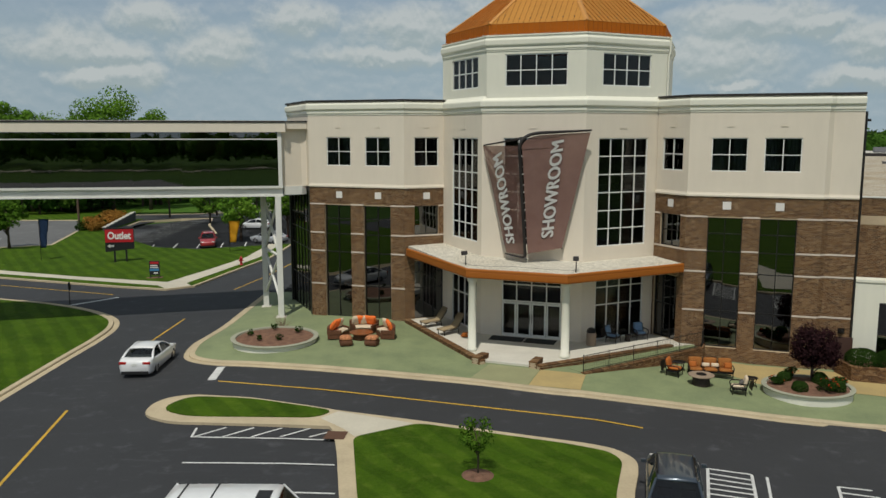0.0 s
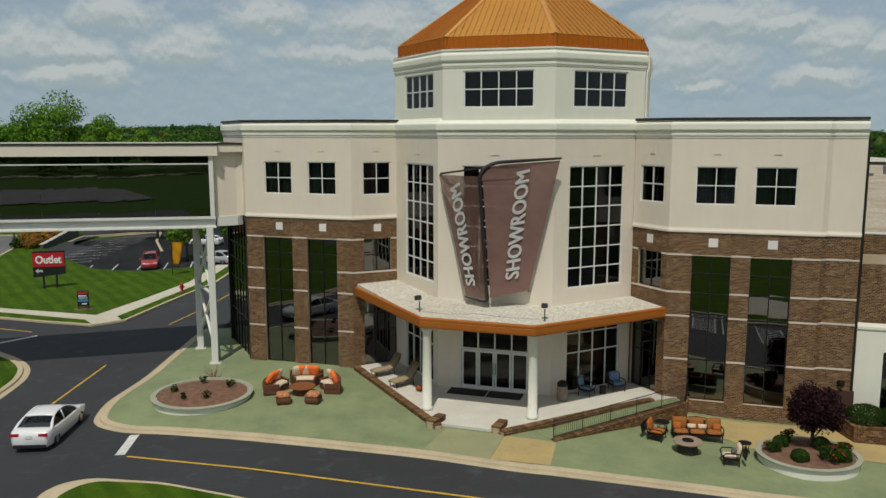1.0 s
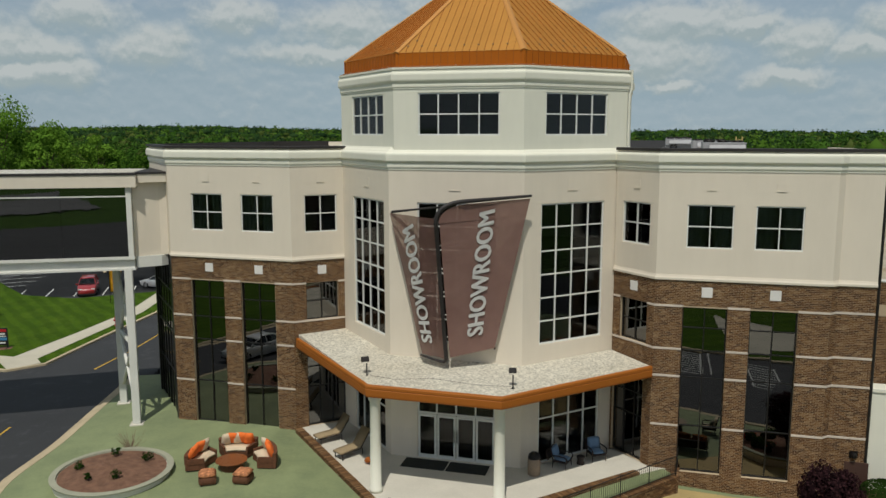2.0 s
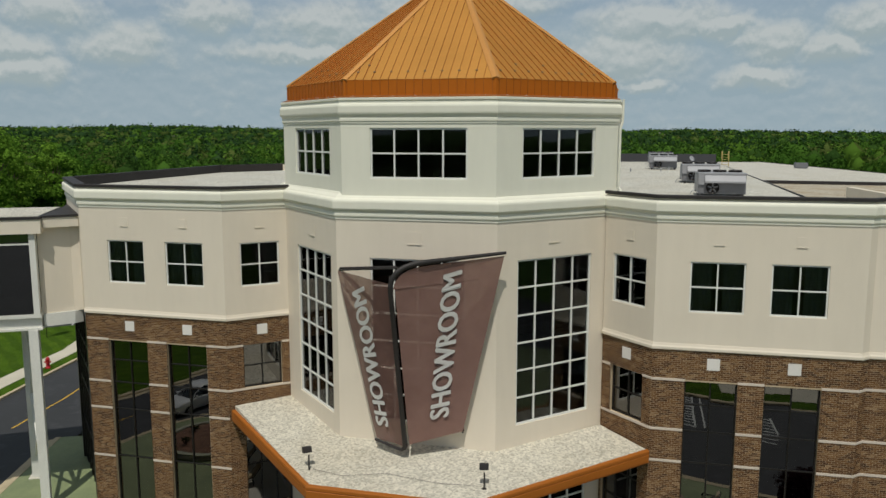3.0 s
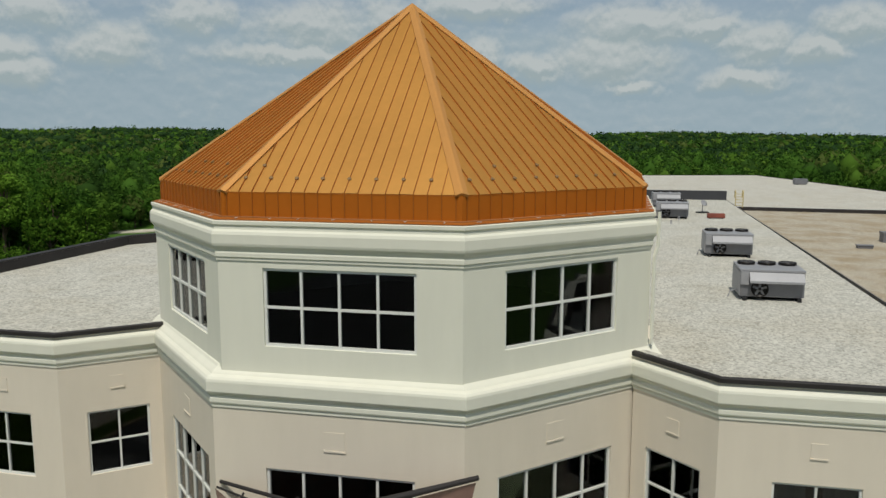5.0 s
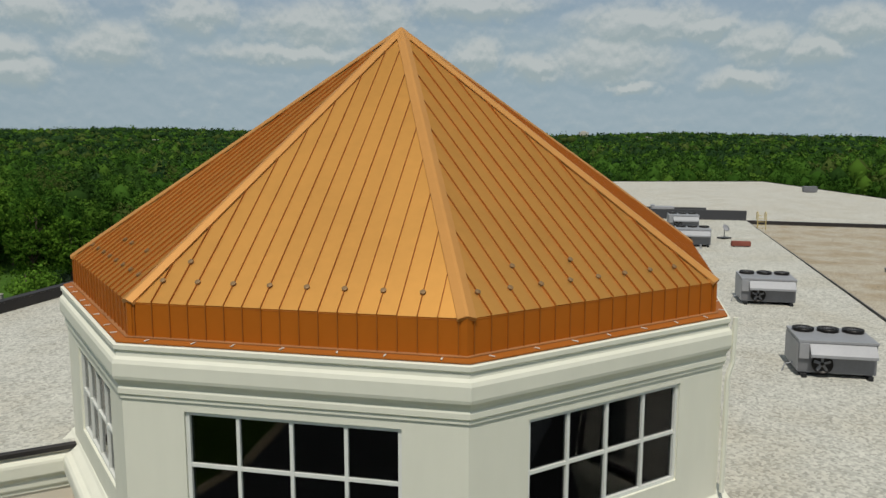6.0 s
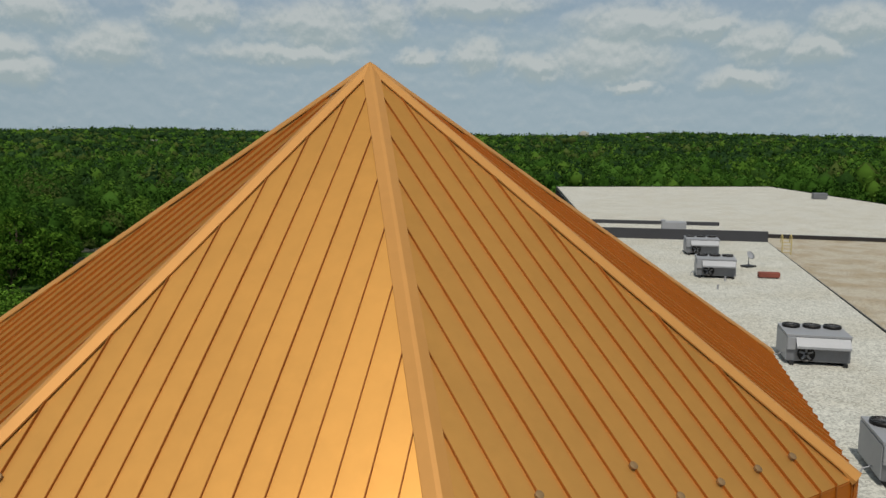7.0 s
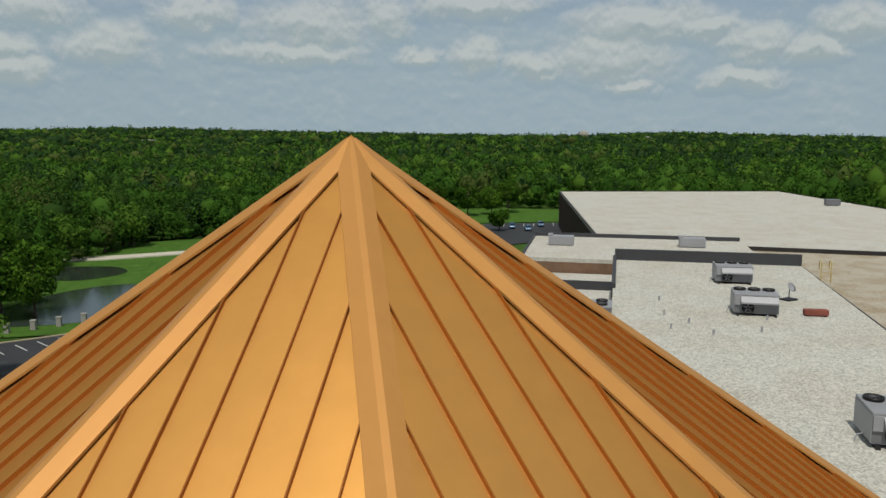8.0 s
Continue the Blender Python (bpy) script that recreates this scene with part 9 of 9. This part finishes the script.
def woods(name, r0, r1, step, n, clumps, size, label, ang=(-34, 50), hgt=(9, 19), sub=2, jitter=0.5, fringe=0.0, dark=0.30, pine=0.0):
    """Joined crowns over a sector of country seen past the roofs; each tree has its own size and leaf colour."""
    temps = [crown_template(n, clumps, FW) for _ in range(9)]
    cores = [crown_core(sub, FW) for _ in range(9)]
    out, skins, kinds, lumps, tris, lump_kinds = [], [], [], [], [], []
    trunks, base = [], 0
    a0, a1 = radians(ang[0]), radians(ang[1])
    r = r0
    while r < r1:
        k = max(1, int((a1 - a0) * r / step))
        for i in range(k):
            a = a0 + (a1 - a0) * (i + FW.uniform(0, 1)) / k
            rr = r + FW.uniform(-jitter, jitter) * step
            x, y = 8 + rr * math.sin(a), 30 + rr * math.cos(a)
            if not in_wood(x, y) or (fringe and in_wood(x - fringe * math.sin(a), y - fringe * math.cos(a))):
                continue
            h = hgt[0] + (hgt[1] - hgt[0]) * FW.uniform() ** 1.3
            stand = math.sin(x * 0.021 + 1.0) * math.sin(y * 0.017) + 0.5 * math.sin(x * 0.06 + y * 0.05)
            h *= 1.0 + 0.14 * stand
            cz = h * 0.47
            cr = max(step * 0.66, cz * FW.uniform(0.62, 0.9))
            t, sk_ = temps[FW.integers(0, 9)]
            w, wf = cores[FW.integers(0, 9)]
            c, s = math.cos(r + i), math.sin(r + i)
            g = land_z(x, y)

            def placed(p):
                return np.stack([(p[:, 0] * c - p[:, 1] * s) * cr + x, (p[:, 0] * s + p[:, 1] * c) * cr + y, p[:, 2] * cz + g + h - cz], 1)

            out.append(placed(t))
            lumps.append(placed(w))
            tris.append(wf + base)
            base += len(w)
            skins.append(np.stack([sk_[:, 0] * c - sk_[:, 1] * s, sk_[:, 0] * s + sk_[:, 1] * c, sk_[:, 2]], 1))
            pick = FW.uniform() + 0.22 * stand
            kind_ = 4 if pick < pine else 1 if pick < dark else 0 if pick < 0.80 else 2 if pick < 0.97 else 3
            kinds.append(np.full(len(t), kind_))
            lump_kinds.append(np.full(len(wf), kind_))
            trunks.append((x, y, g, h))
        r += step
    v, f = leaf_quads(np.concatenate(out), size, FW, np.concatenate(skins))
    lumps, tris = np.concatenate(lumps), np.concatenate(tris)
    nq, nt = len(f), len(tris)
    me = bpy.data.meshes.new(name)
    me.vertices.add(len(v) + len(lumps))
    me.vertices.foreach_set("co", np.concatenate([v, lumps]).astype(np.float32).ravel())
    me.loops.add(nq * 4 + nt * 3)
    me.loops.foreach_set("vertex_index", np.concatenate([f.ravel(), (tris + len(v)).ravel()]).astype(np.int32))
    me.polygons.add(nq + nt)
    me.polygons.foreach_set("loop_start", np.concatenate([np.arange(nq) * 4, nq * 4 + np.arange(nt) * 3]).astype(np.int32))
    me.polygons.foreach_set("loop_total", np.concatenate([np.full(nq, 4), np.full(nt, 3)]).astype(np.int32))
    me.update(calc_edges=True)
    for m_ in FOREST:
        me.materials.append(m_)
    me.polygons.foreach_set("material_index", np.concatenate(kinds + lump_kinds).astype(np.int32))
    me.polygons.foreach_set("use_smooth", np.concatenate([np.zeros(nq, bool), np.ones(nt, bool)]))
    solid(name, me, None, label, "woods", "stuff")
    return trunks


near_trunks = woods("woodland_near", 60, 300, 5.7, 405, 30, 0.79, "thick green broad-leaved woodland edge", (-38, 55), (8, 16), 1)
woods("woodland_middle", 300, 620, 7.2, 64, 20, 1.5, "green broad-leaved woodland", (-34, 50), (8, 17), 1, dark=0.42, pine=0.10)
woods("woodland_far", 620, 1250, 10.5, 16, 12, 3.0, "distant green woodland", (-32, 47), (9, 19), 1, dark=0.66, pine=0.42)
woods("woodland_ridge", 1250, 3000, 24.0, 9, 6, 5.0, "woodland on the far ridges", (-31, 46), (14, 27), 1, dark=0.74, pine=0.58)
woods("woodland_fringe", 90, 345, 3.6, 150, 14, 0.6, "low green bushes along the woodland edge", (-38, 55), (3, 7), 1, 0.5, 7.0)
woods("woodland_behind", 250, 330, 10.0, 60, 12, 1.4, "belt of trees behind the parking", (105, 255), (12, 19), 1)
bm = bmesh.new()
for x, y, g, h in near_trunks:
    tube(bm, (x, y, g - 0.3), (x, y, g + h * 0.7), 0.24, 0.08, 5, False)
solid("woodland_trunks", bm, BARK, "brown trunks of the woodland edge", "woods", "stuff")
# far buildings
FARW = plain("far_pale_wall", (0.5, 0.46, 0.4), 0.8)
for x, y, w, d, h, up_ in ((700, 2350, 26, 14, 24, 8), (-330, 1500, 40, 20, 7, 8), (640, 1700, 36, 18, 10, 7)):
    z = land_z(x, y)
    bm = bmesh.new()
    box(bm, x - w / 2, x + w / 2, y - d / 2, y + d / 2, z - 3, z + h + up_)
    box(bm, x - w / 4, x + w / 4, y - d / 4, y + d / 4, z + h + up_, z + h + up_ + 3)
    solid("far_building", bm, FARW, "pale building among the distant woods", "building", group="far buildings")

# ---------------------------------------------------------------- bricks of the big walls
COURSE, BRICK_L = 0.078, 0.212


def lay_bricks(m, length, z0, z1, openings, backing, single):
    """Running bond on a wall, cut round its openings. single: how many bricks nearest the wall's outer end become pieces of their own."""
    vs, fs = [], []
    pieces = 0
    rows = int((z1 - z0) / COURSE)
    unit = bmesh.new()
    box(unit, 0.0, BRICK_L - 0.014, 0.0, 0.05, 0.0, COURSE - 0.014)
    unit_me = mesh_of("brick", unit)
    for r in range(rows):
        za, zb = z1 - (r + 1) * COURSE, z1 - r * COURSE
        s = -BRICK_L / 2 if r % 2 else 0.0
        while s < length:
            spans = [(max(0.0, s + 0.007), min(length, s + BRICK_L - 0.007))]
            for o in openings:
                if o[2] < zb - 0.01 and o[3] > za + 0.01:
                    spans = [q for a, b in spans for q in ((a, min(b, o[0])), (max(a, o[1]), b)) if q[1] - q[0] > 0.02]
            for a, b in spans:
                e = random.uniform(-0.002, 0.003)
                if single and pieces < single and 4.6 < zb < 8.9 and b - a > 0.19:
                    ob = wpart("brick", unit_me, BRICK_PIECE, backing)
                    ob.matrix_basis = m @ Matrix.Translation((a, e, za + 0.007))
                    pieces += 1
                    continue
                k = len(vs)
                vs.extend(tuple(m @ Vector(p)) for p in ((a, e, za + 0.007), (b, e, za + 0.007), (b, 0.05, za + 0.007), (a, 0.05, za + 0.007), (a, e, zb - 0.007), (b, e, zb - 0.007), (b, 0.05, zb - 0.007), (a, 0.05, zb - 0.007)))
                fs.extend(tuple(k + i for i in q) for q in ((3, 2, 1, 0), (4, 5, 6, 7), (0, 1, 5, 4), (1, 2, 6, 5), (3, 0, 4, 7)))
            s += BRICK_L
    tagged(wpart("bricks", quads("bricks", vs, fs), BRICK, backing), kind="stuff")


for i, (m, length, z_foot, op_b, backing) in enumerate(brickwork):
    lay_bricks(m, length, z_foot, Z_BAND - 0.02, op_b, backing, 150 if i in (1, 2) else 0)
m, length = along(A0, A1)
lay_bricks(m, min(length, 6.0), -1.2, 8.98, [(0, 6, 7.45, 7.9)], annex_back, 0)
